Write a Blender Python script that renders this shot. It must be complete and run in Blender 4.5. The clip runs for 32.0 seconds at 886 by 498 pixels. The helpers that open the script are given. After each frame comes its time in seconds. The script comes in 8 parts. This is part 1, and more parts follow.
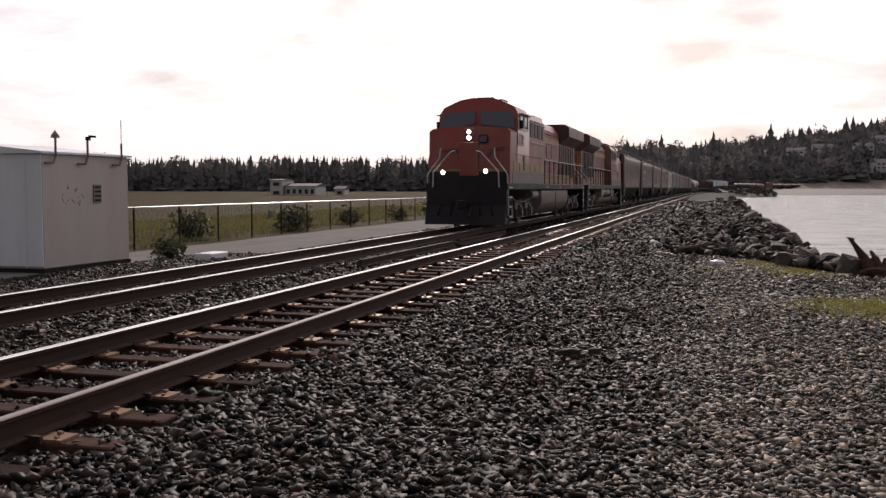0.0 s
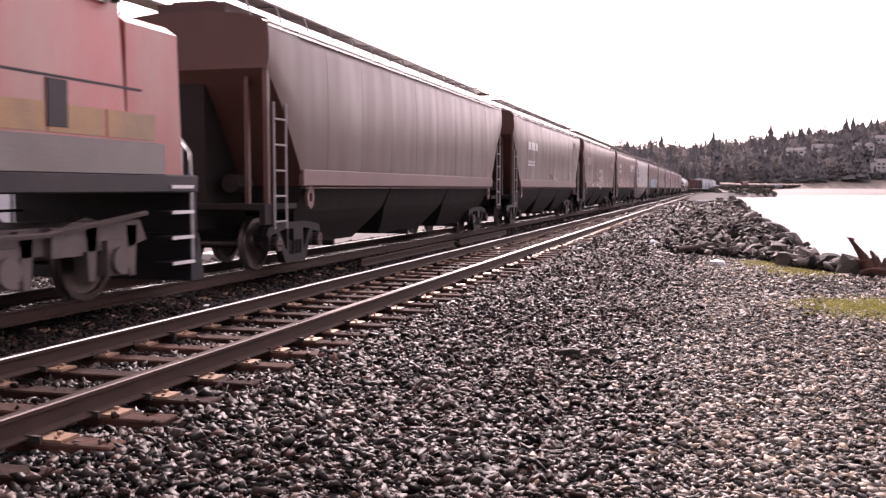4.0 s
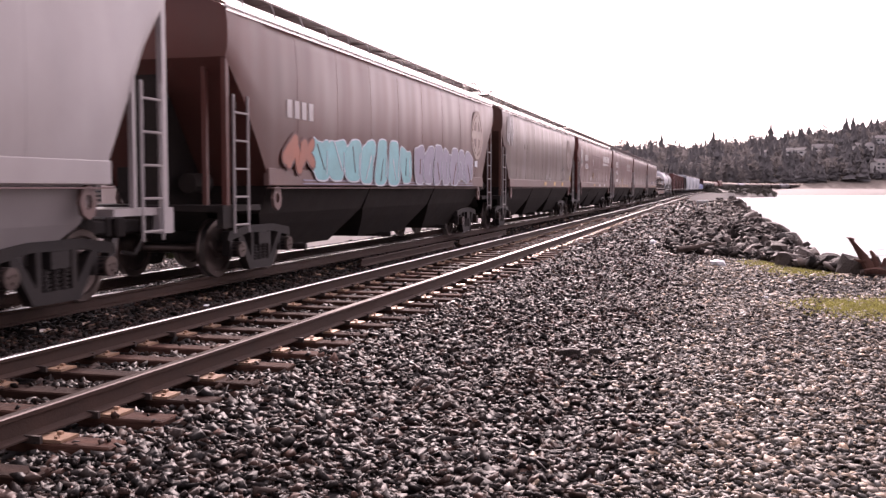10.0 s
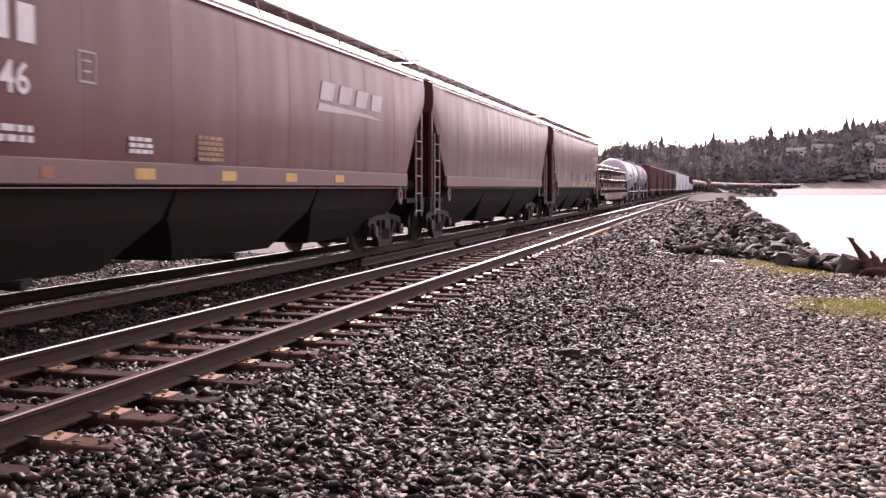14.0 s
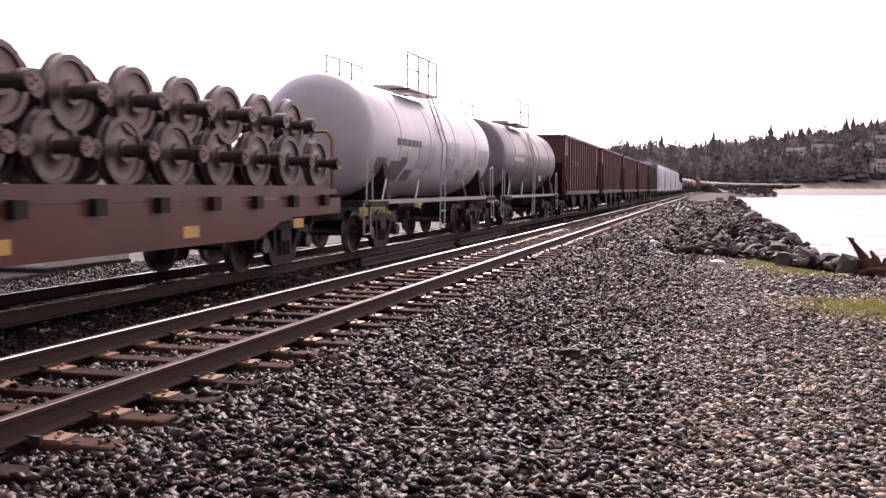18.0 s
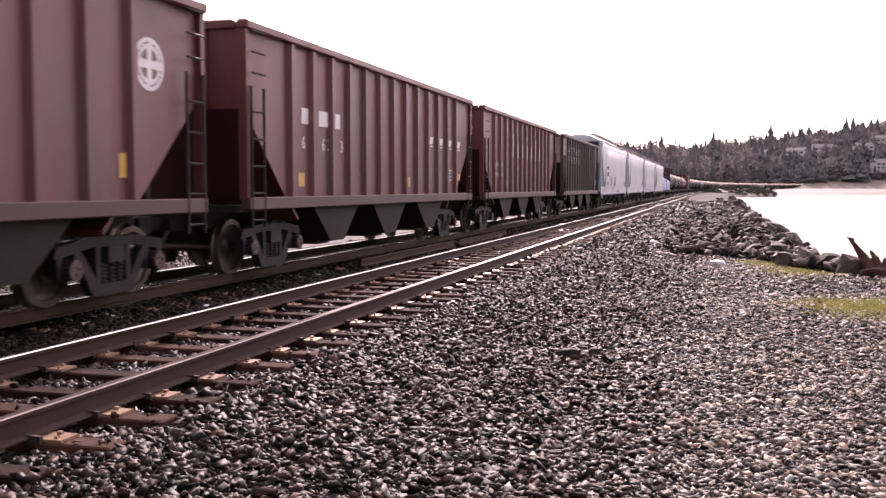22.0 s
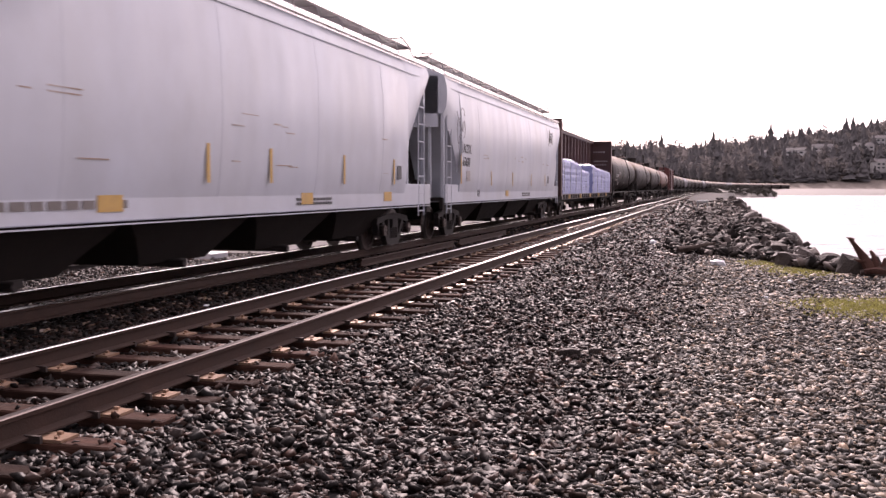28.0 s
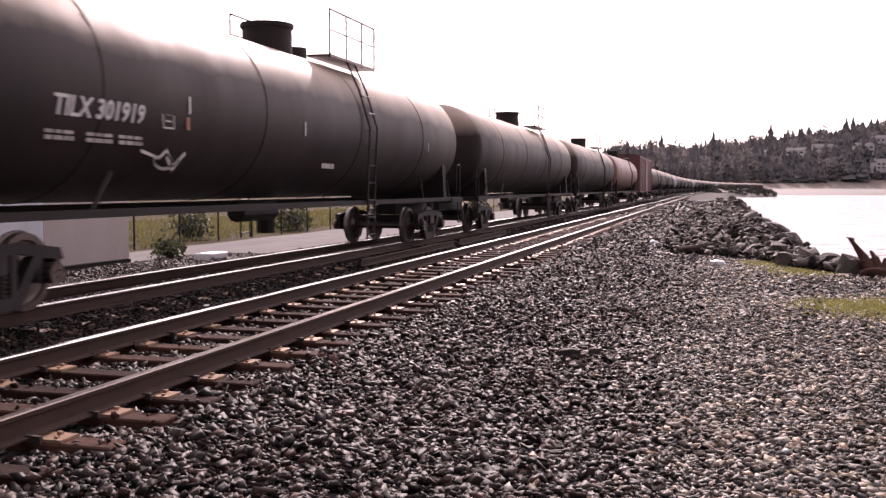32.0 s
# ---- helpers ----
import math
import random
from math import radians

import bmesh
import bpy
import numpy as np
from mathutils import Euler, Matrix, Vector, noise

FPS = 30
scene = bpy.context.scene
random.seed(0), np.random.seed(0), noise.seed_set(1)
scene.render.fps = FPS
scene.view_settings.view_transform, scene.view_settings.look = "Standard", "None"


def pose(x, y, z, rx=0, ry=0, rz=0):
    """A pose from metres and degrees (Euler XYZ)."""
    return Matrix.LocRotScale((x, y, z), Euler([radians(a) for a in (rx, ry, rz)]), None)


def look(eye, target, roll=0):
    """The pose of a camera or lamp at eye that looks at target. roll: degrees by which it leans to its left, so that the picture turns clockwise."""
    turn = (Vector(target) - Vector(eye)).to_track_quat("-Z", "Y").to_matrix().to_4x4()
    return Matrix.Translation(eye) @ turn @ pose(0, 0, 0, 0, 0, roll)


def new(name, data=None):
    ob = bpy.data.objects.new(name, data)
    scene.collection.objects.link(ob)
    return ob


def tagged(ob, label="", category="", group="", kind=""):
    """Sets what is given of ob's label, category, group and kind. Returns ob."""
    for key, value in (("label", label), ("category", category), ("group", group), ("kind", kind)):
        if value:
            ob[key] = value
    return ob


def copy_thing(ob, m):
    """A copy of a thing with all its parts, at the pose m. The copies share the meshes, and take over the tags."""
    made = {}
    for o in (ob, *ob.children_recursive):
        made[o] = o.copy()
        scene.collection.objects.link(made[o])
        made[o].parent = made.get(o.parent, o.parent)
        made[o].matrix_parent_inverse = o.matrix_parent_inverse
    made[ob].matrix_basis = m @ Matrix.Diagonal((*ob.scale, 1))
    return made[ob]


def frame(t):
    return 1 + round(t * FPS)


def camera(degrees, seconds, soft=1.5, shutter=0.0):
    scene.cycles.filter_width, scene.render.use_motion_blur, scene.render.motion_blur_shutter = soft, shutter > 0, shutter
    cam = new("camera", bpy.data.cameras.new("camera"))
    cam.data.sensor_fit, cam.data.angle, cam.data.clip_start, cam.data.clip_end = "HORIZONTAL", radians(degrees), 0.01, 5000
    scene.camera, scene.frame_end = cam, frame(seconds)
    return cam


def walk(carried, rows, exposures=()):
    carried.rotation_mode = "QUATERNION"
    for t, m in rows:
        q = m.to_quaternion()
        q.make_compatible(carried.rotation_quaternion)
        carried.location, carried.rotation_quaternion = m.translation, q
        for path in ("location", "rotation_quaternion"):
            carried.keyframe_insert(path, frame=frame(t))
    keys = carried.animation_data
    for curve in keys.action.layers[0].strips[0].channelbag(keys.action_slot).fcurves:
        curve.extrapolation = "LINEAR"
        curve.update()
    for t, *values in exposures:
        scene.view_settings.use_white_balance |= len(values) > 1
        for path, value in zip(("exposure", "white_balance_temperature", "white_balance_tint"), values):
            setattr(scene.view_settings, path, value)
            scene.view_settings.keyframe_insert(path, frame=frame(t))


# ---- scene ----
# Camera: held still beside the line
HFOV = 49.01
EYE = Vector((0.0, 0.0, 1.424))
cam = camera(HFOV, 32.0, soft=1.4, shutter=0.15)
AIM = EYE + Vector((-0.26697, 0.96166, -0.06266))
walk(cam, [(0.0, look(EYE, AIM)), (32.0, look(EYE, AIM))],
     exposures=[(0.0, -1.21, 6600, 20), (0.5, -0.96, 6600, 20), (1.0, -0.36, 6600, 32), (1.5, 0.16, 6700, 37), (2.0, 0.31, 6700, 38), (3.0, 0.36, 6700, 38),
                (8.0, 0.36, 6700, 38), (9.0, 0.21, 6700, 38), (10.0, 0.31, 6700, 38), (14.5, 0.31, 6700, 38), (17.0, -0.04, 6700, 34), (19.0, -0.04, 6700, 34), (20.5, 0.21, 6700, 38),
                (23.0, 0.36, 6700, 38), (25.0, 0.26, 6700, 37), (27.5, 0.01, 6700, 36), (29.0, 0.06, 6700, 36), (31.0, -0.14, 6700, 36), (32.0, -0.04, 6700, 36)])

# ---- light: a low sun ahead behind thin bright cloud ----
SUN_AZ, SUN_EL = 10.0, 27.0        # degrees left of the line's direction, degrees up
world = bpy.data.worlds.new("world")
scene.world = world
world.use_nodes = True
wn, wl = world.node_tree.nodes, world.node_tree.links
wn.clear()
w_out = wn.new("ShaderNodeOutputWorld")
w_bg = wn.new("ShaderNodeBackground")
w_sky = wn.new("ShaderNodeTexSky")
w_sky.sky_type = "NISHITA"
w_sky.sun_disc = False
w_sky.sun_elevation = radians(SUN_EL)
w_sky.sun_rotation = radians(-SUN_AZ)
w_sky.air_density, w_sky.dust_density, w_sky.ozone_density = 1.0, 3.0, 1.0
w_tc = wn.new("ShaderNodeTexCoord")
w_map = wn.new("ShaderNodeMapping")
w_map.inputs["Scale"].default_value = (1.0, 1.0, 3.2)
w_noise = wn.new("ShaderNodeTexNoise")
w_noise.inputs["Scale"].default_value = 6.5
w_noise.inputs["Detail"].default_value = 7.0
w_noise.inputs["Roughness"].default_value = 0.55
w_ramp = wn.new("ShaderNodeValToRGB")
w_ramp.color_ramp.elements[0].position, w_ramp.color_ramp.elements[0].color = 0.50, (15.0, 14.7, 14.5, 1)
w_ramp.color_ramp.elements[1].position, w_ramp.color_ramp.elements[1].color = 0.68, (9.6, 9.4, 9.3, 1)
w_mix = wn.new("ShaderNodeMixRGB")
wl.new(w_tc.outputs["Generated"], w_map.inputs["Vector"])
wl.new(w_map.outputs["Vector"], w_noise.inputs["Vector"])
wl.new(w_noise.outputs["Fac"], w_ramp.inputs["Fac"])
wl.new(w_sky.outputs["Color"], w_mix.inputs["Color1"])
wl.new(w_ramp.outputs["Color"], w_mix.inputs["Color2"])
# thin cloud shines brightest round the sun and dims away from it
w_dot = wn.new("ShaderNodeVectorMath")
w_dot.operation = "DOT_PRODUCT"
w_dot.inputs[1].default_value = (-math.sin(radians(SUN_AZ)) * math.cos(radians(SUN_EL)), math.cos(radians(SUN_AZ)) * math.cos(radians(SUN_EL)), math.sin(radians(SUN_EL)))
w_fall = wn.new("ShaderNodeMapRange")
w_fall.interpolation_type = "SMOOTHSTEP"
w_fall.inputs["From Min"].default_value, w_fall.inputs["From Max"].default_value = -0.10, 0.95
w_fall.inputs["To Min"].default_value, w_fall.inputs["To Max"].default_value = 0.40, 1.15
w_dim = wn.new("ShaderNodeVectorMath")
w_dim.operation = "SCALE"
w_cover = wn.new("ShaderNodeMapRange")             # the cloud opens to blue sky away from the sun
w_cover.inputs["From Min"].default_value, w_cover.inputs["From Max"].default_value = -0.6, 0.5
w_cover.inputs["To Min"].default_value, w_cover.inputs["To Max"].default_value = 0.45, 0.85
wl.new(w_dot.outputs["Value"], w_cover.inputs["Value"])
wl.new(w_cover.outputs["Result"], w_mix.inputs["Fac"])
wl.new(w_tc.outputs["Generated"], w_dot.inputs[0])
wl.new(w_dot.outputs["Value"], w_fall.inputs["Value"])
wl.new(w_fall.outputs["Result"], w_dim.inputs["Scale"])
wl.new(w_mix.outputs["Color"], w_dim.inputs[0])
wl.new(w_dim.outputs["Vector"], w_bg.inputs["Color"])
w_bg.inputs["Strength"].default_value = 0.15
wl.new(w_bg.outputs["Background"], w_out.inputs["Surface"])

sun_data = bpy.data.lights.new("sun", "SUN")
sun_data.energy, sun_data.angle, sun_data.color = 4.6, radians(0.9), (1.0, 0.93, 0.83)
sun = new("sun", sun_data)
_a, _e = radians(SUN_AZ), radians(SUN_EL)
SUN_DIR = Vector((-math.sin(_a) * math.cos(_e), math.cos(_a) * math.cos(_e), math.sin(_e)))
sun.matrix_world = look(SUN_DIR * 50, (0, 0, 0))


# ---- materials ----
def mat(name, col, rough=0.6, metal=0.0, var=0.25, scale=2.0, bump=0.15, fine=40.0, dirt=None, dirt_amount=0.45,
        stretch=(1, 1, 1), island=0.0, objvar=0.0, coat=0.0, spec=0.5, dent=0.0, skew=0.0, through_light=0.0, power=4.0, lit_top_dust=None, tint=None):
    """Base colour varied at two scales, optional dirt colour in stains, bump from the fine grain."""
    m = bpy.data.materials.new(name)
    m.use_nodes = True
    nt = m.node_tree
    n, l = nt.nodes, nt.links
    b = n["Principled BSDF"]
    b.inputs["Roughness"].default_value, b.inputs["Metallic"].default_value = rough, metal
    b.inputs["Coat Weight"].default_value, b.inputs["Coat Roughness"].default_value = coat, 0.22
    b.inputs["Specular IOR Level"].default_value = spec
    tc = n.new("ShaderNodeTexCoord")
    mp = n.new("ShaderNodeMapping")
    mp.inputs["Scale"].default_value = stretch
    l.new(tc.outputs["Object"], mp.inputs["Vector"])
    big, small = n.new("ShaderNodeTexNoise"), n.new("ShaderNodeTexNoise")
    big.inputs["Scale"].default_value, big.inputs["Detail"].default_value = scale, 6
    small.inputs["Scale"].default_value, small.inputs["Detail"].default_value = fine, 3
    l.new(mp.outputs["Vector"], big.inputs["Vector"])
    l.new(mp.outputs["Vector"], small.inputs["Vector"])
    mul = n.new("ShaderNodeMapRange")
    mul.inputs["From Min"].default_value, mul.inputs["From Max"].default_value = 0.25, 0.75
    mul.inputs["To Min"].default_value, mul.inputs["To Max"].default_value = 1 - var, 1 + var
    add = n.new("ShaderNodeMath")
    add.operation = "MULTIPLY_ADD"
    add.inputs[1].default_value, add.inputs[2].default_value = 0.35, 0.0
    l.new(small.outputs["Fac"], add.inputs[0])
    mix0 = n.new("ShaderNodeMath")
    mix0.operation = "MULTIPLY_ADD"
    mix0.inputs[1].default_value = 0.65
    l.new(big.outputs["Fac"], mix0.inputs[0])
    l.new(add.outputs[0], mix0.inputs[2])
    l.new(mix0.outputs[0], mul.inputs["Value"])
    value = mul.outputs["Result"]
    if island or objvar:
        src = n.new("ShaderNodeNewGeometry").outputs["Random Per Island"] if island else n.new("ShaderNodeObjectInfo").outputs["Random"]
        mr = n.new("ShaderNodeMapRange")
        k = island or objvar
        mr.inputs["To Min"].default_value, mr.inputs["To Max"].default_value = 1 - k, (1 + k) if not skew else skew
        if skew:                                     # most pieces dark, a few pale enough to pass for glints
            pw = n.new("ShaderNodeMath")
            pw.operation = "POWER"
            pw.inputs[1].default_value = power
            l.new(src, pw.inputs[0])
            src = pw.outputs[0]
        l.new(src, mr.inputs["Value"])
        mm = n.new("ShaderNodeMath")
        mm.operation = "MULTIPLY"
        l.new(value, mm.inputs[0])
        l.new(mr.outputs["Result"], mm.inputs[1])
        value = mm.outputs[0]
    vm = n.new("ShaderNodeVectorMath")
    vm.operation = "SCALE"
    l.new(value, vm.inputs["Scale"])
    if dirt:
        st = n.new("ShaderNodeTexNoise")
        st.inputs["Scale"].default_value, st.inputs["Detail"].default_value = scale * 0.6, 8
        st.inputs["Roughness"].default_value = 0.65
        l.new(mp.outputs["Vector"], st.inputs["Vector"])
        rmp = n.new("ShaderNodeMapRange")
        rmp.inputs["From Min"].default_value, rmp.inputs["From Max"].default_value = 0.42, 0.68
        rmp.inputs["To Max"].default_value = dirt_amount
        l.new(st.outputs["Fac"], rmp.inputs["Value"])
        mc = n.new("ShaderNodeMixRGB")
        mc.inputs["Color1"].default_value, mc.inputs["Color2"].default_value = (*col, 1), (*dirt, 1)
        l.new(rmp.outputs["Result"], mc.inputs["Fac"])
        l.new(mc.outputs["Color"], vm.inputs[0])
    elif tint:                                       # some pieces lean to another colour
        hs, fr = n.new("ShaderNodeMath"), n.new("ShaderNodeMath")
        hs.operation, fr.operation = "MULTIPLY", "FRACT"
        hs.inputs[1].default_value = 57.31
        l.new(n.new("ShaderNodeNewGeometry").outputs["Random Per Island"], hs.inputs[0])
        l.new(hs.outputs[0], fr.inputs[0])
        tm = n.new("ShaderNodeMixRGB")
        tm.inputs["Color1"].default_value, tm.inputs["Color2"].default_value = (*col, 1), (*tint, 1)
        l.new(fr.outputs[0], tm.inputs["Fac"])
        l.new(tm.outputs["Color"], vm.inputs[0])
    else:
        vm.inputs[0].default_value = col
    base = vm.outputs["Vector"]
    if lit_top_dust:                                     # settled dust and sunlight tinted together on the upper curve
        z0, z1, dust = lit_top_dust
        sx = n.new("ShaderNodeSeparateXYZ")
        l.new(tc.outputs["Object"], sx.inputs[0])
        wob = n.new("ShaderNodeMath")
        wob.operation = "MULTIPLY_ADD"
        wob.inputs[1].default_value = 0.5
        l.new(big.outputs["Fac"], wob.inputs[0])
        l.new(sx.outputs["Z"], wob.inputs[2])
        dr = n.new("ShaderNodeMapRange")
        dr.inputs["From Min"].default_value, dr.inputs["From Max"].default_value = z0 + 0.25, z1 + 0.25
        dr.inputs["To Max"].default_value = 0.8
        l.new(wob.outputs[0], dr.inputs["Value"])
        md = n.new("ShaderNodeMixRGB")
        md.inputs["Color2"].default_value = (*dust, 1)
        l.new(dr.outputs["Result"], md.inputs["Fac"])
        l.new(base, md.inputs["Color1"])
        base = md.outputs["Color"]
    l.new(base, b.inputs["Base Color"])
    rr = n.new("ShaderNodeMapRange")
    rr.inputs["To Min"].default_value, rr.inputs["To Max"].default_value = max(rough - 0.12, 0.03), min(rough + 0.12, 1)
    l.new(big.outputs["Fac"], rr.inputs["Value"])
    l.new(rr.outputs["Result"], b.inputs["Roughness"])
    if through_light:                                # leaves let light through from behind
        tl, mx = n.new("ShaderNodeBsdfTranslucent"), n.new("ShaderNodeMixShader")
        mx.inputs["Fac"].default_value = through_light
        l.new(vm.outputs["Vector"], tl.inputs["Color"])
        l.new(b.outputs["BSDF"], mx.inputs[1])
        l.new(tl.outputs["BSDF"], mx.inputs[2])
        l.new(mx.outputs["Shader"], n["Material Output"].inputs["Surface"])
    if bump:
        bp = n.new("ShaderNodeBump")
        bp.inputs["Strength"].default_value, bp.inputs["Distance"].default_value = bump, 0.02
        l.new(small.outputs["Fac"], bp.inputs["Height"])
        l.new(bp.outputs["Normal"], b.inputs["Normal"])
        if dent:                                     # shallow buckles in sheet metal
            mq = n.new("ShaderNodeMapping")
            mq.inputs["Scale"].default_value = (1, 0.75, 0.22)
            l.new(tc.outputs["Object"], mq.inputs["Vector"])
            dn = n.new("ShaderNodeTexNoise")
            dn.inputs["Scale"].default_value, dn.inputs["Detail"].default_value = 1.3, 1
            l.new(mq.outputs["Vector"], dn.inputs["Vector"])
            b2 = n.new("ShaderNodeBump")
            b2.inputs["Strength"].default_value, b2.inputs["Distance"].default_value = 1.0, dent
            l.new(dn.outputs["Fac"], b2.inputs["Height"])
            l.new(b2.outputs["Normal"], bp.inputs["Normal"])
    return m


def glow(name, col, strength):
    m = bpy.data.materials.new(name)
    m.use_nodes = True
    b = m.node_tree.nodes["Principled BSDF"]
    b.inputs["Base Color"].default_value = (*col, 1)
    b.inputs["Emission Color"].default_value = (*col, 1)
    b.inputs["Emission Strength"].default_value = strength
    return m


V_ = (1, 1, 0.22)   # streaks that run down
V2_ = (1, 1, 0.45)
V3_ = (1, 0.8, 0.55)
M_EARTH = mat("earth_gravel", (0.020, 0.018, 0.018), 0.9, var=0.5, scale=1.2, fine=28, bump=0.6, spec=0.15)
# skew makes a few stones pale, imitating glints by colour
M_BALLAST = mat("ballast_stone", (0.0192, 0.0088, 0.0060), 0.6, var=0.6, scale=0.9, fine=50, bump=0.3, island=0.72, spec=0.2, skew=4.2, power=3.4, tint=(0.0138, 0.0098, 0.0080))
M_GRAVEL = mat("shore_gravel", (0.113, 0.082, 0.058), 0.6, var=0.5, scale=0.9, fine=50, bump=0.3, island=0.72, spec=0.24, skew=4.2, power=2.5, tint=(0.077, 0.075, 0.069))
M_ROAD = mat("service_road_gravel", (0.15, 0.14, 0.135), 0.9, var=0.35, scale=0.8, fine=18, bump=0.5, spec=0.08)
M_RAILSIDE = mat("rail_side", (0.046, 0.026, 0.020), 0.75, 0.0, var=0.3, scale=4, fine=60, spec=0.2)
M_RAILTOP = mat("rail_running_face", (0.80, 0.78, 0.76), 0.24, 1.0, var=0.05, scale=2, fine=20, bump=0, stretch=(8, 0.4, 8))
M_RAILDULL = mat("rail_running_face_dull", (0.17, 0.135, 0.12), 0.30, 0.75, var=0.35, scale=2, fine=20, bump=0.02, stretch=(8, 0.4, 8))
M_TIE = mat("tie_timber", (0.066, 0.032, 0.023), 0.85, var=0.65, scale=3, fine=25, bump=0.5, stretch=(0.6, 6, 6), objvar=0.5, spec=0.1, dirt=(0.022, 0.015, 0.013), dirt_amount=0.8)
M_PLATE = mat("tie_plate_steel", (0.36, 0.23, 0.155), 0.42, 0.3, var=0.3, scale=8, fine=60, objvar=0.2)
M_SPIKE = mat("spike_steel", (0.05, 0.035, 0.03), 0.7, 0.4)
M_ROCK = mat("riprap_rock", (0.054, 0.042, 0.037), 0.75, var=0.5, scale=1.5, fine=9, bump=0.9, objvar=0.6, dirt=(0.028, 0.025, 0.020), spec=0.3)
M_RUBBLE = mat("broken_rock", (0.038, 0.031, 0.028), 0.75, var=0.5, scale=1.2, fine=20, bump=0.5, island=0.6, spec=0.15, skew=4.0)
M_ROOT = mat("reddish_driftwood", (0.085, 0.042, 0.032), 0.8, var=0.5, scale=3, fine=20, bump=0.6, spec=0.2)
M_WOODGREY = mat("driftwood", (0.085, 0.062, 0.052), 0.8, var=0.4, scale=2, fine=20, bump=0.5, stretch=(4, 4, 0.6), objvar=0.4, spec=0.2)
M_GRASS = mat("grass", (0.27, 0.255, 0.080), 0.7, var=0.4, scale=2, fine=12, island=0.5, bump=0, through_light=0.4)
M_DRYGRASS = mat("field_grass", (0.060, 0.043, 0.022), 0.85, var=0.45, scale=0.05, fine=1.2, bump=0.4, dirt=(0.042, 0.044, 0.018), dirt_amount=0.8, spec=0.02)
M_VERGE = mat("verge_grass_blades", (0.17, 0.155, 0.055), 0.75, var=0.4, scale=0.4, fine=6, island=0.4, bump=0, through_light=0.4)
M_SCRUB = mat("dark_scrub", (0.06, 0.055, 0.045), 0.8, var=0.4, scale=0.3, fine=3, island=0.3, bump=0)
M_BUSH = mat("bush_leaves", (0.045, 0.052, 0.022), 0.7, var=0.4, scale=1, fine=8, island=0.5, bump=0, through_light=0.4)
M_SHEDLIGHT = mat("shed_panel", (0.80, 0.82, 0.86), 0.5, var=0.08, scale=1.2, fine=30, bump=0.05, dirt=(0.6, 0.58, 0.58), stretch=V_)
M_SHEDTAN = mat("shed_tan_panel", (0.50, 0.44, 0.42), 0.5, var=0.14, scale=1.0, fine=30, bump=0.05, dirt=(0.38, 0.32, 0.29), stretch=V_)
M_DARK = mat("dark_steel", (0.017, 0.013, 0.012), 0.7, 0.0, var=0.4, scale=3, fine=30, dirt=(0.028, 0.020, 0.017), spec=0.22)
M_GALV = mat("galvanised_steel", (0.42, 0.42, 0.42), 0.4, 0.8, var=0.15, scale=6, fine=50)
# distance haze put into the base colour of far needles and canopy
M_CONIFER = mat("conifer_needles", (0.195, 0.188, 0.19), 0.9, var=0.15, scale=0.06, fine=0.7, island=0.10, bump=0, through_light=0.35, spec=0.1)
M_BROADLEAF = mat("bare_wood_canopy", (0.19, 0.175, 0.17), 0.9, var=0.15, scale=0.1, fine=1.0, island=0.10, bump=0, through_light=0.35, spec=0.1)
M_HILL = mat("hill_slope", (0.17, 0.145, 0.125), 0.9, var=0.4, scale=0.02, fine=0.4, spec=0.2)
M_SAND = mat("beach_sand", (0.20, 0.18, 0.165), 0.8, var=0.25, scale=0.1, fine=3)
M_WALLPALE = mat("house_wall_pale", (0.62, 0.61, 0.60), 0.6, var=0.1, objvar=0.25)
M_ROOF = mat("house_roof", (0.10, 0.09, 0.09), 0.7, var=0.2, objvar=0.3)
M_GLASSDARK = mat("window_glass", (0.03, 0.035, 0.045), 0.08, var=0.05, bump=0)
# rolling stock
M_OXIDE = mat("hopper_brown_paint", (0.098, 0.030, 0.024), 0.34, var=0.16, scale=0.8, fine=2.2, bump=0.012, dirt=(0.080, 0.052, 0.044), stretch=V3_, dent=0.05, coat=0.08, spec=0.3)
M_OXIDE2 = mat("hopper_red_brown_paint", (0.112, 0.029, 0.024), 0.34, var=0.16, scale=0.8, fine=2.2, bump=0.012, dirt=(0.095, 0.046, 0.039), stretch=V3_, dent=0.05, coat=0.08, spec=0.3)
M_DRAB = mat("hopper_drab_brown_paint", (0.088, 0.041, 0.033), 0.34, var=0.16, scale=0.8, fine=2.2, bump=0.012, dirt=(0.085, 0.058, 0.046), stretch=V3_, dent=0.05, coat=0.08, spec=0.3)
M_HOPGREY = mat("hopper_grey_paint", (0.34, 0.31, 0.31), 0.40, var=0.11, scale=0.8, fine=2.2, bump=0.012, dirt=(0.25, 0.20, 0.19), stretch=V3_, dent=0.05, coat=0.15)
M_HOPWHITE = mat("hopper_pale_grey_paint", (0.54, 0.57, 0.64), 0.36, var=0.09, scale=0.8, fine=2.2, bump=0.012, dirt=(0.42, 0.42, 0.43), stretch=V3_, dent=0.05, coat=0.15)
M_GOND = mat("gondola_oxide_paint", (0.118, 0.031, 0.029), 0.48, var=0.22, scale=1.2, fine=7, bump=0.12, dirt=(0.09, 0.042, 0.038), dirt_amount=0.7, stretch=V2_, dent=0.05, coat=0.06)
M_RUSTPALE = mat("bleached_rusty_sheet", (0.30, 0.215, 0.19), 0.65, var=0.35, scale=1.6, fine=14, bump=0.08, dirt=(0.09, 0.058, 0.05), dirt_amount=0.9, stretch=V2_)
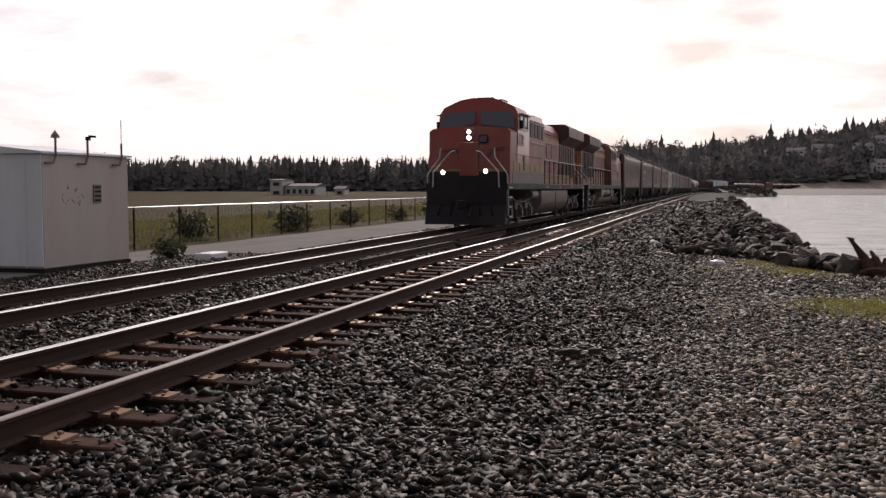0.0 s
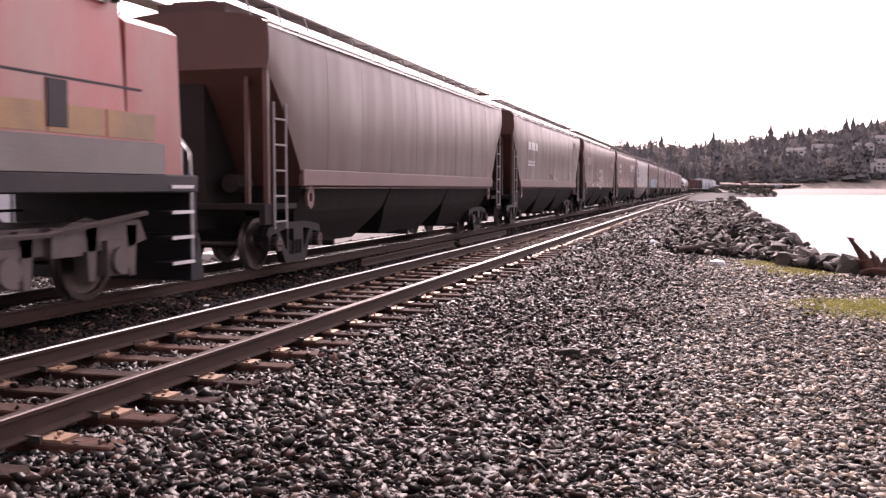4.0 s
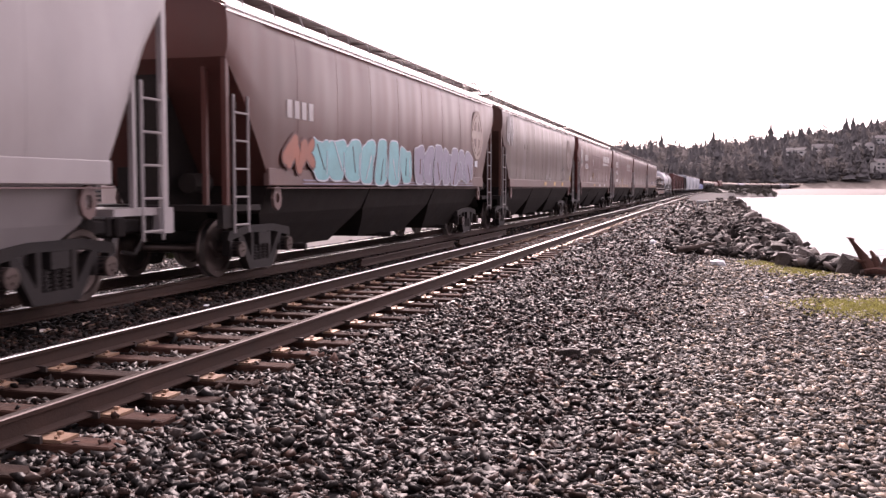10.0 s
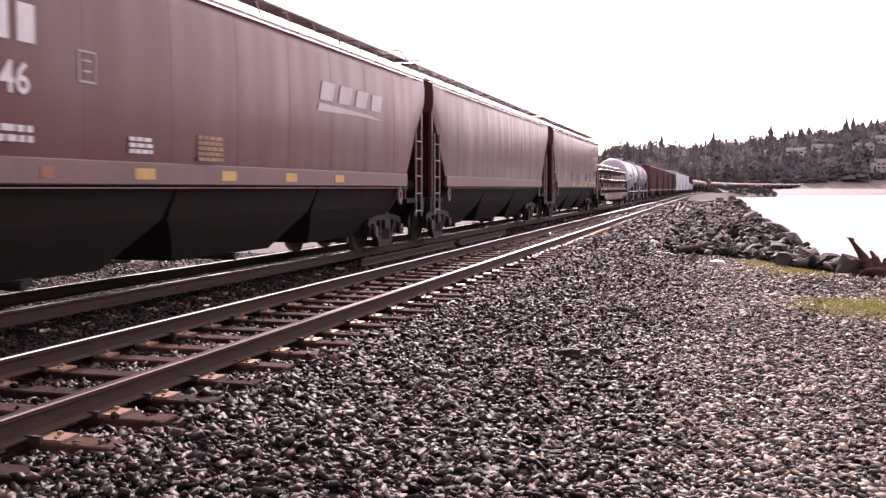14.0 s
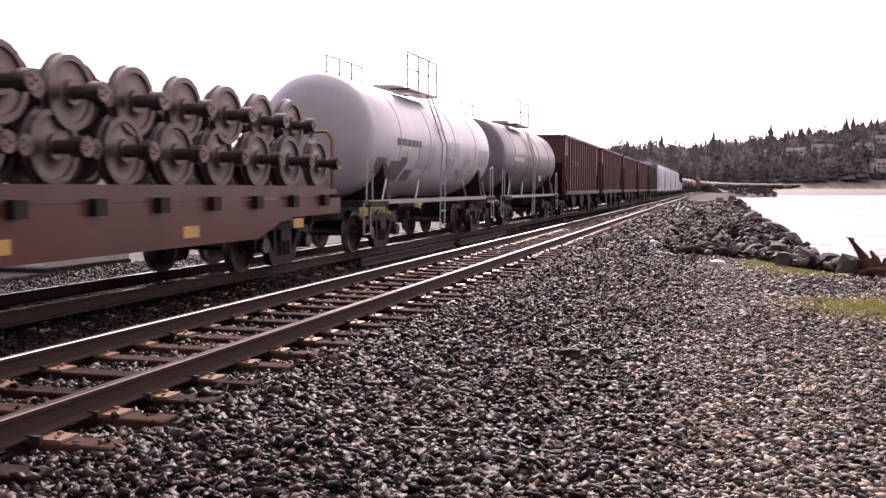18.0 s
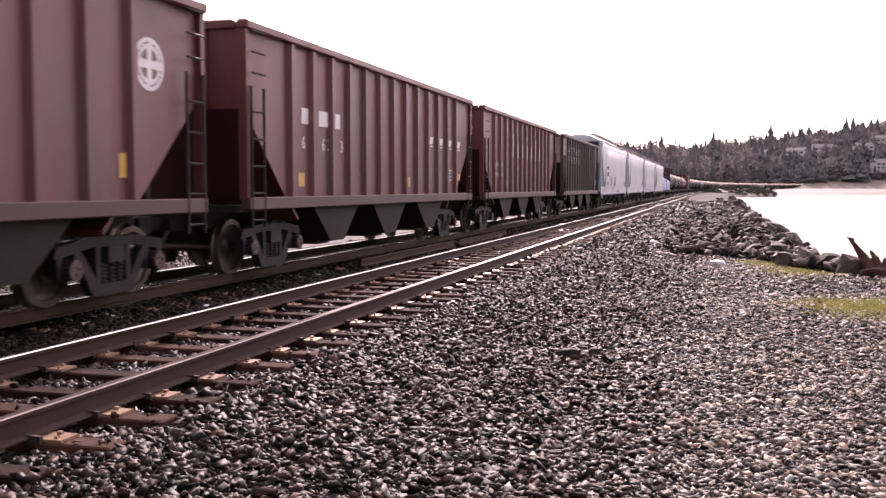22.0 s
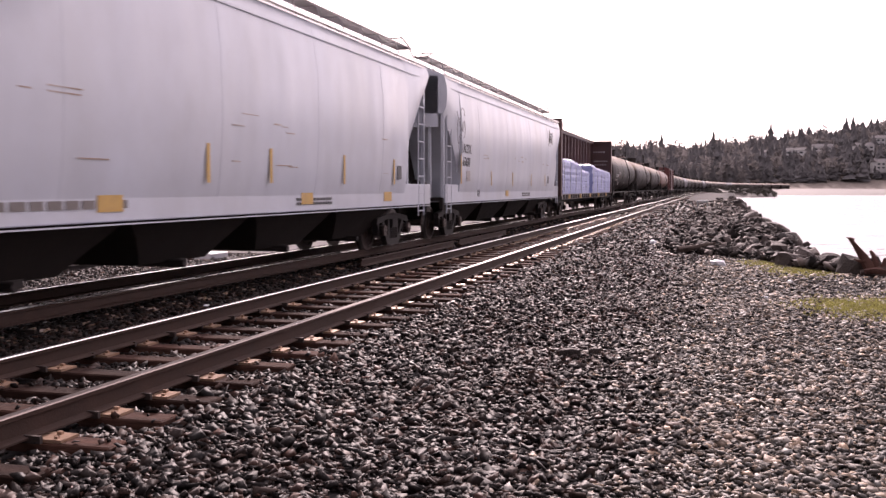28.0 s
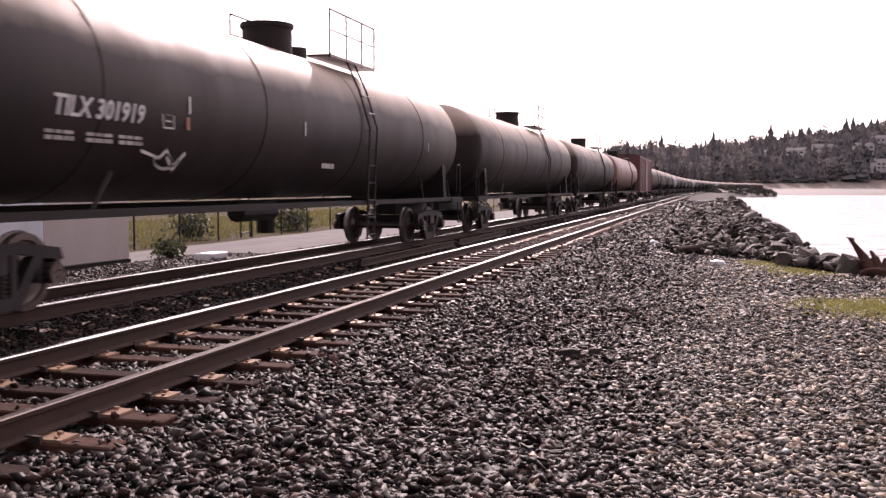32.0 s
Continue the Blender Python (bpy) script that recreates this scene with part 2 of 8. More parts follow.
M_GONDGREY = mat("gondola_weathered_dark_paint", (0.040, 0.028, 0.026), 0.6, var=0.4, scale=1.2, fine=30, bump=0.12, dirt=(0.075, 0.058, 0.052), stretch=V_, dent=0.06)
M_TANKWHITE = mat("tank_white_paint", (0.56, 0.57, 0.62), 0.35, var=0.06, scale=0.9, fine=7, bump=0.04, dirt=(0.40, 0.37, 0.36), stretch=V2_, dent=0.03)
M_TANKPATCH = mat("tank_grey_touch_up_paint", (0.40, 0.42, 0.47), 0.4, var=0.15, scale=2, fine=12, bump=0.03, dirt=(0.30, 0.28, 0.28))
M_TANKGREY = mat("tank_grey_paint", (0.15, 0.14, 0.165), 0.38, var=0.12, scale=0.9, fine=7, bump=0.04, dirt=(0.13, 0.11, 0.11), stretch=V2_, dent=0.03)
# top band coloured paler for dust and for the sun striking it
M_TANKBLACK = mat("tank_black_paint", (0.020, 0.015, 0.015), 0.55, var=0.3, scale=0.9, fine=4, bump=0.02, dirt=(0.040, 0.028, 0.023), dirt_amount=0.7, stretch=V2_, dent=0.03, spec=0.2, lit_top_dust=(3.05, 3.75, (0.60, 0.49, 0.40)))
M_TANKRED = mat("tank_rust_paint", (0.17, 0.075, 0.055), 0.45, var=0.3, scale=0.9, fine=30, dirt=(0.10, 0.05, 0.04), stretch=V_)
M_LOCO = mat("locomotive_orange_paint", (0.31, 0.046, 0.034), 0.38, var=0.14, scale=1.0, fine=7, bump=0.04, dirt=(0.25, 0.125, 0.095), dirt_amount=0.8, stretch=V2_, dent=0.03, coat=0.3)
M_LOCOFADED = mat("locomotive_faded_paint", (0.25, 0.095, 0.072), 0.42, var=0.3, scale=1.0, fine=7, bump=0.04, dirt=(0.22, 0.155, 0.105), dirt_amount=0.9, stretch=V2_, dent=0.03, coat=0.4)
M_WINDSHIELD = mat("windshield_glass", (0.09, 0.10, 0.125), 0.08, var=0.05, bump=0)
M_LOCOTRUCK = mat("dusty_truck_steel", (0.125, 0.098, 0.092), 0.6, 0.0, var=0.35, scale=2, fine=30, bump=0.2, dirt=(0.060, 0.045, 0.042), spec=0.3)
M_LOCODARK = mat("locomotive_black_paint", (0.020, 0.017, 0.021), 0.5, spec=0.25, var=0.3, scale=1.2, fine=30, dirt=(0.06, 0.045, 0.04))
M_LOCOYEL = mat("locomotive_yellow_paint", (0.33, 0.18, 0.07), 0.45, var=0.25, scale=1.5, fine=30, dirt=(0.17, 0.11, 0.07), dirt_amount=0.9)
M_TANKTAN = mat("fuel_tank_dusty_paint", (0.23, 0.185, 0.16), 0.42, var=0.25, scale=1.0, fine=30, dirt=(0.20, 0.14, 0.11), stretch=V_)
M_LOCOEMB = mat("locomotive_faded_emblem", (0.15, 0.058, 0.047), 0.5, var=0.3, scale=3, fine=12, bump=0.02, dirt=(0.24, 0.07, 0.05), dirt_amount=0.7)
M_LOCOGREY = mat("underframe_grey_paint", (0.18, 0.16, 0.15), 0.55, var=0.25, scale=1.2, fine=30, dirt=(0.10, 0.075, 0.065))
M_TRUCK = mat("truck_cast_steel", (0.018, 0.014, 0.014), 0.65, 0.0, var=0.4, scale=3, fine=30, bump=0.2, dirt=(0.034, 0.025, 0.021), spec=0.3)
M_BULK = mat("bulkhead_paint", (0.070, 0.030, 0.027), 0.55, var=0.3, scale=1.2, fine=30, bump=0.1, dirt=(0.04, 0.026, 0.024), stretch=V_)
M_WHEEL = mat("wheel_steel", (0.115, 0.086, 0.078), 0.32, 0.6, var=0.35, scale=4, fine=30, bump=0.04, dirt=(0.05, 0.035, 0.03))
M_WHEELRIM = mat("wheel_tread_steel", (0.22, 0.20, 0.19), 0.4, 0.9, var=0.1)
M_WHITE = mat("white_lettering", (0.62, 0.60, 0.60), 0.5, var=0.2, scale=4, bump=0)
M_EMBLEM = mat("cream_emblem_paint", (0.36, 0.28, 0.24), 0.5, var=0.25, scale=4, fine=12, bump=0, dirt=(0.24, 0.16, 0.13), dirt_amount=0.8)
M_EMBFADE = mat("faded_emblem_paint", (0.17, 0.115, 0.10), 0.55, var=0.3, scale=4, fine=12, bump=0, dirt=(0.10, 0.06, 0.05), dirt_amount=0.8)
M_WORN = mat("worn_white_paint", (0.34, 0.31, 0.30), 0.6, var=0.3, scale=3, bump=0, dirt=(0.10, 0.07, 0.06), dirt_amount=0.9, stretch=V_)
M_SCRAPE = mat("rust_scrape", (0.33, 0.24, 0.19), 0.7, var=0.4, scale=5, bump=0, dirt=(0.5, 0.47, 0.46), dirt_amount=0.9)
# paler than the body: dust and light on the flange in one colour
M_SILL = mat("dusty_sill_paint", (0.155, 0.088, 0.078), 0.5, var=0.25, scale=1.2, fine=30, dirt=(0.12, 0.075, 0.065), stretch=V_)
# eave highlight put into the colour: pale, nearly bare metal
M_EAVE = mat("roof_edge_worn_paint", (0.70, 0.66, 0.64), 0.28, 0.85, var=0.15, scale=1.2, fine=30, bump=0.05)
M_BLACKLET = mat("dark_lettering", (0.05, 0.05, 0.055), 0.5, var=0.2, scale=4, bump=0)
M_YELLOW = mat("reflector_yellow", (0.52, 0.31, 0.07), 0.4, var=0.2, scale=4, bump=0)
M_TEAL = mat("graffiti_teal", (0.16, 0.42, 0.45), 0.5, var=0.25, scale=3, bump=0)
M_TEALDULL = mat("dull_teal_paint", (0.09, 0.14, 0.15), 0.55, var=0.25, scale=3, bump=0)
M_LILAC = mat("graffiti_lilac", (0.24, 0.22, 0.29), 0.5, var=0.25, scale=3, bump=0)
M_RUSTTHIN = mat("graffiti_thin_rust", (0.155, 0.050, 0.034), 0.5, var=0.35, scale=4, bump=0)
M_RUST = mat("graffiti_rust", (0.30, 0.10, 0.06), 0.5, var=0.25, scale=3, bump=0)
M_WRAP = mat("lumber_wrap_blue", (0.25, 0.29, 0.55), 0.34, var=0.2, scale=2.0, fine=25, bump=0.15, dirt=(0.42, 0.45, 0.66), dirt_amount=0.7)
M_LAMP = glow("headlight_glow", (1.0, 0.93, 0.82), 30.0)


# ---- mesh helpers ----
def box(bm, cx, cy, cz, sx, sy, sz, m=None):
    mm = Matrix.Translation((cx, cy, cz))
    if m is not None:
        mm = mm @ m
    return bmesh.ops.create_cube(bm, size=1.0, matrix=mm @ Matrix.Diagonal((sx, sy, sz, 1)))["verts"]


def bevel(bm, w=0.02, seg=1, angle=0.6):
    es = [e for e in bm.edges if len(e.link_faces) == 2 and e.calc_face_angle(0) > angle]
    bmesh.ops.bevel(bm, geom=es, offset=w, segments=seg, affect="EDGES", clamp_overlap=True)


def rod(bm, a, b, r, seg=6, r2=None):
    a, b = Vector(a), Vector(b)
    d = b - a
    m = Matrix.Translation((a + b) / 2) @ d.to_track_quat("Z", "Y").to_matrix().to_4x4()
    return bmesh.ops.create_cone(bm, cap_ends=True, segments=seg, radius1=r, radius2=r if r2 is None else r2, depth=d.length, matrix=m)["verts"]


def pipe(bm, pts, r, seg=5):
    for a, b in zip(pts, pts[1:]):
        rod(bm, a, b, r, seg)


def prism(bm, outline, lo, hi, axis="x"):
    """Extrudes a polygon; outline is (y, z) for axis x, (x, z) for axis y, (x, y) for axis z."""
    put = {"x": lambda p, t: (t, p[0], p[1]), "y": lambda p, t: (p[0], t, p[1]), "z": lambda p, t: (p[0], p[1], t)}[axis]
    a = [bm.verts.new(put(p, lo)) for p in outline]
    b = [bm.verts.new(put(p, hi)) for p in outline]
    n = len(a)
    for i in range(n):
        bm.faces.new((a[i], a[(i + 1) % n], b[(i + 1) % n], b[i]))
    bm.faces.new(a[::-1])
    bm.faces.new(b)
    return a + b


def mesh_of(name, bm, material, smooth=False):
    bmesh.ops.recalc_face_normals(bm, faces=bm.faces)
    me = bpy.data.meshes.new(name)
    bm.to_mesh(me)
    bm.free()
    for m_ in material if isinstance(material, (list, tuple)) else (material,):
        me.materials.append(m_)
    if smooth:
        me.polygons.foreach_set("use_smooth", [True] * len(me.polygons))
        me.set_sharp_from_angle(angle=radians(40))
    return me


def part(name, bm, material, parent=None, label="", smooth=False, at=None):
    ob = new(name, mesh_of(name, bm, material, smooth))
    if parent is not None:
        ob.parent = parent
    if at is not None:
        ob.matrix_basis = at
    if label:
        tagged(ob, label)
    return ob


def share(name, me, parent, at, label=""):
    ob = new(name, me)
    ob.parent = parent
    ob.matrix_basis = at
    if label:
        tagged(ob, label)
    return ob


def empty(name, label, category, group="", kind="", at=None):
    ob = tagged(new(name), label, category, group, kind)
    if at is not None:
        ob.matrix_basis = at
    return ob


def raw(name, verts, faces, material, parent=None, smooth=False):
    """A mesh straight from arrays."""
    me = bpy.data.meshes.new(name)
    me.from_pydata(verts, [], faces)
    for m_ in material if isinstance(material, (list, tuple)) else (material,):
        me.materials.append(m_)
    if smooth:
        me.polygons.foreach_set("use_smooth", [True] * len(me.polygons))
    ob = new(name, me)
    if parent is not None:
        ob.parent = parent
    return ob


def text_mesh(body, size, material, name="lettering", depth=0.004, bold=0.0):
    cu = bpy.data.curves.new(name, "FONT")
    cu.body, cu.size, cu.extrude, cu.offset = body, size, depth, bold
    cu.align_x, cu.align_y, cu.resolution_u = "LEFT", "BOTTOM", 2
    tmp = bpy.data.objects.new(name, cu)
    scene.collection.objects.link(tmp)
    me = bpy.data.meshes.new_from_object(tmp.evaluated_get(bpy.context.evaluated_depsgraph_get()))
    bpy.data.objects.remove(tmp)
    me.materials.clear()
    me.materials.append(material)
    return me


# ---- the line of the tracks ----
NEAR_X, TRAIN_X = -4.985, -8.4
BEND1, R1, BEND2, R2 = 215.0, 3000.0, 460.0, 800.0
SPEED = 16.138


def along(s, offset=0.0):
    """Place and heading (radians, to the right) on the line s metres out, offset metres to the right of the train's track."""
    x, y, h = TRAIN_X, min(s, BEND1), 0.0
    for lo, hi, rad in ((BEND1, BEND2, R1), (BEND2, 1e9, R2)):
        if s > lo:
            a = (min(s, hi) - lo) / rad
            x += rad * (math.cos(h) - math.cos(h + a))
            y += rad * (math.sin(h + a) - math.sin(h))
            h += a
    return x + offset * math.cos(h), y - offset * math.sin(h), h


def drift(y):
    """How far the line has bent to the right at the distance y."""
    return along(y)[0] - TRAIN_X


def smooth01(a, b, v):
    t = min(max((v - a) / (b - a), 0), 1)
    return t * t * (3 - 2 * t)


WATER_Z = -1.9


def shore(y):
    """Where the top of the bank lies, metres right of the camera's line."""
    return 2.15 + 4.3 * smooth01(27, 14, y) + 0.15 * math.sin(y * 0.9) + 0.9 * smooth01(60, 150, y)


def ground_z(x, y):
    xl = x - drift(max(y, 0))
    n = noise.noise(Vector((x * 0.35, y * 0.35, 0))) * 0.05
    if xl > -3.7:
        z = -0.25 - 0.21 * smooth01(-3.7, -1.4, xl) + n * smooth01(-3.6, -1.5, xl)
        e = shore(y)
        z += 0.30 * smooth01(26, 33, y) * math.exp(-((xl - 1.5) / 1.2) ** 2)
        z -= 1.9 * smooth01(e, e + 2.2, xl) + 1.2 * smooth01(e + 1.5, e + 6, xl)
        return z
    if xl > -6.7:
        return -0.27
    if xl > -10.2:
        return -0.29
    z = -0.22 - 0.30 * smooth01(-10.2, -12.2, xl) - 0.2 * smooth01(-17, -20, xl)
    if xl < -20:
        z += noise.noise(Vector((x * 0.03, y * 0.03, 2))) * 0.15 * smooth01(-20, -40, xl)
        z += 1.1 * math.exp(-((x + 52) / 26) ** 2 - ((y - 190) / 20) ** 2)
    return z - 0.08 * smooth01(-11, -14, xl) + n * 0.6


# ---- ground, water, distance ----
def spaced(points):
    out = []
    for a, b, step in points:
        n = max(1, round((b - a) / step))
        out += [a + (b - a) * i / n for i in range(n)]
    return out + [points[-1][1]]


def ground_sheet():
    xs = spaced([(-2400, -400, 250), (-400, -100, 30), (-100, -24, 4), (-24, -10, 0.7), (-10, -3.8, 0.3), (-3.8, 8, 0.25), (8, 14, 1.5), (14, 60, 8), (60, 400, 60), (400, 2400, 400)])
    ys = spaced([(-300, -20, 40), (-20, 3, 2), (3, 30, 0.35), (30, 80, 1.2), (80, 260, 5), (260, 800, 12), (800, 3200, 300)])
    verts, faces, mats = [], [], []
    for y in ys:
        d = drift(max(y, 0)) if y < 900 else drift(900)
        for x in xs:
            verts.append((x + d, y, ground_z(x + d, y)))
    w = len(xs)
    for j in range(len(ys) - 1):
        for i in range(w - 1):
            faces.append((j * w + i, j * w + i + 1, (j + 1) * w + i + 1, (j + 1) * w + i))
            mats.append(1 if xs[i] < -19.5 else 2 if xs[i] < -10.4 else 0)
    ob = raw("ground", verts, faces, [M_EARTH, M_DRYGRASS, M_ROAD], smooth=True)
    ob.data.polygons.foreach_set("material_index", mats)
    return tagged(ob, "grey gravel ground beside the tracks and dry grass field", "ground", kind="structure")


ground_sheet()


def water_sheet():
    m = bpy.data.materials.new("bay_water")
    m.use_nodes = True
    n, l = m.node_tree.nodes, m.node_tree.links
    b = n["Principled BSDF"]
    b.inputs["Base Color"].default_value = (0.24, 0.27, 0.28, 1)
    b.inputs["Roughness"].default_value = 0.12
    b.inputs["IOR"].default_value = 1.33
    b.inputs["Specular IOR Level"].default_value = 0.9
    tc, mp = n.new("ShaderNodeTexCoord"), n.new("ShaderNodeMapping")
    mp.inputs["Scale"].default_value = (0.30, 1.0, 1.0)
    a, c = n.new("ShaderNodeTexNoise"), n.new("ShaderNodeTexNoise")
    a.inputs["Scale"].default_value, a.inputs["Detail"].default_value = 0.30, 6
    c.inputs["Scale"].default_value, c.inputs["Detail"].default_value = 2.6, 3
    s = n.new("ShaderNodeMath")
    s.operation = "MULTIPLY_ADD"
    s.inputs[1].default_value = 0.35
    bp = n.new("ShaderNodeBump")
    bp.inputs["Strength"].default_value, bp.inputs["Distance"].default_value = 1.0, 0.9
    l.new(tc.outputs["Object"], mp.inputs["Vector"])
    l.new(mp.outputs["Vector"], a.inputs["Vector"])
    l.new(mp.outputs["Vector"], c.inputs["Vector"])
    l.new(c.outputs["Fac"], s.inputs[0])
    l.new(a.outputs["Fac"], s.inputs[2])
    l.new(s.outputs[0], bp.inputs["Height"])
    l.new(bp.outputs["Normal"], b.inputs["Normal"])
    # sun glitter painted as pale base-colour flecks drawn out along the waves
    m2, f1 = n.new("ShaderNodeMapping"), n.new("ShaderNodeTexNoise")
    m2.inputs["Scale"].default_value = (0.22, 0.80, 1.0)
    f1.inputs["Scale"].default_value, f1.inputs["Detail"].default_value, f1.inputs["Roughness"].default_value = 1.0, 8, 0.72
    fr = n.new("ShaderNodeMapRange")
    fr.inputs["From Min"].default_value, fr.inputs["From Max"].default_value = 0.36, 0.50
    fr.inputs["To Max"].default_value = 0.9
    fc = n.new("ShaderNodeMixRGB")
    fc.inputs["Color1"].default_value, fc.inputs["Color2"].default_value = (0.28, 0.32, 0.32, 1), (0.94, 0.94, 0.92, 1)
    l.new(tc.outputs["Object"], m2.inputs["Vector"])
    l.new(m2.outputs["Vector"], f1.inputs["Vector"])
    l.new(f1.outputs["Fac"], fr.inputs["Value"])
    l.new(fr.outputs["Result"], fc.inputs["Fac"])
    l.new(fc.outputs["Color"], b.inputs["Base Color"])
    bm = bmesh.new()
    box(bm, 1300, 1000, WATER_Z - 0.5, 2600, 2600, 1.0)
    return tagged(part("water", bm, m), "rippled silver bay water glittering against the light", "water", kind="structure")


water_sheet()


def hill_z(x, y):
    """The wooded high ground across the bay and behind the field."""
    right = 44 * smooth01(-110, 300, x) * smooth01(610, 900, y) + 15 * smooth01(600, 760, y) * smooth01(-260, -60, x)
    return -1.5 + 3 * smooth01(560, 640, y) + right + 9 * noise.noise(Vector((x * 0.006, y * 0.006, 5))) * smooth01(600, 800, y)


def far_land():
    xs, ys = spaced([(-1600, 1600, 40)]), spaced([(560, 1300, 20)])
    verts = [(x, y + 90 * smooth01(-250, 250, x) - 60 * smooth01(-250, -600, x), hill_z(x, y)) for y in ys for x in xs]
    w = len(xs)
    faces = [(j * w + i, j * w + i + 1, (j + 1) * w + i + 1, (j + 1) * w + i) for j in range(len(ys) - 1) for i in range(w - 1)]
    return tagged(raw("far_hill", verts, faces, M_HILL, smooth=True), "dark wooded hillside across the bay", "hill", kind="structure")


far_land()


def conifer_arrays(h, r, rng):
    """A ragged spruce: tiers of drooping boughs round a trunk."""
    v, f = [], []
    tiers, seg = 9, 7
    for k in range(tiers):
        t = k / tiers
        z0, z1 = h * (0.10 + 0.80 * t), h * (0.10 + 0.80 * t + 0.22)
        rr = r * (1 - t) ** 0.85 * rng.uniform(0.75, 1.15)
        b = len(v)
        a0 = rng.uniform(0, 6.28)
        for i in range(seg):
            a = a0 + 6.283 * i / seg
            q = rr * rng.uniform(0.6, 1.3)
            v.append((q * math.cos(a), q * math.sin(a), z0 + rng.uniform(-0.06, 0.06) * h))
        v.append((0, 0, min(z1, h)))
        f += [(b + i, b + (i + 1) % seg, b + seg) for i in range(seg)]
    return v, f


def broad_arrays(h, r, rng):
    """A bare round-headed tree: many small flakes scattered in a crown."""
    v, f = [], []
    for _ in range(90):
        d = Vector((rng.gauss(0, 1), rng.gauss(0, 1), rng.gauss(0, 1))).normalized() * rng.uniform(0.4, 1.0)
        c = Vector((d.x * r, d.y * r, h * 0.6 + d.z * h * 0.38))
        b = len(v)
        for _ in range(3):
            v.append(tuple(c + Vector((rng.gauss(0, 1), rng.gauss(0, 1), rng.gauss(0, 1))) * r * 0.19))
        f.append((b, b + 1, b + 2))
    b = len(v)
    v += [(-0.2, 0, 0), (0.2, 0, 0), (0, 0, h * 0.7)]
    f.append((b, b + 1, b + 2))
    return v, f


def forest(name, label, spots, maker, material):
    verts, faces = [], []
    for x, y, z, h, r, seed in spots:
        v, f = maker(h, r, random.Random(seed))
        b = len(verts)
        verts += [(x + p[0], y + p[1], z + p[2]) for p in v]
        faces += [tuple(b + i for i in t) for t in f]
    return tagged(raw(name, verts, faces, material), label, "trees", kind="stuff")


def forests():
    rng = random.Random(4)
    con, bro = [], []
    for i in range(1500):                      # belt of trees behind the field
        x = rng.uniform(-560, 20)
        y = 575 + 60 * smooth01(-250, 0, x) + rng.uniform(0, 90)
        h = rng.uniform(15, 26) * (1.0 + 0.3 * noise.noise(Vector((x * 0.02, 0, 0))))
        (con if rng.random() < 0.8 else bro).append((x, y - 60 * smooth01(-250, -600, x), -1.5, h, h * 0.22, i))
    for i in range(3300):                      # the hill on the right
        x = rng.uniform(-90, 420)
        y = rng.uniform(640, 960)
        yy = y + 90 * smooth01(-250, 250, x)
        h = rng.uniform(11, 22) * (1 + 0.3 * noise.noise(Vector((x * 0.03, y * 0.03, 3))))
        (con if rng.random() < 0.8 else bro).append((x, yy, hill_z(x, y) - 1, h * (1.15 if rng.random() < 0.12 else 0.85), h * 0.30, 5000 + i))
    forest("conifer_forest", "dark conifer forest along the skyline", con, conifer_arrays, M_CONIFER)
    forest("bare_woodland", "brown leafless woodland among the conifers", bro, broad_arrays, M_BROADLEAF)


forests()


# ---- tracks ----
RAIL = [(-0.07, -0.172), (0.07, -0.172), (0.07, -0.16), (0.012, -0.142), (0.010, -0.048), (0.036, -0.036), (0.037, -0.008), (0.030, 0.0),
        (-0.030, 0.0), (-0.037, -0.008), (-0.036, -0.036), (-0.010, -0.048), (-0.012, -0.142), (-0.07, -0.16)]


def rail_mesh(offset, lift=0.0, far=760):
    ss = spaced([(-12, 60, 6), (60, 215, 20), (215, far, 15)])
    verts, faces, mats = [], [], []
    n = len(RAIL)
    for s in ss:
        x, y, h = along(s, offset)
        verts += [(x + p[0] * math.cos(h), y - p[0] * math.sin(h), p[1] + lift) for p in RAIL]
    for j in range(len(ss) - 1):
        for i in range(n):
            k = (i + 1) % n
            faces.append((j * n + i, j * n + k, (j + 1) * n + k, (j + 1) * n + i))
            mats.append(1 if i in (6, 7, 8) else 0)
    return verts, faces, mats


def tie_mesh():
    bm = bmesh.new()
    box(bm, 0, 0, -0.285, 2.62, 0.23, 0.18)
    bevel(bm, 0.012)
    return mesh_of("tie", bm, M_TIE)


def plate_mesh():
    bm = bmesh.new()
    box(bm, 0, 0, -0.184, 0.40, 0.21, 0.020)
    for x in (-0.095, 0.095):
        box(bm, x, 0.05, -0.168, 0.035, 0.03, 0.03)
        box(bm, x * 1.5, -0.06, -0.168, 0.025, 0.025, 0.018)
    return mesh_of("tie_plate", bm, M_PLATE)


def anchor_mesh():
    bm = bmesh.new()
    box(bm, 0, 0, -0.165, 0.19, 0.03, 0.05)
    return mesh_of("rail_anchor", bm, M_SPIKE)


TIE_STEP = 0.70
TIE_ROWS = []        # where the ties of the near track lie along the line


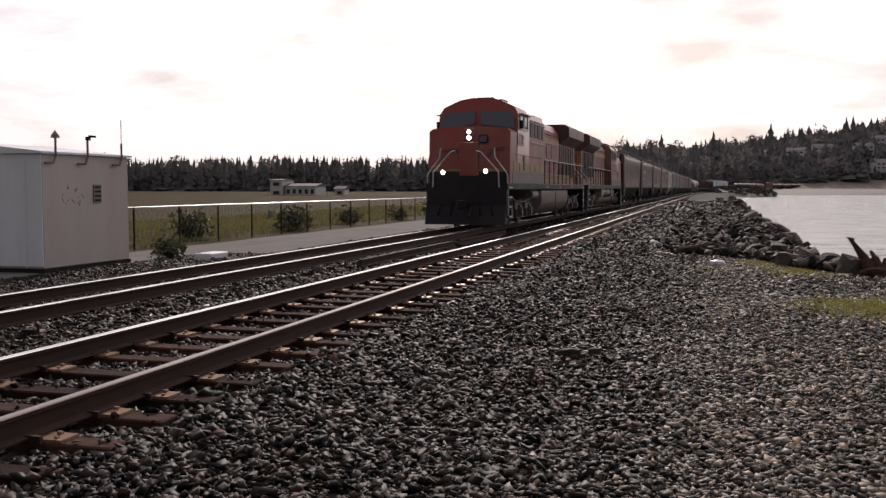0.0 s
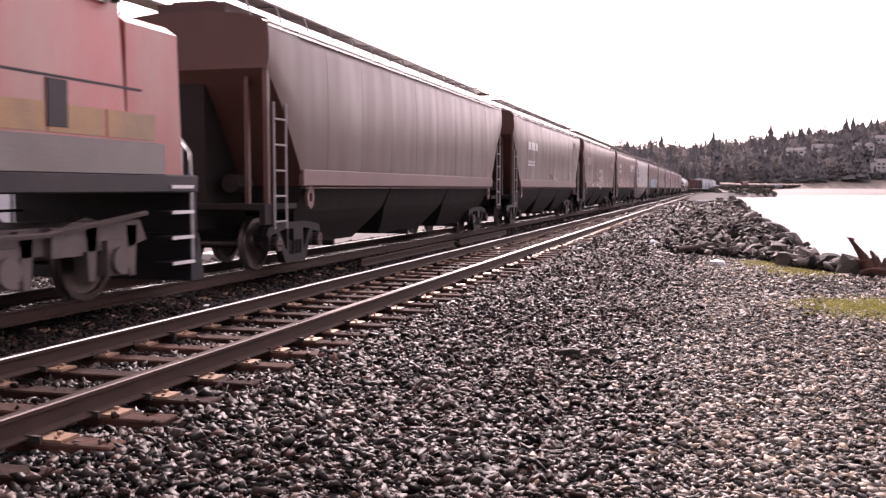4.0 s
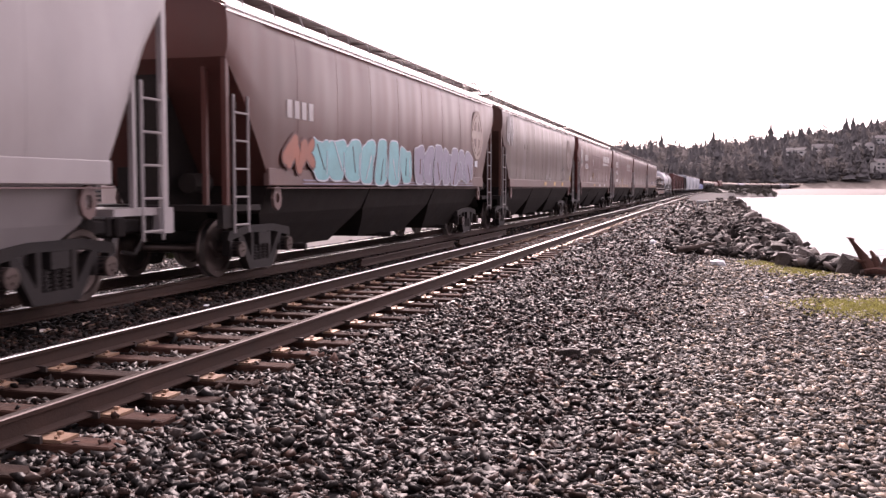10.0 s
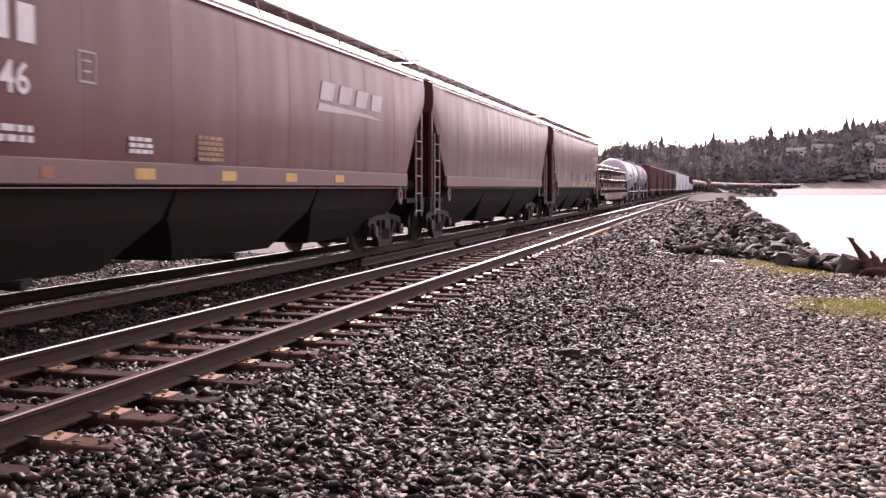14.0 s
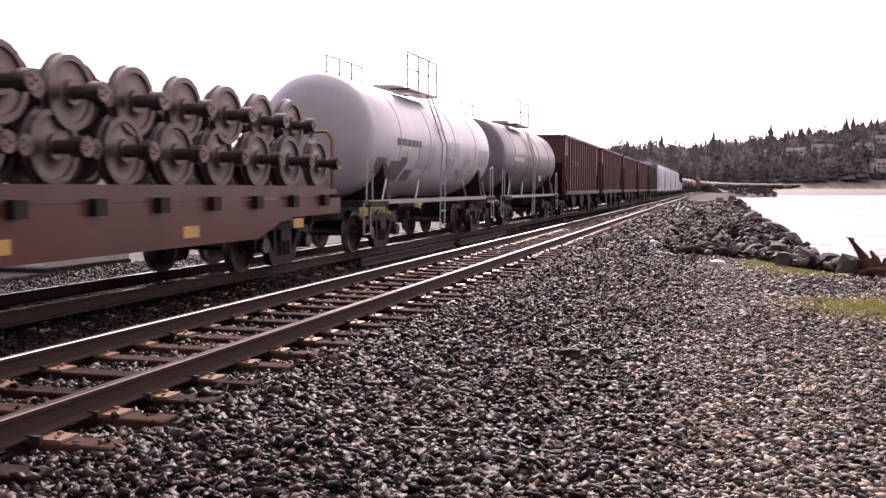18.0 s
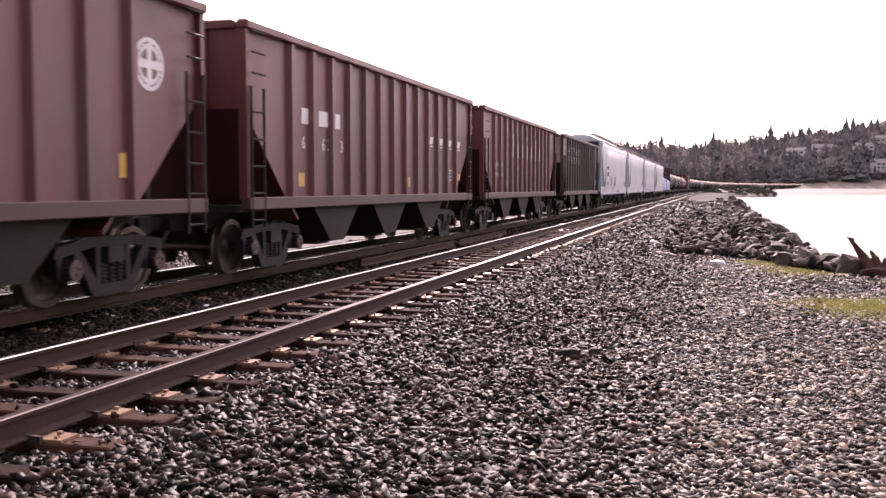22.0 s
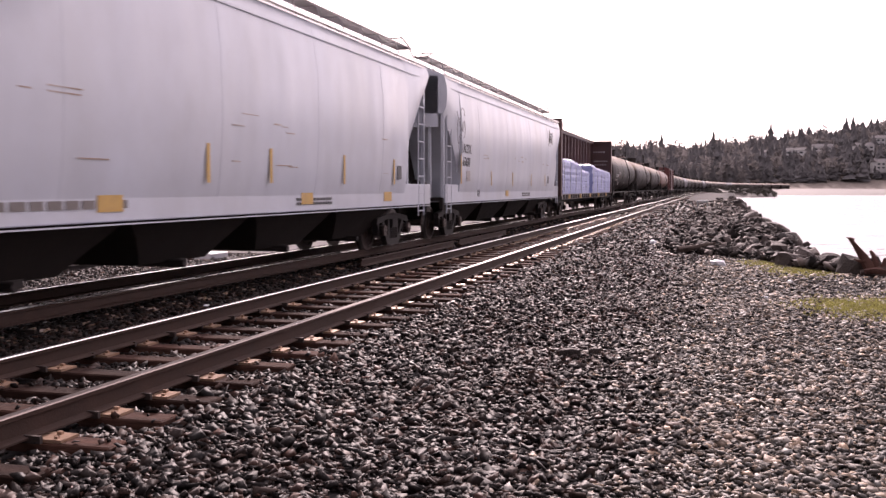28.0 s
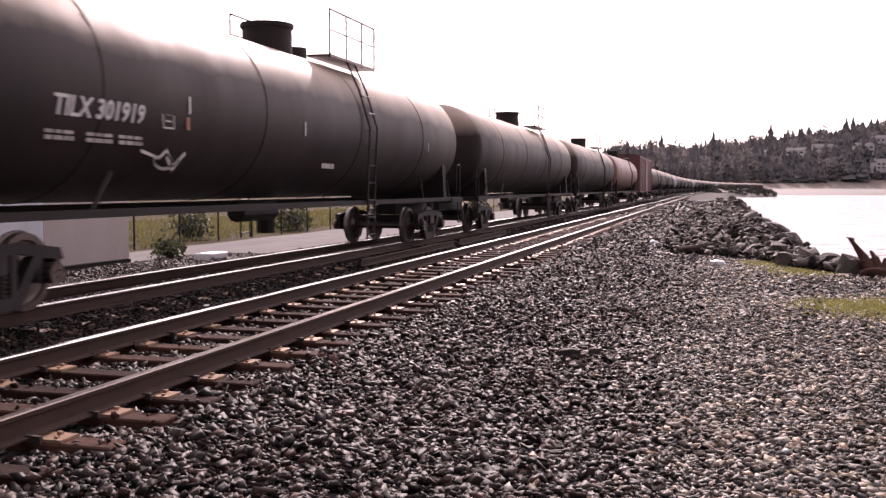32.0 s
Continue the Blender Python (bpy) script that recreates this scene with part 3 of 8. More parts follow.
def track(offset, label, count, first, seed, raise_ties, cant=0.0):
    tr = empty("track", label, "railway track", "railway tracks", "structure")
    for side in (-0.7525, 0.7525):
        v, f, mi = rail_mesh(offset + side, cant if side > 0 else 0.0)
        r_ = raw("rail", v, f, [M_RAILSIDE, M_RAILDULL if offset and side > 0 else M_RAILTOP], tr)
        r_.data.polygons.foreach_set("material_index", mi)
    rng = random.Random(seed)
    tm, pm, am = tie_mesh(), plate_mesh(), anchor_mesh()
    s = first
    for i in range(count):
        x, y, h = along(s, offset)
        t = share("tie", tm, tr, Matrix.Translation((x + rng.uniform(-0.06, 0.06), y, raise_ties - rng.uniform(0, 0.012)))
                  @ Matrix.Rotation(-h + rng.uniform(-0.02, 0.02), 4, "Z") @ Matrix.Diagonal((1, rng.uniform(0.9, 1.08), 1, 1)))
        if offset:
            TIE_ROWS.append(y)
        if i < 91:
            for side in (-0.7525, 0.7525):
                share("tie_plate", pm, t, pose(side, 0, 0))
                if 14 < i < 56:
                    share("rail_anchor", am, t, pose(side, -0.16, 0))
        s += TIE_STEP * rng.uniform(0.9, 1.1)
    return tr


track(NEAR_X - TRAIN_X, "railway track with polished rails on weathered timber ties", 246, -10.2, 3, 0.0)
track(0.0, "railway track half buried in dark ballast under the train", 166, -10.0, 5, -0.085, cant=0.045)


def loose_rail():
    bm = bmesh.new()
    for a, b, x in ((19.0, 26.5, -7.05), (27.0, 33.5, -7.02)):
        prism(bm, [(p[0] * 0.9 + x, p[1] * 0.9 - 0.06) for p in RAIL], a, b, "y")
    return tagged(part("spare_rail", bm, M_RAILSIDE), "rusty spare rail lying beside the track", "rail")


loose_rail()


# ---- ballast and gravel ----
def stone_variants(count, rng, sharp):
    """Crushed stone: eight-cornered splinters, each corner knocked about; gravel is flatter and blunter."""
    cube = np.array([(-1, -1, -1), (1, -1, -1), (1, 1, -1), (-1, 1, -1), (-1, -1, 1), (1, -1, 1), (1, 1, 1), (-1, 1, 1)], float) * 0.62
    quads = ((0, 3, 2, 1), (4, 5, 6, 7), (0, 1, 5, 4), (1, 2, 6, 5), (2, 3, 7, 6), (3, 0, 4, 7))
    tri = np.array([t for q in quads for t in ((q[0], q[1], q[2]), (q[0], q[2], q[3]))])
    out = []
    for _ in range(count):
        v = cube + rng.uniform(-0.42, 0.42, (8, 3)) * (1.0 if sharp else 0.8)
        v[4:, :2] *= rng.uniform(0.35, 0.95)
        out.append(v * np.array([rng.uniform(1.0, 1.6), rng.uniform(0.7, 1.15), rng.uniform(0.25, 0.6) if sharp else rng.uniform(0.28, 0.52)]))
    return out, tri


def scatter(name, label, places, sizes, material, seed, sharp=True):
    rng = np.random.default_rng(seed)
    shapes, tri = stone_variants(24, rng, sharp)
    n = len(places)
    allv = np.empty((n, 8, 3), np.float32)
    ang = rng.uniform(0, 6.283, n)
    tilt = 0.45 if sharp else 0.28
    tx, ty = rng.normal(0, tilt, n), rng.normal(0, tilt, n)
    pick = rng.integers(0, len(shapes), n)
    for k, sh in enumerate(shapes):
        idx = np.nonzero(pick == k)[0]
        v = sh[None] * sizes[idx, None, None]
        x, y, z = v[..., 0], v[..., 1], v[..., 2]
        c, s = np.cos(ang[idx])[:, None], np.sin(ang[idx])[:, None]
        x, y = x * c - y * s, x * s + y * c
        c, s = np.cos(tx[idx])[:, None], np.sin(tx[idx])[:, None]
        y, z = y * c - z * s, y * s + z * c
        c, s = np.cos(ty[idx])[:, None], np.sin(ty[idx])[:, None]
        x, z = x * c + z * s, z * c - x * s
        allv[idx] = np.stack([x, y, z], -1) + places[idx, None, :]
    faces = (tri[None] + (np.arange(n) * 8)[:, None, None]).reshape(-1, 3)
    me = bpy.data.meshes.new(name)
    me.vertices.add(n * 8)
    me.vertices.foreach_set("co", allv.reshape(-1))
    me.loops.add(len(faces) * 3)
    me.loops.foreach_set("vertex_index", faces.reshape(-1).astype(np.int32))
    me.polygons.add(len(faces))
    me.polygons.foreach_set("loop_start", np.arange(0, len(faces) * 3, 3, dtype=np.int32))
    me.update(calc_edges=True)
    me.materials.append(material)
    return tagged(new(name, me), label, "gravel", kind="stuff")


def stones():
    rng = np.random.default_rng(7)

    def band(y0, y1, xl, xr, per_m2):
        n = int((y1 - y0) * (xr - xl) * per_m2)
        return np.stack([rng.uniform(xl, xr, n), rng.uniform(y0, y1, n)], -1)
    fields = [(-6, 1, -3.8, 4, 60, 0.05), (1, 3.5, -4.2, 4, 300, 0.04), (3.5, 8, -7.0, 4, 860, 0.036), (8, 11, -9, 6, 640, 0.036), (11, 17, -14.0, 8, 420, 0.036), (17, 27, -15, 5, 210, 0.042), (27, 45, -12, 5, 80, 0.058), (45, 75, -8, 4, 26, 0.09), (75, 130, -8, 3, 7, 0.16)]
    ties = np.array(TIE_ROWS)
    sharp, pale = ([], []), ([], [])
    for y0, y1, xl, xr, dens, size in fields:
        pts = band(y0, y1, xl, xr, dens)
        for x, y in pts:
            if y > 3.5 and (x > 0.36 * y + 1.5 or x < -0.85 * y - 1.0):
                continue
            if -10.3 < x < -7.05 and rng.random() < 0.5:
                continue
            if x > shore(y) + 0.5:
                continue
            bank = smooth01(-1.7, 0.2, x + 0.5 * noise.noise(Vector((x * 0.6, y * 0.4, 9))))
            st = pale if rng.random() < bank else sharp
            r_ = size * (0.5 + 1.1 * rng.random() ** 2.0) * (0.85 if st is pale else 1.0)
            z = ground_z(x, y) + r_ * 0.2 + 0.02 * rng.random()
            if abs(x - NEAR_X) < 1.33 and abs(x - NEAR_X) > 0.66 and abs(x - NEAR_X) < 0.84:
                continue
            if abs(x - NEAR_X) < 1.7:                    # the ballast lies nearly level with the ties and hides their ends
                a = abs(x - NEAR_X)
                if a < 1.34 and np.abs(ties - y).min() < 0.15 and y < 60:
                    if rng.random() > (0.012 if a < 1.1 else 0.06):
                        continue
                    z = -0.185
                else:
                    z -= 0.006 * (1 - smooth01(1.25, 1.5, a))
            st[0].append((x, y, z))
            st[1].append(r_)
    scatter("ballast", "dark grey crushed stone ballast with pale glint-like flecks", np.array(sharp[0]), np.array(sharp[1]), M_BALLAST, 1)
    scatter("shore_gravel", "pale grey crushed gravel on the bank", np.array(pale[0]), np.array(pale[1]), M_GRAVEL, 2, False)


stones()


# ---- the bank: boulders, driftwood, grass ----
def boulder_mesh(seed):
    rng = random.Random(seed)
    bm = bmesh.new()
    bmesh.ops.create_icosphere(bm, subdivisions=2, radius=1.0)
    o = Vector((rng.uniform(0, 50), rng.uniform(0, 50), 0))
    sx, sy, sz = rng.uniform(0.8, 1.25), rng.uniform(0.75, 1.1), rng.uniform(0.65, 0.95)
    for v in bm.verts:
        k = 1 + 0.55 * noise.noise(v.co * 0.9 + o)
        c = v.co * k
        for ax in range(3):
            lim = rng.uniform(0.62, 0.75)
            c[ax] = max(-lim, min(lim, c[ax]))
        v.co = Vector((c.x * sx, c.y * sy, c.z * sz))
    return mesh_of("boulder", bm, M_ROCK)


def boulders():
    rng = random.Random(12)
    shapes = [boulder_mesh(i) for i in range(10)]
    for i in range(272):
        y = 22.5 + 120 * rng.random() ** 1.9
        e = shore(y)
        x = rng.uniform(e - 0.6 - 2.5 * smooth01(25, 30, y), e + 0.7)
        s = rng.uniform(0.12, 0.36) * (1 + y / 160) * (1.2 if x > e - 0.6 else 0.85)
        z = ground_z(x, y) + s * 0.15
        if x > e:
            z = max(z, ground_z(e, y) - (x - e) * 0.6)
        ob = new("boulder", shapes[rng.randrange(10)])
        ob.matrix_basis = Matrix.Translation((x, y, z)) @ Euler((rng.uniform(-0.5, 0.5), rng.uniform(-0.5, 0.5), rng.uniform(0, 6.3))).to_matrix().to_4x4() @ Matrix.Scale(s, 4)
        tagged(ob, "rough dark boulder in the riprap along the water", "boulder", "riprap boulders")
    for x, y, s in ((2.2, 25.3, 0.24), (2.62, 23.9, 0.20), (2.75, 25.2, 0.28), (2.5, 26.8, 0.30), (1.9, 27.2, 0.22), (2.3, 28.4, 0.32), (1.5, 28.0, 0.20), (2.4, 23.3, 0.13), (2.8, 23.2, 0.17), (3.0, 24.3, 0.26)):
        ob = new("boulder", shapes[rng.randrange(10)])
        ob.matrix_basis = Matrix.Translation((x, y, -0.42 + s * 0.25)) @ Euler((rng.uniform(-0.4, 0.4), rng.uniform(-0.4, 0.4), rng.uniform(0, 6.3))).to_matrix().to_4x4() @ Matrix.Scale(s, 4)
        tagged(ob, "large angular boulder at the edge of the bank", "boulder", "riprap boulders")
    for x, y, s in ((-1.49, 10.6, 0.15), (-1.25, 10.9, 0.09)):
        ob = new("boulder", shapes[1])
        ob.matrix_basis = Matrix.Translation((x, y, ground_z(x, y) + 0.03)) @ Matrix.Scale(s, 4)
        tagged(ob, "dark rock lying in the gravel", "boulder")


boulders()


def limb(bm, rng, p, d, ln, r, bend=0.03, seg=9, steps=9):
    """A gnarled tapering limb: one tube with knots and twists."""
    q, d = Vector(p), Vector(d).normalized()
    o, rings = rng.uniform(0, 60), []
    for k in range(steps + 1):
        f = k / steps
        side = d.orthogonal().normalized()
        up = d.cross(side)
        rr = r * (1 - 0.72 * f) * (1 + 0.22 * noise.noise(Vector((f * 6, o, 0))))
        ring = []
        for i in range(seg):
            a = 6.2832 * i / seg
            w = 1 + 0.38 * noise.noise(Vector((math.cos(a) * 1.6, math.sin(a) * 1.6, f * 2.5 + o)))
            ring.append(bm.verts.new(q + (side * math.cos(a) + up * math.sin(a)) * rr * w))
        rings.append(ring)
        q = q + d * ln / steps
        d = (d + Vector((rng.gauss(0, 1), rng.gauss(0, 1), rng.gauss(0, 1))) * bend * 3).normalized()
    for j in range(steps):
        for i in range(seg):
            bm.faces.new((rings[j][i], rings[j][(i + 1) % seg], rings[j + 1][(i + 1) % seg], rings[j + 1][i]))
    bm.faces.new(rings[0][::-1])
    bm.faces.new(rings[-1])


def driftwood():
    rng = random.Random(3)
    st = empty("driftwood_stump", "weathered driftwood root standing among the rocks", "driftwood")
    rr = random.Random(12)
    for nm, p, d, ln, r_, bend in (("tall_root", (3.30, 22.0, -0.44), (-0.50, 0.03, 0.86), 0.98, 0.13, 0.012),
                                   ("tip_root", (2.87, 22.01, 0.32), (-0.80, 0.0, 0.42), 0.16, 0.045, 0.02),
                                   ("side_root", (3.10, 21.95, -0.12), (-0.85, 0.0, 0.22), 0.24, 0.06, 0.03),
                                   ("side_root", (3.02, 21.97, 0.06), (-0.75, -0.1, 0.3), 0.15, 0.04, 0.03),
                                   ("short_root", (3.34, 22.0, -0.36), (-0.12, 0.1, 0.95), 0.50, 0.10, 0.03),
                                   ("short_root", (3.40, 21.95, -0.36), (0.35, 0.0, 0.8), 0.34, 0.10, 0.03),
                                   ("base_root", (3.52, 21.9, -0.36), (-0.95, -0.1, 0.16), 0.46, 0.15, 0.02)):
        bm = bmesh.new()
        limb(bm, rr, p, d, ln, r_, bend)
        part(nm, bm, M_ROOT, st, smooth=True)
    bm = bmesh.new()
    limb(bm, rng, (3.9, 21.9, -0.34), (-0.98, 0.05, 0.0), 0.9, 0.22, 0.012, 12)
    part("trunk", bm, M_WOODGREY, st, smooth=True)
    for i in range(9):
        bm = bmesh.new()
        y = 25.0 + rng.uniform(0, 12)
        x = rng.uniform(-0.9, 1.3)
        a = rng.uniform(-0.5, 0.5)
        limb(bm, rng, (x, y, ground_z(x, y) + rng.uniform(0.10, 0.25)), (math.cos(a), math.sin(a), rng.uniform(-0.08, 0.1)), rng.uniform(0.6, 1.8), rng.uniform(0.05, 0.10), 0.012)
        tagged(part("drift_log", bm, M_WOODGREY, smooth=True), "grey driftwood log lying across the rubble", "driftwood", "driftwood logs")
    # broken rock and sticks between the boulders
    rg = np.random.default_rng(41)
    pts, sz = [], []
    for _ in range(5200):
        y = 23.0 + 60 * rg.random() ** 1.7
        e = shore(y)
        x = rg.uniform(e - 0.7 - 2.7 * smooth01(26, 29, y), e + 0.8)
        s_ = (0.05 + 0.13 * rg.random() ** 2) * (1 + y / 130)
        z = ground_z(min(x, e + 0.4), y) - max(0.0, x - e - 0.4) * 0.6
        pts.append((x, y, z + s_ * 0.3 + 0.12 * rg.random()))
        sz.append(s_)
    scatter("riprap_rubble", "dark broken rock between the boulders of the bank", np.array(pts), np.array(sz), M_RUBBLE, 6)


driftwood()


def pale_debris():
    rng = random.Random(31)
    for x, y, s in ((0.13, 24.4, 0.19), (-7.86 + 0.9, 12.4, 0.06), (-1.9, 32.7, 0.16), (2.1, 25.6, 0.13), (-4.2, 20.0, 0.07), (1.5, 20.3, 0.06), (0.9, 17.5, 0.05)):
        bm = bmesh.new()
        bmesh.ops.create_icosphere(bm, subdivisions=1, radius=1.0)
        for v in bm.verts:
            v.co = Vector((v.co.x * 1.2, v.co.y * 0.8, v.co.z * 0.7)) * rng.uniform(0.7, 1.1)
        ob = part("pale_stone", bm, M_SHEDLIGHT, at=Matrix.Translation((x, y, ground_z(x, y) + s * 0.4)) @ Matrix.Rotation(rng.uniform(0, 6), 4, "Z") @ Matrix.Scale(s, 4))
        tagged(ob, "pale broken stone lying on the gravel", "stone", "pale stones")


pale_debris()


def tuft_field(name, label, spots, height, material, seed):
    rng = random.Random(seed)
    v, f = [], []
    for x, y, k in spots:
        z = ground_z(x, y)
        for _ in range(7):
            a, h = rng.uniform(0, 6.28), height * k * rng.uniform(0.5, 1.3)
            dx, dy = math.cos(a) * 0.014, math.sin(a) * 0.014
            lx, ly = rng.gauss(0, 0.35) * h, rng.gauss(0, 0.35) * h
            ox, oy = rng.gauss(0, 0.05), rng.gauss(0, 0.05)
            b = len(v)
            v += [(x + ox - dx, y + oy - dy, z), (x + ox + dx, y + oy + dy, z), (x + ox + lx, y + oy + ly, z + h)]
            f.append((b, b + 1, b + 2))
    return tagged(raw(name, v, f, material), label, "grass", kind="stuff")


def grasses():
    rng = random.Random(8)
    spots = []
    for cx, cy, rx, ry, n in ((2.3, 16.3, 0.9, 1.3, 1500), (1.95, 23.3, 0.7, 1.5, 900), (1.25, 25.2, 0.5, 0.9, 500), (3.6, 16.2, 1.2, 1.5, 2400)):
        for _ in range(n):
            spots.append((cx + rng.gauss(0, 0.5) * rx, cy + rng.gauss(0, 0.5) * ry, 0.8))
    tuft_field("shore_grass", "short yellow-green grass growing through the gravel", spots, 0.06, M_GRASS, 1)
    spots = []
    for _ in range(7000):
        y = rng.uniform(24, 110)
        spots.append((rng.uniform(-34, -19.8) - (y - 24) * 0.05, y, rng.uniform(0.6, 1.8)))
    tuft_field("verge_grass", "dry yellow-green grass along the fence", spots, 0.22, M_VERGE, 2)


grasses()


# ---- beyond the train: shed, fence, field ----
def shed():
    sh = empty("equipment_shed", "pale grey metal equipment shed on a gravel pad", "shed")
    x0, x1, y0, y1, zb, zt = -20.2, -15.25, 19.6, 23.1, -0.62, 2.24
    bm = bmesh.new()
    box(bm, (x0 + x1) / 2, (y0 + y1) / 2, (zb + 0.12 + zt) / 2, x1 - x0, y1 - y0, zt - zb - 0.12)
    bevel(bm, 0.02)
    part("wall", bm, M_SHEDTAN, sh)
    # end face coloured paler than the side to imitate sky light on it
    bm = bmesh.new()
    box(bm, (x0 + x1) / 2, y0 - 0.012, (zb + 0.16 + zt) / 2, x1 - x0 - 0.02, 0.024, zt - zb - 0.2)
    for i in range(6):
        box(bm, x0 + 0.4 + i * 0.82, y0 - 0.03, (zb + zt) / 2, 0.03, 0.02, zt - zb - 0.3)
    part("end_cladding", bm, M_SHEDLIGHT, sh, "ribbed end panel toned pale for sky light")
    bm = bmesh.new()
    prism(bm, [(x0 - 0.1, zt), (x1 + 0.08, zt), (x1 + 0.08, zt + 0.05), ((x0 + x1) / 2, zt + 0.32), (x0 - 0.1, zt + 0.05)], y0 - 0.1, y1 + 0.08, "y")
    part("roof", bm, M_SHEDLIGHT, sh)
    bm = bmesh.new()
    box(bm, (x0 + x1) / 2, (y0 + y1) / 2, zb + 0.06, x1 - x0 + 0.05, y1 - y0 + 0.05, 0.12)
    part("skid_base", bm, M_DARK, sh)
    bm = bmesh.new()
    box(bm, x1 + 0.015, 21.7, 1.28, 0.03, 0.32, 0.46)
    part("vent_louvre", bm, M_LOCOGREY, sh)
    bm = bmesh.new()
    rng = random.Random(5)
    for k in range(14):
        y, z = 20.35 + rng.uniform(0, 0.75), 1.0 + rng.uniform(0, 0.42)
        rod(bm, (x1 + 0.004, y, z), (x1 + 0.004, y + rng.uniform(-0.12, 0.12), z + rng.uniform(-0.12, 0.12)), 0.009, 4)
    part("graffiti_line", bm, M_LOCOGREY, sh, "small faded sprayed tag")
    for k in range(4):
        bm = bmesh.new()
        box(bm, x1 + 0.034, 21.7, 1.11 + k * 0.11, 0.012, 0.24, 0.05, Matrix.Rotation(0.5, 4, "Y"))
        part("vent_slat", bm, M_GLASSDARK, sh)
    for y, h in ((20.01, 0.42), (21.25, 0.42), (22.7, 0.36)):
        bm = bmesh.new()
        pipe(bm, [(x1 + 0.05, y - 0.35, zt - 0.22), (x1 + 0.08, y - 0.1, zt - 0.22), (x1 + 0.08, y, zt - 0.05), (x1 + 0.08, y, zt + h)], 0.03)
        part("vent_pipe", bm, M_LOCOGREY, sh)
        bm = bmesh.new()
    rod(bm, (x1 + 0.08, 20.01, zt + 0.38), (x1 + 0.08, 20.01, zt + 0.46), 0.11, 8, 0.09)
    rod(bm, (x1 + 0.08, 20.01, zt + 0.46), (x1 + 0.08, 20.01, zt + 0.57), 0.09, 8, 0.0)
    part("pipe_cowl", bm, M_LOCOGREY, sh)
    bm = bmesh.new()
    box(bm, x1 + 0.1, 21.25, zt + 0.42, 0.09, 0.10, 0.09)
    box(bm, x1 + 0.1, 21.42, zt + 0.48, 0.09, 0.2, 0.05)
    part("lamp_head", bm, M_DARK, sh)
    bm = bmesh.new()
    rod(bm, (x1 + 0.08, 22.7, zt + 0.36), (x1 + 0.08, 22.7, zt + 0.98), 0.010, 5)
    part("antenna", bm, M_DARK, sh)
    return sh


shed()


def fence():
    fe = empty("chain_link_fence", "galvanised chain-link fence with a top rail", "fence")
    bm = bmesh.new()
    rod(bm, (-20.0, 30.0, 0.72), (-19.4, 140.0, 0.72), 0.03, 6)
    part("top_rail", bm, M_GALV, fe)
    bm = bmesh.new()
    rod(bm, (0, 0, -0.9), (0, 0, 0.75), 0.035, 6)
    me = mesh_of("post", bm, M_DARK)
    for i in range(36):
        y = 30.6 + i * 3.05
        share("post", me, fe, pose(-20.0 + 0.6 * (y - 30) / 110, y, 0))
    bm = bmesh.new()
    step = 0.32
    for i in range(130):
        y = 30.2 + i * step
        x = -19.995 + 0.6 * (y - 30) / 110
        rod(bm, (x, y, -0.75), (x, y + step * 3.2, 0.72), 0.0022, 3)
        rod(bm, (x + 0.01, y + step * 3.2, -0.75), (x + 0.01, y, 0.72), 0.0022, 3)
    part("wire_mesh", bm, M_GALV, fe)
    return fe


fence()


def bush(x, y, h, seed, label):
    rng = random.Random(seed)
    b = empty("bush", label, "bush", "trackside bushes", at=pose(x, y, ground_z(x, y)))
    bm = bmesh.new()
    for _ in range(9):
        a = rng.uniform(0, 6.28)
        rod(bm, (0, 0, -0.05), (math.cos(a) * h * 0.35, math.sin(a) * h * 0.35, h * rng.uniform(0.5, 0.95)), 0.02, 5, 0.006)
    part("stems", bm, M_WOODGREY, b)
    v, f = [], []
    for _ in range(420):
        d = Vector((rng.gauss(0, 0.36), rng.gauss(0, 0.36), abs(rng.gauss(0.5, 0.26)))) * h
        q = len(v)
        s = 0.09 * h
        for _ in range(3):
            v.append(tuple(d + Vector((rng.gauss(0, s), rng.gauss(0, s), rng.gauss(0, s)))))
        f.append((q, q + 1, q + 2))
    raw("foliage", v, f, M_BUSH, b)


def bushes():
    bush(-15.0, 24.6, 0.62, 1, "small green bush growing in the gravel by the shed")
    rng = random.Random(21)
    for i in range(11):
        y = 38 + i * 8.5 + rng.uniform(-1, 1)
        bush(-20.6 - rng.uniform(0, 1.5), y, rng.uniform(0.6, 1.4), 30 + i, "scrubby brown-green bush behind the fence")


bushes()


def track_box():
    b = empty("track_equipment", "low pale concrete box and cables beside the track", "equipment box", at=pose(-13.6, 24.6, ground_z(-13.6, 24.6)))
    bm = bmesh.new()
    box(bm, 0, 0, 0.1, 0.5, 1.0, 0.2)
    bevel(bm, 0.02)
    part("cover", bm, M_SHEDLIGHT, b)
    bm = bmesh.new()
    pipe(bm, [(0.3, -0.5, 0.08), (0.7, -0.9, 0.05), (1.2, -0.8, 0.04)], 0.04)
    part("cable", bm, M_DARK, b)


track_box()


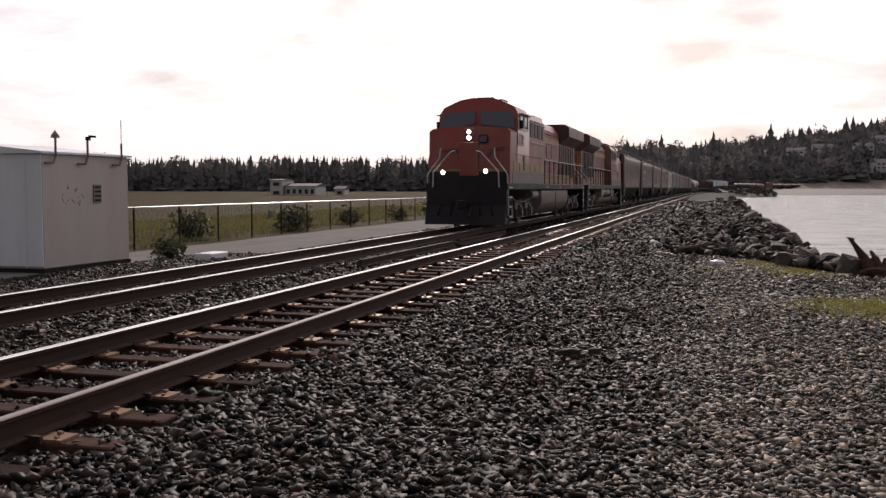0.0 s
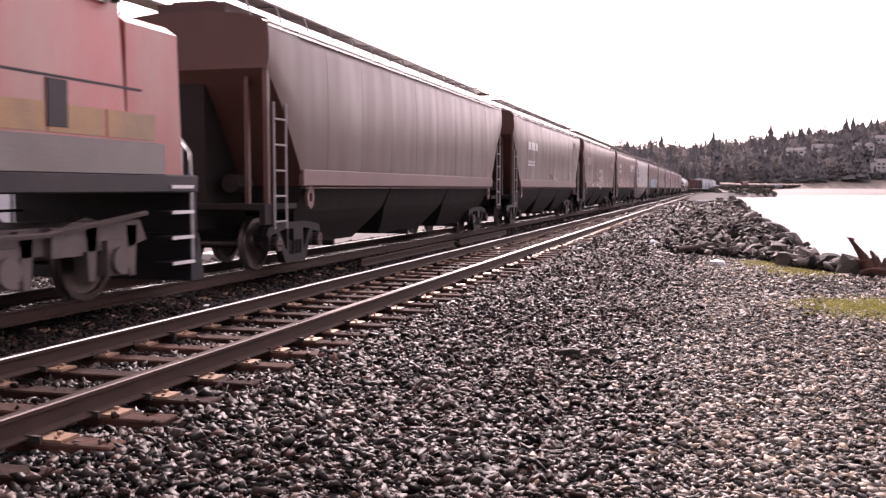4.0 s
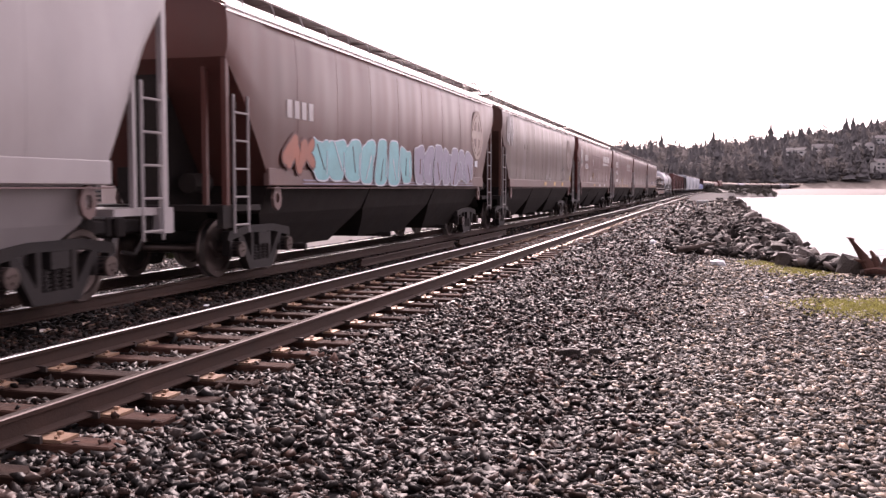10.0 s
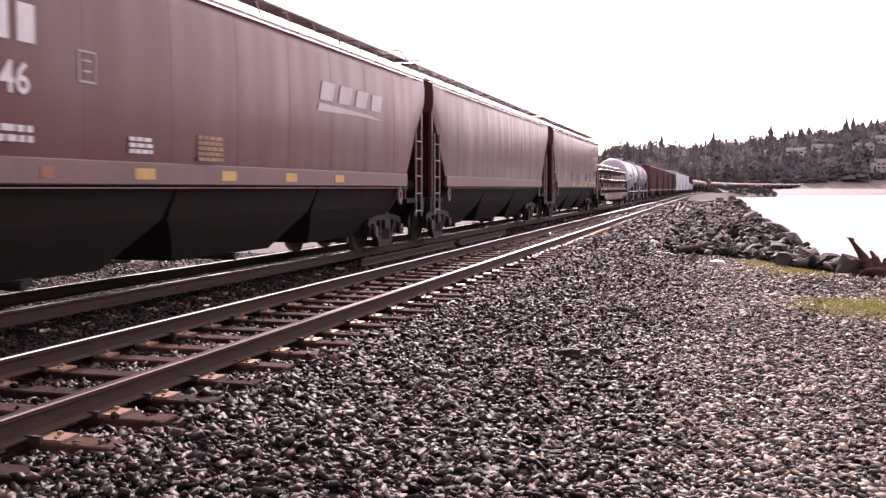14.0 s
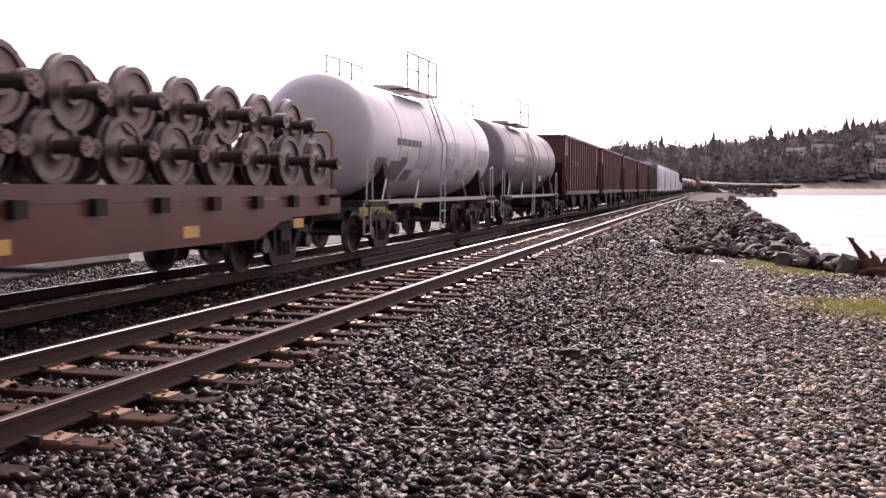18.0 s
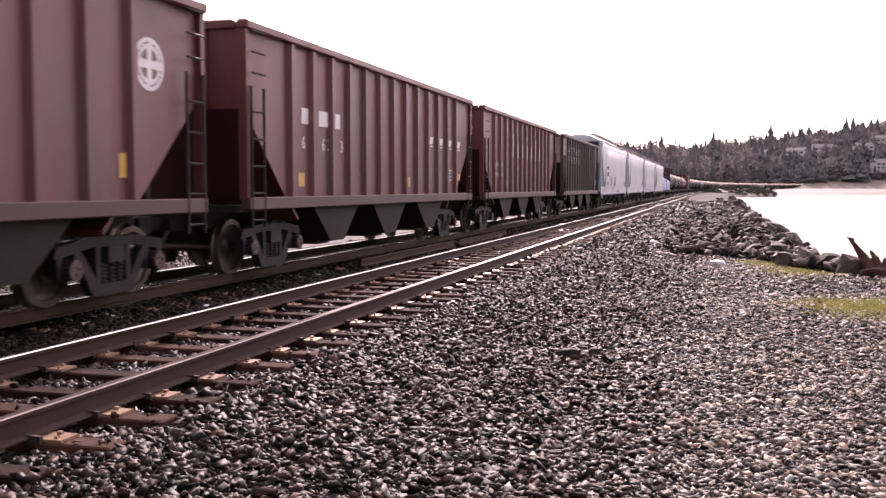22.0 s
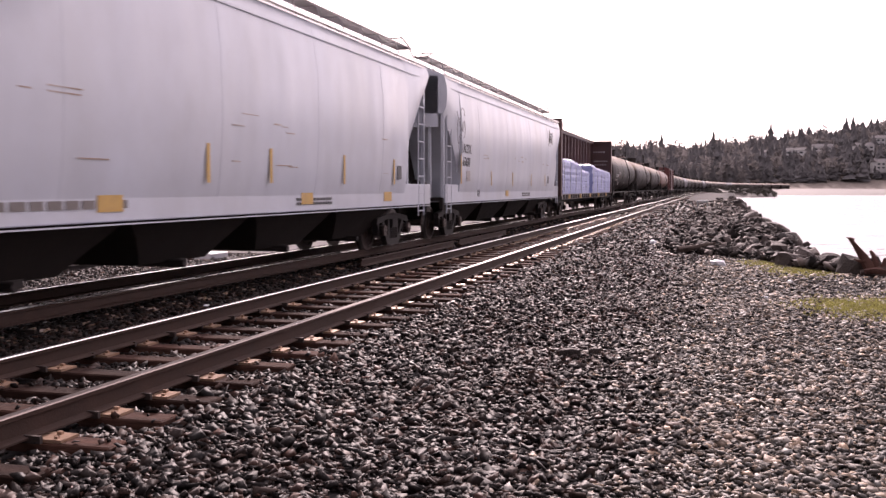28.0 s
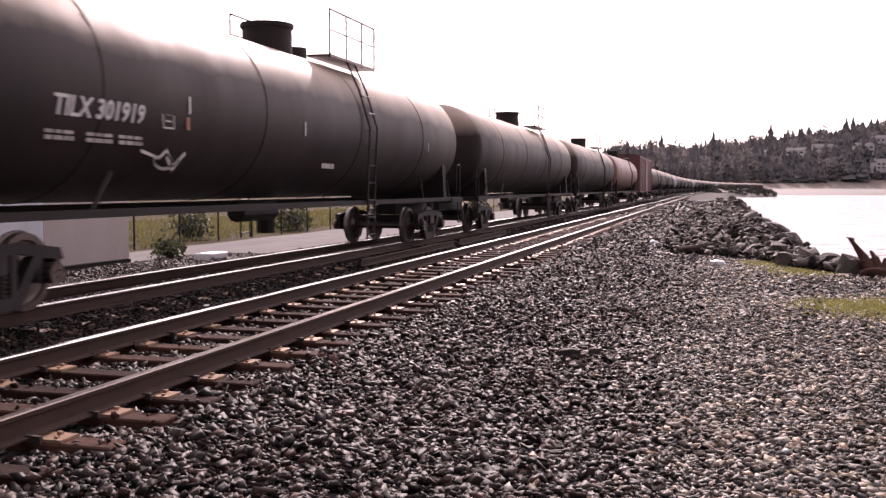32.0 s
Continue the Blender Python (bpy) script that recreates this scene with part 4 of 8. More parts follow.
def building(name, x, y, w, d, h, label, roof_h=1.5, rows=1, cols=4, turn=0.0, z=None):
    b = empty(name, label, "building", at=pose(x, y, z if z is not None else ground_z(x, y), 0, 0, turn))
    bm = bmesh.new()
    box(bm, 0, 0, h / 2 - 1, w, d, h + 2)
    part("wall", bm, M_WALLPALE, b)
    bm = bmesh.new()
    prism(bm, [(-d / 2 - 0.4, h), (d / 2 + 0.4, h), (0, h + roof_h)], -w / 2 - 0.4, w / 2 + 0.4, "x")
    part("roof", bm, M_ROOF, b)
    for r_ in range(rows):
        for c in range(cols):
            bm = bmesh.new()
            box(bm, -w / 2 + w * (c + 0.5) / cols, -d / 2 - 0.03, h * (r_ + 0.5) / rows, w / cols * 0.5, 0.1, h / rows * 0.4)
            part("window", bm, M_GLASSDARK, b)
    return b


def buildings():
    building("control_building", -124.4, 268, 4.0, 8, 5.0, "white two-storey block beside a long low hall in the field", 0.3, 2, 1, z=-1.2)
    building("field_hall", -117.2, 269, 9.6, 8, 3.2, "long low pale hall in the field", 0.8, 1, 5, z=-1.2)
    building("field_hut", -108, 275, 3, 4, 2.4, "small dark hut in the field", 0.8, 1, 1, z=-1.2)
    rng = random.Random(6)
    for i in range(12):
        y = rng.uniform(640, 760)
        x = rng.uniform(-20, 250)
        yy = y + 90 * smooth01(-250, 250, x)
        building("hillside_house", x, yy - 8, rng.uniform(9, 14), 9, rng.uniform(4.5, 7), "pale house among the trees on the hillside", 2.4, 2, 3, rng.uniform(-25, 25), z=hill_z(x, y) + 4)


buildings()


def far_shore():
    v, f = [], []
    pts = [(x, 470 + 130 * smooth01(60, 200, x) - 40 * smooth01(30, -10, x)) for x in range(15, 420, 9)]
    for i, (x, y) in enumerate(pts):
        k = noise.noise(Vector((x * 0.05, 0, 0)))
        v += [(x, y - 4 + 2 * k, WATER_Z - 0.5), (x, y + 3, WATER_Z + 0.9 + 0.5 * k), (x, y + 260, 1.5)]
    for i in range(len(pts) - 1):
        for k in (0, 1):
            f.append((i * 3 + k, i * 3 + 3 + k, i * 3 + 4 + k, i * 3 + 1 + k))
    return tagged(raw("far_beach", v, f, M_SAND, smooth=True), "low pale beach along the far shore of the bay", "beach", kind="structure")


far_shore()


def headland():
    """A low dark point of land where the line bends round the bay."""
    v, f, spots = [], [], []
    rng = random.Random(77)
    nx, ny = 22, 12
    for j in range(ny + 1):
        for i in range(nx + 1):
            x, y = -2 + 28 * i / nx, 355 + 80 * j / ny
            e = max(0.0, 1 - ((x - 8) / 16) ** 2 - ((y - 392) / 36) ** 2)
            z = -2.3 + 3.8 * e ** 0.6 + 0.6 * noise.noise(Vector((x * 0.4, y * 0.2, 4)))
            v.append((x, y, z))
            if e > 0.12:
                for _ in range(2):
                    spots.append((x + rng.uniform(-0.7, 0.7), y + rng.uniform(-3, 3), z - 0.5, rng.uniform(0.8, 1.7), 0.9, rng.randrange(9999)))
    for j in range(ny):
        for i in range(nx):
            a = j * (nx + 1) + i
            f.append((a, a + 1, a + nx + 2, a + nx + 1))
    tagged(raw("headland", v, f, M_ROCK, smooth=True), "low dark rocky point at the bend of the line", "headland", kind="structure")
    forest("headland_scrub", "dark low scrub on the rocky point", spots, broad_arrays, M_SCRUB)


headland()


def signal_cabinet():
    b = empty("signal_gantry", "pale metal signal cabinet on a post beside the line", "signal box", at=pose(-0.9, 88, -0.5))
    bm = bmesh.new()
    box(bm, 0, 0, 0.75, 0.95, 0.6, 0.22)
    bevel(bm, 0.03)
    part("cabinet", bm, M_WALLPALE, b)
    bm = bmesh.new()
    for x in (-0.4, 0.4):
        bm = bmesh.new()
        rod(bm, (x, 0, 0), (x, 0, 0.66), 0.05)
        part("leg", bm, M_WALLPALE, b)


signal_cabinet()


# ---- rolling stock: x across the track, y along it with the leading end at -y, z up from the rail ----
LET = Matrix(((0, 0, 1, 0), (1, 0, 0, 0), (0, 1, 0, 0), (0, 0, 0, 1)))   # upright lettering on the side that faces +x
MOVERS = []          # (thing, distance of its centre at the start, height, turn, across)


def wheelset_mesh(r=0.46, name="wheelset"):
    bm = bmesh.new()
    rod(bm, (-1.08, 0, 0), (1.08, 0, 0), 0.085, 10)
    for s in (-1, 1):
        rod(bm, (s * 1.06, 0, 0), (s * 1.245, 0, 0), 0.125, 12)
        for k in range(3):
            rod(bm, (s * 1.24, 0.05 * math.cos(2.094 * k), 0.05 * math.sin(2.094 * k)), (s * 1.262, 0.05 * math.cos(2.094 * k), 0.05 * math.sin(2.094 * k)), 0.018, 6)
        a = [(0.685, r + 0.025), (0.715, r + 0.025), (0.735, r), (0.82, r - 0.006), (0.82, r - 0.085), (0.785, r - 0.10), (0.765, 0.22), (0.80, 0.16), (0.84, 0.15), (0.84, 0.08)]
        a += [(0.66, 0.08), (0.66, 0.15), (0.70, 0.2), (0.715, r - 0.1), (0.685, r - 0.08)]
        n, seg = len(a), 22
        ring = [[bm.verts.new((s * x, q * math.cos(6.2832 * k / seg), q * math.sin(6.2832 * k / seg))) for x, q in a] for k in range(seg)]
        for k in range(seg):
            for i in range(n):
                fc = bm.faces.new((ring[k][i], ring[k][(i + 1) % n], ring[(k + 1) % seg][(i + 1) % n], ring[(k + 1) % seg][i]))
                if i == 2:
                    fc.material_index = 1
    return mesh_of(name, bm, [M_WHEEL, M_WHEELRIM], smooth=True)


WHEELSET = wheelset_mesh()
WHEELSET_BIG = wheelset_mesh(0.53)


def bogie_mesh():
    """Three-piece freight truck: two cast side frames with open windows and springs, a bolster between."""
    bm = bmesh.new()
    for s in (-1, 1):
        x0, x1 = sorted((s * 1.00, s * 1.13))
        prism(bm, [(-1.16, 0.60), (-1.10, 0.74), (-0.50, 0.82), (0.50, 0.82), (1.10, 0.74), (1.16, 0.60), (0.95, 0.62), (0.45, 0.70), (-0.45, 0.70), (-0.95, 0.62)], x0, x1, "x")
        prism(bm, [(-0.42, 0.10), (0.42, 0.10), (0.34, 0.24), (-0.34, 0.24)], x0, x1, "x")
        for k in (-1, 1):
            prism(bm, [(k * 0.78, 0.66), (k * 0.64, 0.66), (k * 0.30, 0.22), (k * 0.42, 0.10)], x0, x1, "x")          # diagonal
            prism(bm, [(k * 0.27, 0.72), (k * 0.36, 0.72), (k * 0.36, 0.20), (k * 0.27, 0.20)], x0, x1, "x")          # column
            for j in (-0.16, 0.16):
                prism(bm, [(k * 0.889 + j - 0.05, 0.66), (k * 0.889 + j + 0.05, 0.66), (k * 0.889 + j + 0.04, 0.36), (k * 0.889 + j - 0.04, 0.36)], x0, x1, "x")
            rod(bm, (s * 1.02, k * 0.889, 0.46), (s * 1.20, k * 0.889, 0.46), 0.125, 14)
            rod(bm, (s * 1.20, k * 0.889, 0.46), (s * 1.215, k * 0.889, 0.46), 0.085, 14)
        for k in (-0.17, 0, 0.17):
            for q in range(5):
                rod(bm, (s * 1.07, k, 0.25 + q * 0.05), (s * 1.07, k, 0.275 + q * 0.05), 0.075, 8)
            rod(bm, (s * 1.07, k, 0.24), (s * 1.07, k, 0.50), 0.05, 8)
    box(bm, 0, 0, 0.60, 2.36, 0.34, 0.20)
    for k in (-0.55, 0.55):
        box(bm, 0, k, 0.42, 1.7, 0.10, 0.12)
        for s in (-1, 1):
            box(bm, s * 0.76, k * 0.86, 0.44, 0.12, 0.09, 0.30)       # brake shoes
    return mesh_of("bogie", bm, M_TRUCK)


BOGIE = bogie_mesh()


def bogies(car, dist):
    for y in (-dist, dist):
        b = share("bogie", BOGIE, car, pose(0, y, 0))
        for k in (-0.889, 0.889):
            share("wheelset", WHEELSET, b, pose(0, k, 0.46))


def coupler_mesh():
    bm = bmesh.new()
    box(bm, 0, 0.35, 0.86, 0.16, 0.7, 0.2)
    box(bm, 0.04, -0.03, 0.86, 0.30, 0.24, 0.30)
    bevel(bm, 0.03)
    pipe(bm, [(0.25, 0.5, 0.75), (0.25, 0.2, 0.45), (0.2, -0.05, 0.5)], 0.03)
    return mesh_of("coupler", bm, M_TRUCK)


COUPLER = coupler_mesh()


def couplers(car, hl):
    share("coupler", COUPLER, car, pose(0, -hl + 0.02, 0))
    share("coupler", COUPLER, car, pose(0, hl - 0.02, 0, 0, 0, 180))


def ladder_bm(bm, x, y, z0, z1, w=0.42, step=0.40, along_y=True, r=0.018):
    a = (0, w / 2) if along_y else (w / 2, 0)
    for s in (-1, 1):
        rod(bm, (x + s * a[0], y + s * a[1], z0), (x + s * a[0], y + s * a[1], z1), r * 1.3, 5)
    n = int((z1 - z0) / step)
    for i in range(n + 1):
        z = z0 + 0.12 + i * step
        if z < z1:
            rod(bm, (x - a[0], y - a[1], z), (x + a[0], y + a[1], z), r, 5)


def side_panel(name, car, material, y, z, w, h, x, label=""):
    bm = bmesh.new()
    box(bm, x, y + w / 2, z + h / 2, 0.006, w, h)
    return part(name, bm, material, car, label)


def letters(car, body, y, z, size, material, x, name="lettering", bold=0.0):
    me = text_mesh(body, size, material, bold=bold)
    return share(name, me, car, Matrix.Translation((x, y, z)) @ LET)


def bars(car, y, z, w, h, material, x, rows=1, gap=0.5, seed=1, name="marking"):
    """Writing too small to read, as rows of short bars."""
    rng = random.Random(seed)
    bm = bmesh.new()
    for r_ in range(rows):
        q = 0.0
        while q < w:
            ln = min(rng.uniform(0.5, 1.6) * h * 2.2, w - q)
            box(bm, x, y + q + ln / 2, z - r_ * h * (1 + gap) + h / 2, 0.006, ln, h)
            q += ln + h * 0.6
    return part(name, bm, material, car)


def slanted(car, y, z, w, h, material, x, count=4, lean=0.25, name="railway_emblem", swoosh=True):
    """A company mark as plain shapes: slanting blocks over a long wedge."""
    bm = bmesh.new()
    cw = w / count
    for i in range(count):
        a = y + i * cw
        prism(bm, [(a, z), (a + cw * 0.68, z), (a + cw * 0.68 + h * lean, z + h), (a + h * lean, z + h)], x - 0.003, x + 0.003, "x")
    if swoosh:
        prism(bm, [(y - 0.12, z - h * 0.62), (y - 0.02, z - h * 0.18), (y + w * 0.7, z - h * 0.30), (y + w, z - h * 0.52), (y + w * 0.5, z - h * 0.5)], x - 0.003, x + 0.003, "x")
    return part(name, bm, material, car)


def round_emblem(car, y, z, r, material, x, under=None):
    """A painted disc: pale ring and cross, the four quarters open to the car's own paint, dashes round the ring."""
    disc = bmesh.new()
    prism(disc, [(y + r * math.cos(6.2832 * i / 28), z + r * math.sin(6.2832 * i / 28)) for i in range(28)], x - 0.003, x + 0.001, "x")
    d = part("round_emblem", disc, material, car)
    for q in range(4):
        a0 = radians(90 * q + 18)
        ol = [(y + 0.20 * r * math.cos(radians(90 * q + 45)), z + 0.20 * r * math.sin(radians(90 * q + 45)))]
        ol += [(y + 0.60 * r * math.cos(a0 + radians(54) * i / 5), z + 0.60 * r * math.sin(a0 + radians(54) * i / 5)) for i in range(6)]
        bm = bmesh.new()
        prism(bm, ol, x, x + 0.003, "x")
        part("emblem_quarter", bm, under or M_OXIDE, d)
    bm = bmesh.new()
    for i in range(22):
        if i % 11 not in (0, 5):
            a = 6.2832 * i / 22
            box(bm, x + 0.002, y + 0.80 * r * math.cos(a), z + 0.80 * r * math.sin(a), 0.004, 0.07 * r, 0.16 * r, Matrix.Rotation(a, 4, "X"))
    part("emblem_lettering", bm, under or M_OXIDE, d)
    return d


def bubble_letters(car, y, z, w, h, n, fill, edge, inner, x, seed):
    """A throw-up of fat overlapping letters that form no word: pale edge, flat fill, an open middle and a highlight."""
    rng = random.Random(seed)
    cw = w / n
    for i in range(n):
        cy, lean = y + (i + 0.5) * cw, rng.uniform(-0.10, 0.22)
        hh, ww = h * rng.uniform(0.82, 1.0), cw * rng.uniform(0.50, 0.60)
        notch = rng.uniform(0, 6.28)

        def outline(grow):
            pts = []
            for k in range(22):
                a = 6.2832 * k / 22
                ca, sa = math.cos(a), math.sin(a)
                e = 0.62
                px, pz = math.copysign(abs(ca) ** e, ca), math.copysign(abs(sa) ** e, sa)
                q = 1 - 0.34 * max(0.0, math.cos(a - notch)) ** 8 - 0.22 * max(0.0, math.cos(a - notch - 2.4)) ** 8
                pz = pz * q * (hh / 2 + grow)
                pts.append((cy + px * q * (ww + grow) + lean * pz, z + h * 0.5 + pz))
            return pts
        dx = 0.0012 * (i % 3)
        for nm, mt, ol, lift in (("letter_edge", edge, outline(0.030), 0.0), ("letter_fill", fill, outline(0.0), 0.004)):
            bm = bmesh.new()
            prism(bm, ol, x - 0.003 + lift + dx, x + lift + dx, "x")
            part(nm, bm, mt, car, "sprayed bubble letter, " + ("outline" if lift == 0 else "fill"))
        iz = z + h * rng.uniform(0.22, 0.6)
        slit = rng.uniform(-0.5, 0.5) * ww
        strokes(car, [[(cy - slit, z + h * rng.uniform(0.05, 0.3)), (cy + slit, z + h * rng.uniform(0.5, 0.85))]], edge if i % 2 else inner, x + 0.009, 0.016, "letter_detail", "slanting line across a letter")
        strokes(car, [[(cy + ww * 0.55, z + h * 0.2), (cy + ww * 0.62 + lean * 0.2, z + h * 0.62)]], edge, x + 0.011, 0.012, "letter_highlight", "pale highlight line")


def graffiti(car, y, z, w, h, fill, edge, x, count, seed, name="graffiti"):
    """Sprayed lettering with no readable word: fat overlapping rounded strokes with a pale edge."""
    rng = random.Random(seed)
    for mtl, grow, dx in ((edge, 0.045, 0.0), (fill, 0.0, 0.004)):
        rg = random.Random(seed)
        bm = bmesh.new()
        cw = w / count
        for i in range(count):
            cy = y + (i + 0.5) * cw
            for k in range(3):
                a = (cy + rg.uniform(-0.5, 0.5) * cw, z + rg.uniform(0.05, 0.4) * h)
                b = (cy + rg.uniform(-0.55, 0.55) * cw, z + rg.uniform(0.6, 1.0) * h)
                t = rg.uniform(0.15, 0.23) * h + grow
                dy, dz = b[0] - a[0], b[1] - a[1]
                ln = math.hypot(dy, dz)
                u_, v_ = dy / ln, dz / ln
                pts = []
                for c0, s0 in ((a, 1.57), (b, -1.57)):
                    for q in range(5):
                        ang = math.atan2(v_, u_) + s0 + q * math.pi / 4
                        pts.append((c0[0] + t * math.cos(ang), c0[1] + t * math.sin(ang)))
                prism(bm, pts, x - 0.003 + dx + 0.0004 * (i * 3 + k), x + 0.003 + dx + 0.0004 * (i * 3 + k), "x")
        part(name, bm, mtl, car, "sprayed graffiti, " + ("fill" if dx else "outline"))


def scribble(car, y, z, w, h, material, x, seed, n=5):
    """A sprayed tag: looping strokes side by side, no readable word."""
    rng = random.Random(seed)
    cw, lines = w / n, []
    for k in range(n):
        cy, cz = y + (k + 0.5) * cw, z + h / 2
        a0, turn = rng.uniform(0, 6.28), rng.choice((-1, 1)) * rng.uniform(3.5, 7.0)
        ry, rz = cw * rng.uniform(0.35, 0.8), h * rng.uniform(0.3, 0.5)
        ln = []
        for q in range(15):
            f = q / 14
            ln.append((min(max(cy + ry * math.cos(a0 + turn * f) + (f - 0.5) * cw * 0.8, y), y + w), min(max(cz + rz * math.sin(a0 + turn * f * 1.3), z), z + h)))
        lines.append(ln)
    strokes(car, lines, material, x, 0.014, "graffiti_line", "thin sprayed tag")


def strokes(car, lines, material, x, r=0.02, name="graffiti_line", label="sprayed line drawing"):
    """Spray-can lines through the given points (along, up) on the side."""
    bm = bmesh.new()
    for ln in lines:
        pts = [(x, a, b) for a, b in ln]
        for p, q in zip(pts, pts[1:]):
            d = (Vector(q) - Vector(p)).length
            if d > 0.004:
                u_, v_ = (q[1] - p[1]) / d * r, (q[2] - p[2]) / d * r
                prism(bm, [(p[1] - v_ - u_, p[2] + u_ - v_), (p[1] + v_ - u_, p[2] - u_ - v_), (q[1] + v_ + u_, q[2] - u_ + v_), (q[1] - v_ + u_, q[2] + u_ + v_)], x - 0.003, x + 0.003, "x")
    return part(name, bm, material, car, label)


def arc(cy, cz, ry, rz, a0, a1, n=10):
    """Points on part of an ellipse, degrees from the along direction."""
    return [(cy + ry * math.cos(radians(a0 + (a1 - a0) * i / n)), cz + rz * math.sin(radians(a0 + (a1 - a0) * i / n))) for i in range(n + 1)]


def frame_box(car, y, z, w, h, material, x, name="stencil_box"):
    """A stencilled rectangle with short bars inside."""
    strokes(car, [[(y, z), (y + w, z), (y + w, z + h), (y, z + h), (y, z)], [(y + w * 0.3, z + h * 0.7), (y + w * 0.7, z + h * 0.7)], [(y + w * 0.3, z + h * 0.35), (y + w * 0.7, z + h * 0.35)]], material, x, 0.012, name, "stencilled data box")


# -- covered hopper --
def covered_hopper(L, paint, label, sill=(1.46, 1.75), top=4.12, bays=3, W=3.0, inset=0.72, notch=1.5, rail_side=True, belly=None, seams=9, notch_z=3.35, bulge=0.05, curve=((0, 1.0), (0.35, 0.72), (0.75, 0.28), (1.0, 0.0))):
    car = empty("covered_hopper", label, "covered hopper", "covered hoppers in the train")
    hl, hw = L / 2, W / 2
    yt = hl - inset
    yb = yt - notch
    z0, z1 = sill
    # body: bulging sides, arched roof, end slopes
    bm = bmesh.new()
    secs = []
    prof = [(0.0, -0.03), (0.18, bulge * 0.6), (0.42, bulge), (0.70, bulge * 0.9), (0.90, bulge * 0.3), (1.0, -0.03)]
    ys = [(-yt + notch * a, z0 + (notch_z - z0) * b) for a, b in curve]
    ys += [(-yb + 2 * yb * i / 8, z0) for i in range(1, 8)]
    ys += [(-a, b) for a, b in ys[len(curve) - 1::-1]]
    for y, zb in ys:
        ring = []
        for k, (f, dx) in enumerate(prof):
            z = zb + (top - zb) * f
            ring.append((hw + dx * (1 if zb == z0 else 0.6), z))
        arch = [(hw - 0.10, top + 0.06), (hw * 0.66, top + 0.17), (hw * 0.30, top + 0.23)]
        right = ring + arch
        pts = right + [(-a, b) for a, b in right[::-1]]
        secs.append([bm.verts.new((a, y, b)) for a, b in pts])
    n = len(secs[0])
    for j in range(len(secs) - 1):
        for i in range(n):
            bm.faces.new((secs[j][i], secs[j][(i + 1) % n], secs[j + 1][(i + 1) % n], secs[j + 1][i]))
    bm.faces.new(secs[0])
    bm.faces.new(secs[-1][::-1])
    part("body", bm, paint, car, smooth=True)
    # seams on the sides
    for s in (-1, 1):
        bm = bmesh.new()
        for k in range(len(prof) - 1):
            (fa, da), (fb, db) = prof[k], prof[k + 1]
            rod(bm, (s * (hw + da - 0.0135), 0, z0 + (top - z0) * fa), (s * (hw + db - 0.0135), 0, z0 + (top - z0) * fb), 0.016, 4)
        me = mesh_of("side_seam", bm, paint)
        for i in range(seams):
            share("side_seam", me, car, pose(0, -yb + 2 * yb * (i + 0.5) / seams, 0))
    # roof edge angle, its sun highlight given by the pale colour
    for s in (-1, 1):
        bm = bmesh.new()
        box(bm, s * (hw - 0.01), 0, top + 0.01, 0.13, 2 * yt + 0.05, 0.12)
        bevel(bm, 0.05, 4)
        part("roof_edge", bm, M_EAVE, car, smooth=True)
        bm = bmesh.new()
        box(bm, s * (hw - 0.03), 0, (z0 + z1) / 2, 0.10, 2 * (yb + 0.15 if rail_side else hl - 0.75), z1 - z0)
        bevel(bm, 0.015)
        part("side_sill", bm, M_SILL if paint in (M_OXIDE, M_OXIDE2, M_DRAB) else paint, car)
        bm = bmesh.new()
        box(bm, s * (hw - 0.01), 0, z0 - 0.035, 0.10, 2 * (yb + 0.1 if rail_side else hl - 0.8), 0.016)
        part("sill_lip", bm, M_SILL if rail_side else paint, car)
        for e in (-1, 1) if rail_side else ():
            ring_y, ring_z = e * (yb - 0.25), z0 - 0.20
            bm = bmesh.new()
            ring = [[bm.verts.new((s * xx, ring_y + q * math.cos(0.7854 * k), ring_z + 1.3 * q * math.sin(0.7854 * k))) for xx, q in ((hw - 0.07, 0.07), (hw - 0.02, 0.07), (hw - 0.02, 0.16), (hw - 0.07, 0.16))] for k in range(8)]
            for k in range(8):
                for i in range(4):
                    bm.faces.new((ring[k][i], ring[k][(i + 1) % 4], ring[(k + 1) % 8][(i + 1) % 4], ring[(k + 1) % 8][i]))
            part("jacking_lug", bm, M_SILL, car)
    if not rail_side:                        # ledge under the roof and a closed upper end
        for s in (-1, 1):
            bm = bmesh.new()
            box(bm, s * (hw + 0.035), 0, top - 0.30, 0.05, 2 * yt - 0.1, 0.035)
            part("side_ledge", bm, paint, car)
            bm = bmesh.new()
            box(bm, 0, s * (yt - 0.02), (3.05 + top) / 2, W - 0.35, 0.04, top - 3.05)
            part("end_panel", bm, paint, car)
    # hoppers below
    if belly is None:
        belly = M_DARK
    span = 2 * yb / bays
    for b in range(bays):
        c = -yb + span * (b + 0.5)
        bm = bmesh.new()
        v = []
        chute = ((z0 + 0.02, span * 0.497, hw - 0.06), (1.0, span * 0.485, 1.22), (0.80, span * 0.5 - 0.34, 1.10), (0.58, span * 0.5 - 0.62, 0.95), (0.36, span * 0.5 - 0.86, 0.80))
        for z, wy, wx in chute:
            v.append([bm.verts.new((sx * wx, c + sy * wy, z)) for sx, sy in ((-1, -1), (1, -1), (1, 1), (-1, 1))])
        for j in range(len(v) - 1):
            for i in range(4):
                bm.faces.new((v[j][i], v[j][(i + 1) % 4], v[j + 1][(i + 1) % 4], v[j + 1][i]))
        bm.faces.new(v[-1])
        bm.faces.new(v[0])
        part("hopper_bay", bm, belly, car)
        bm = bmesh.new()
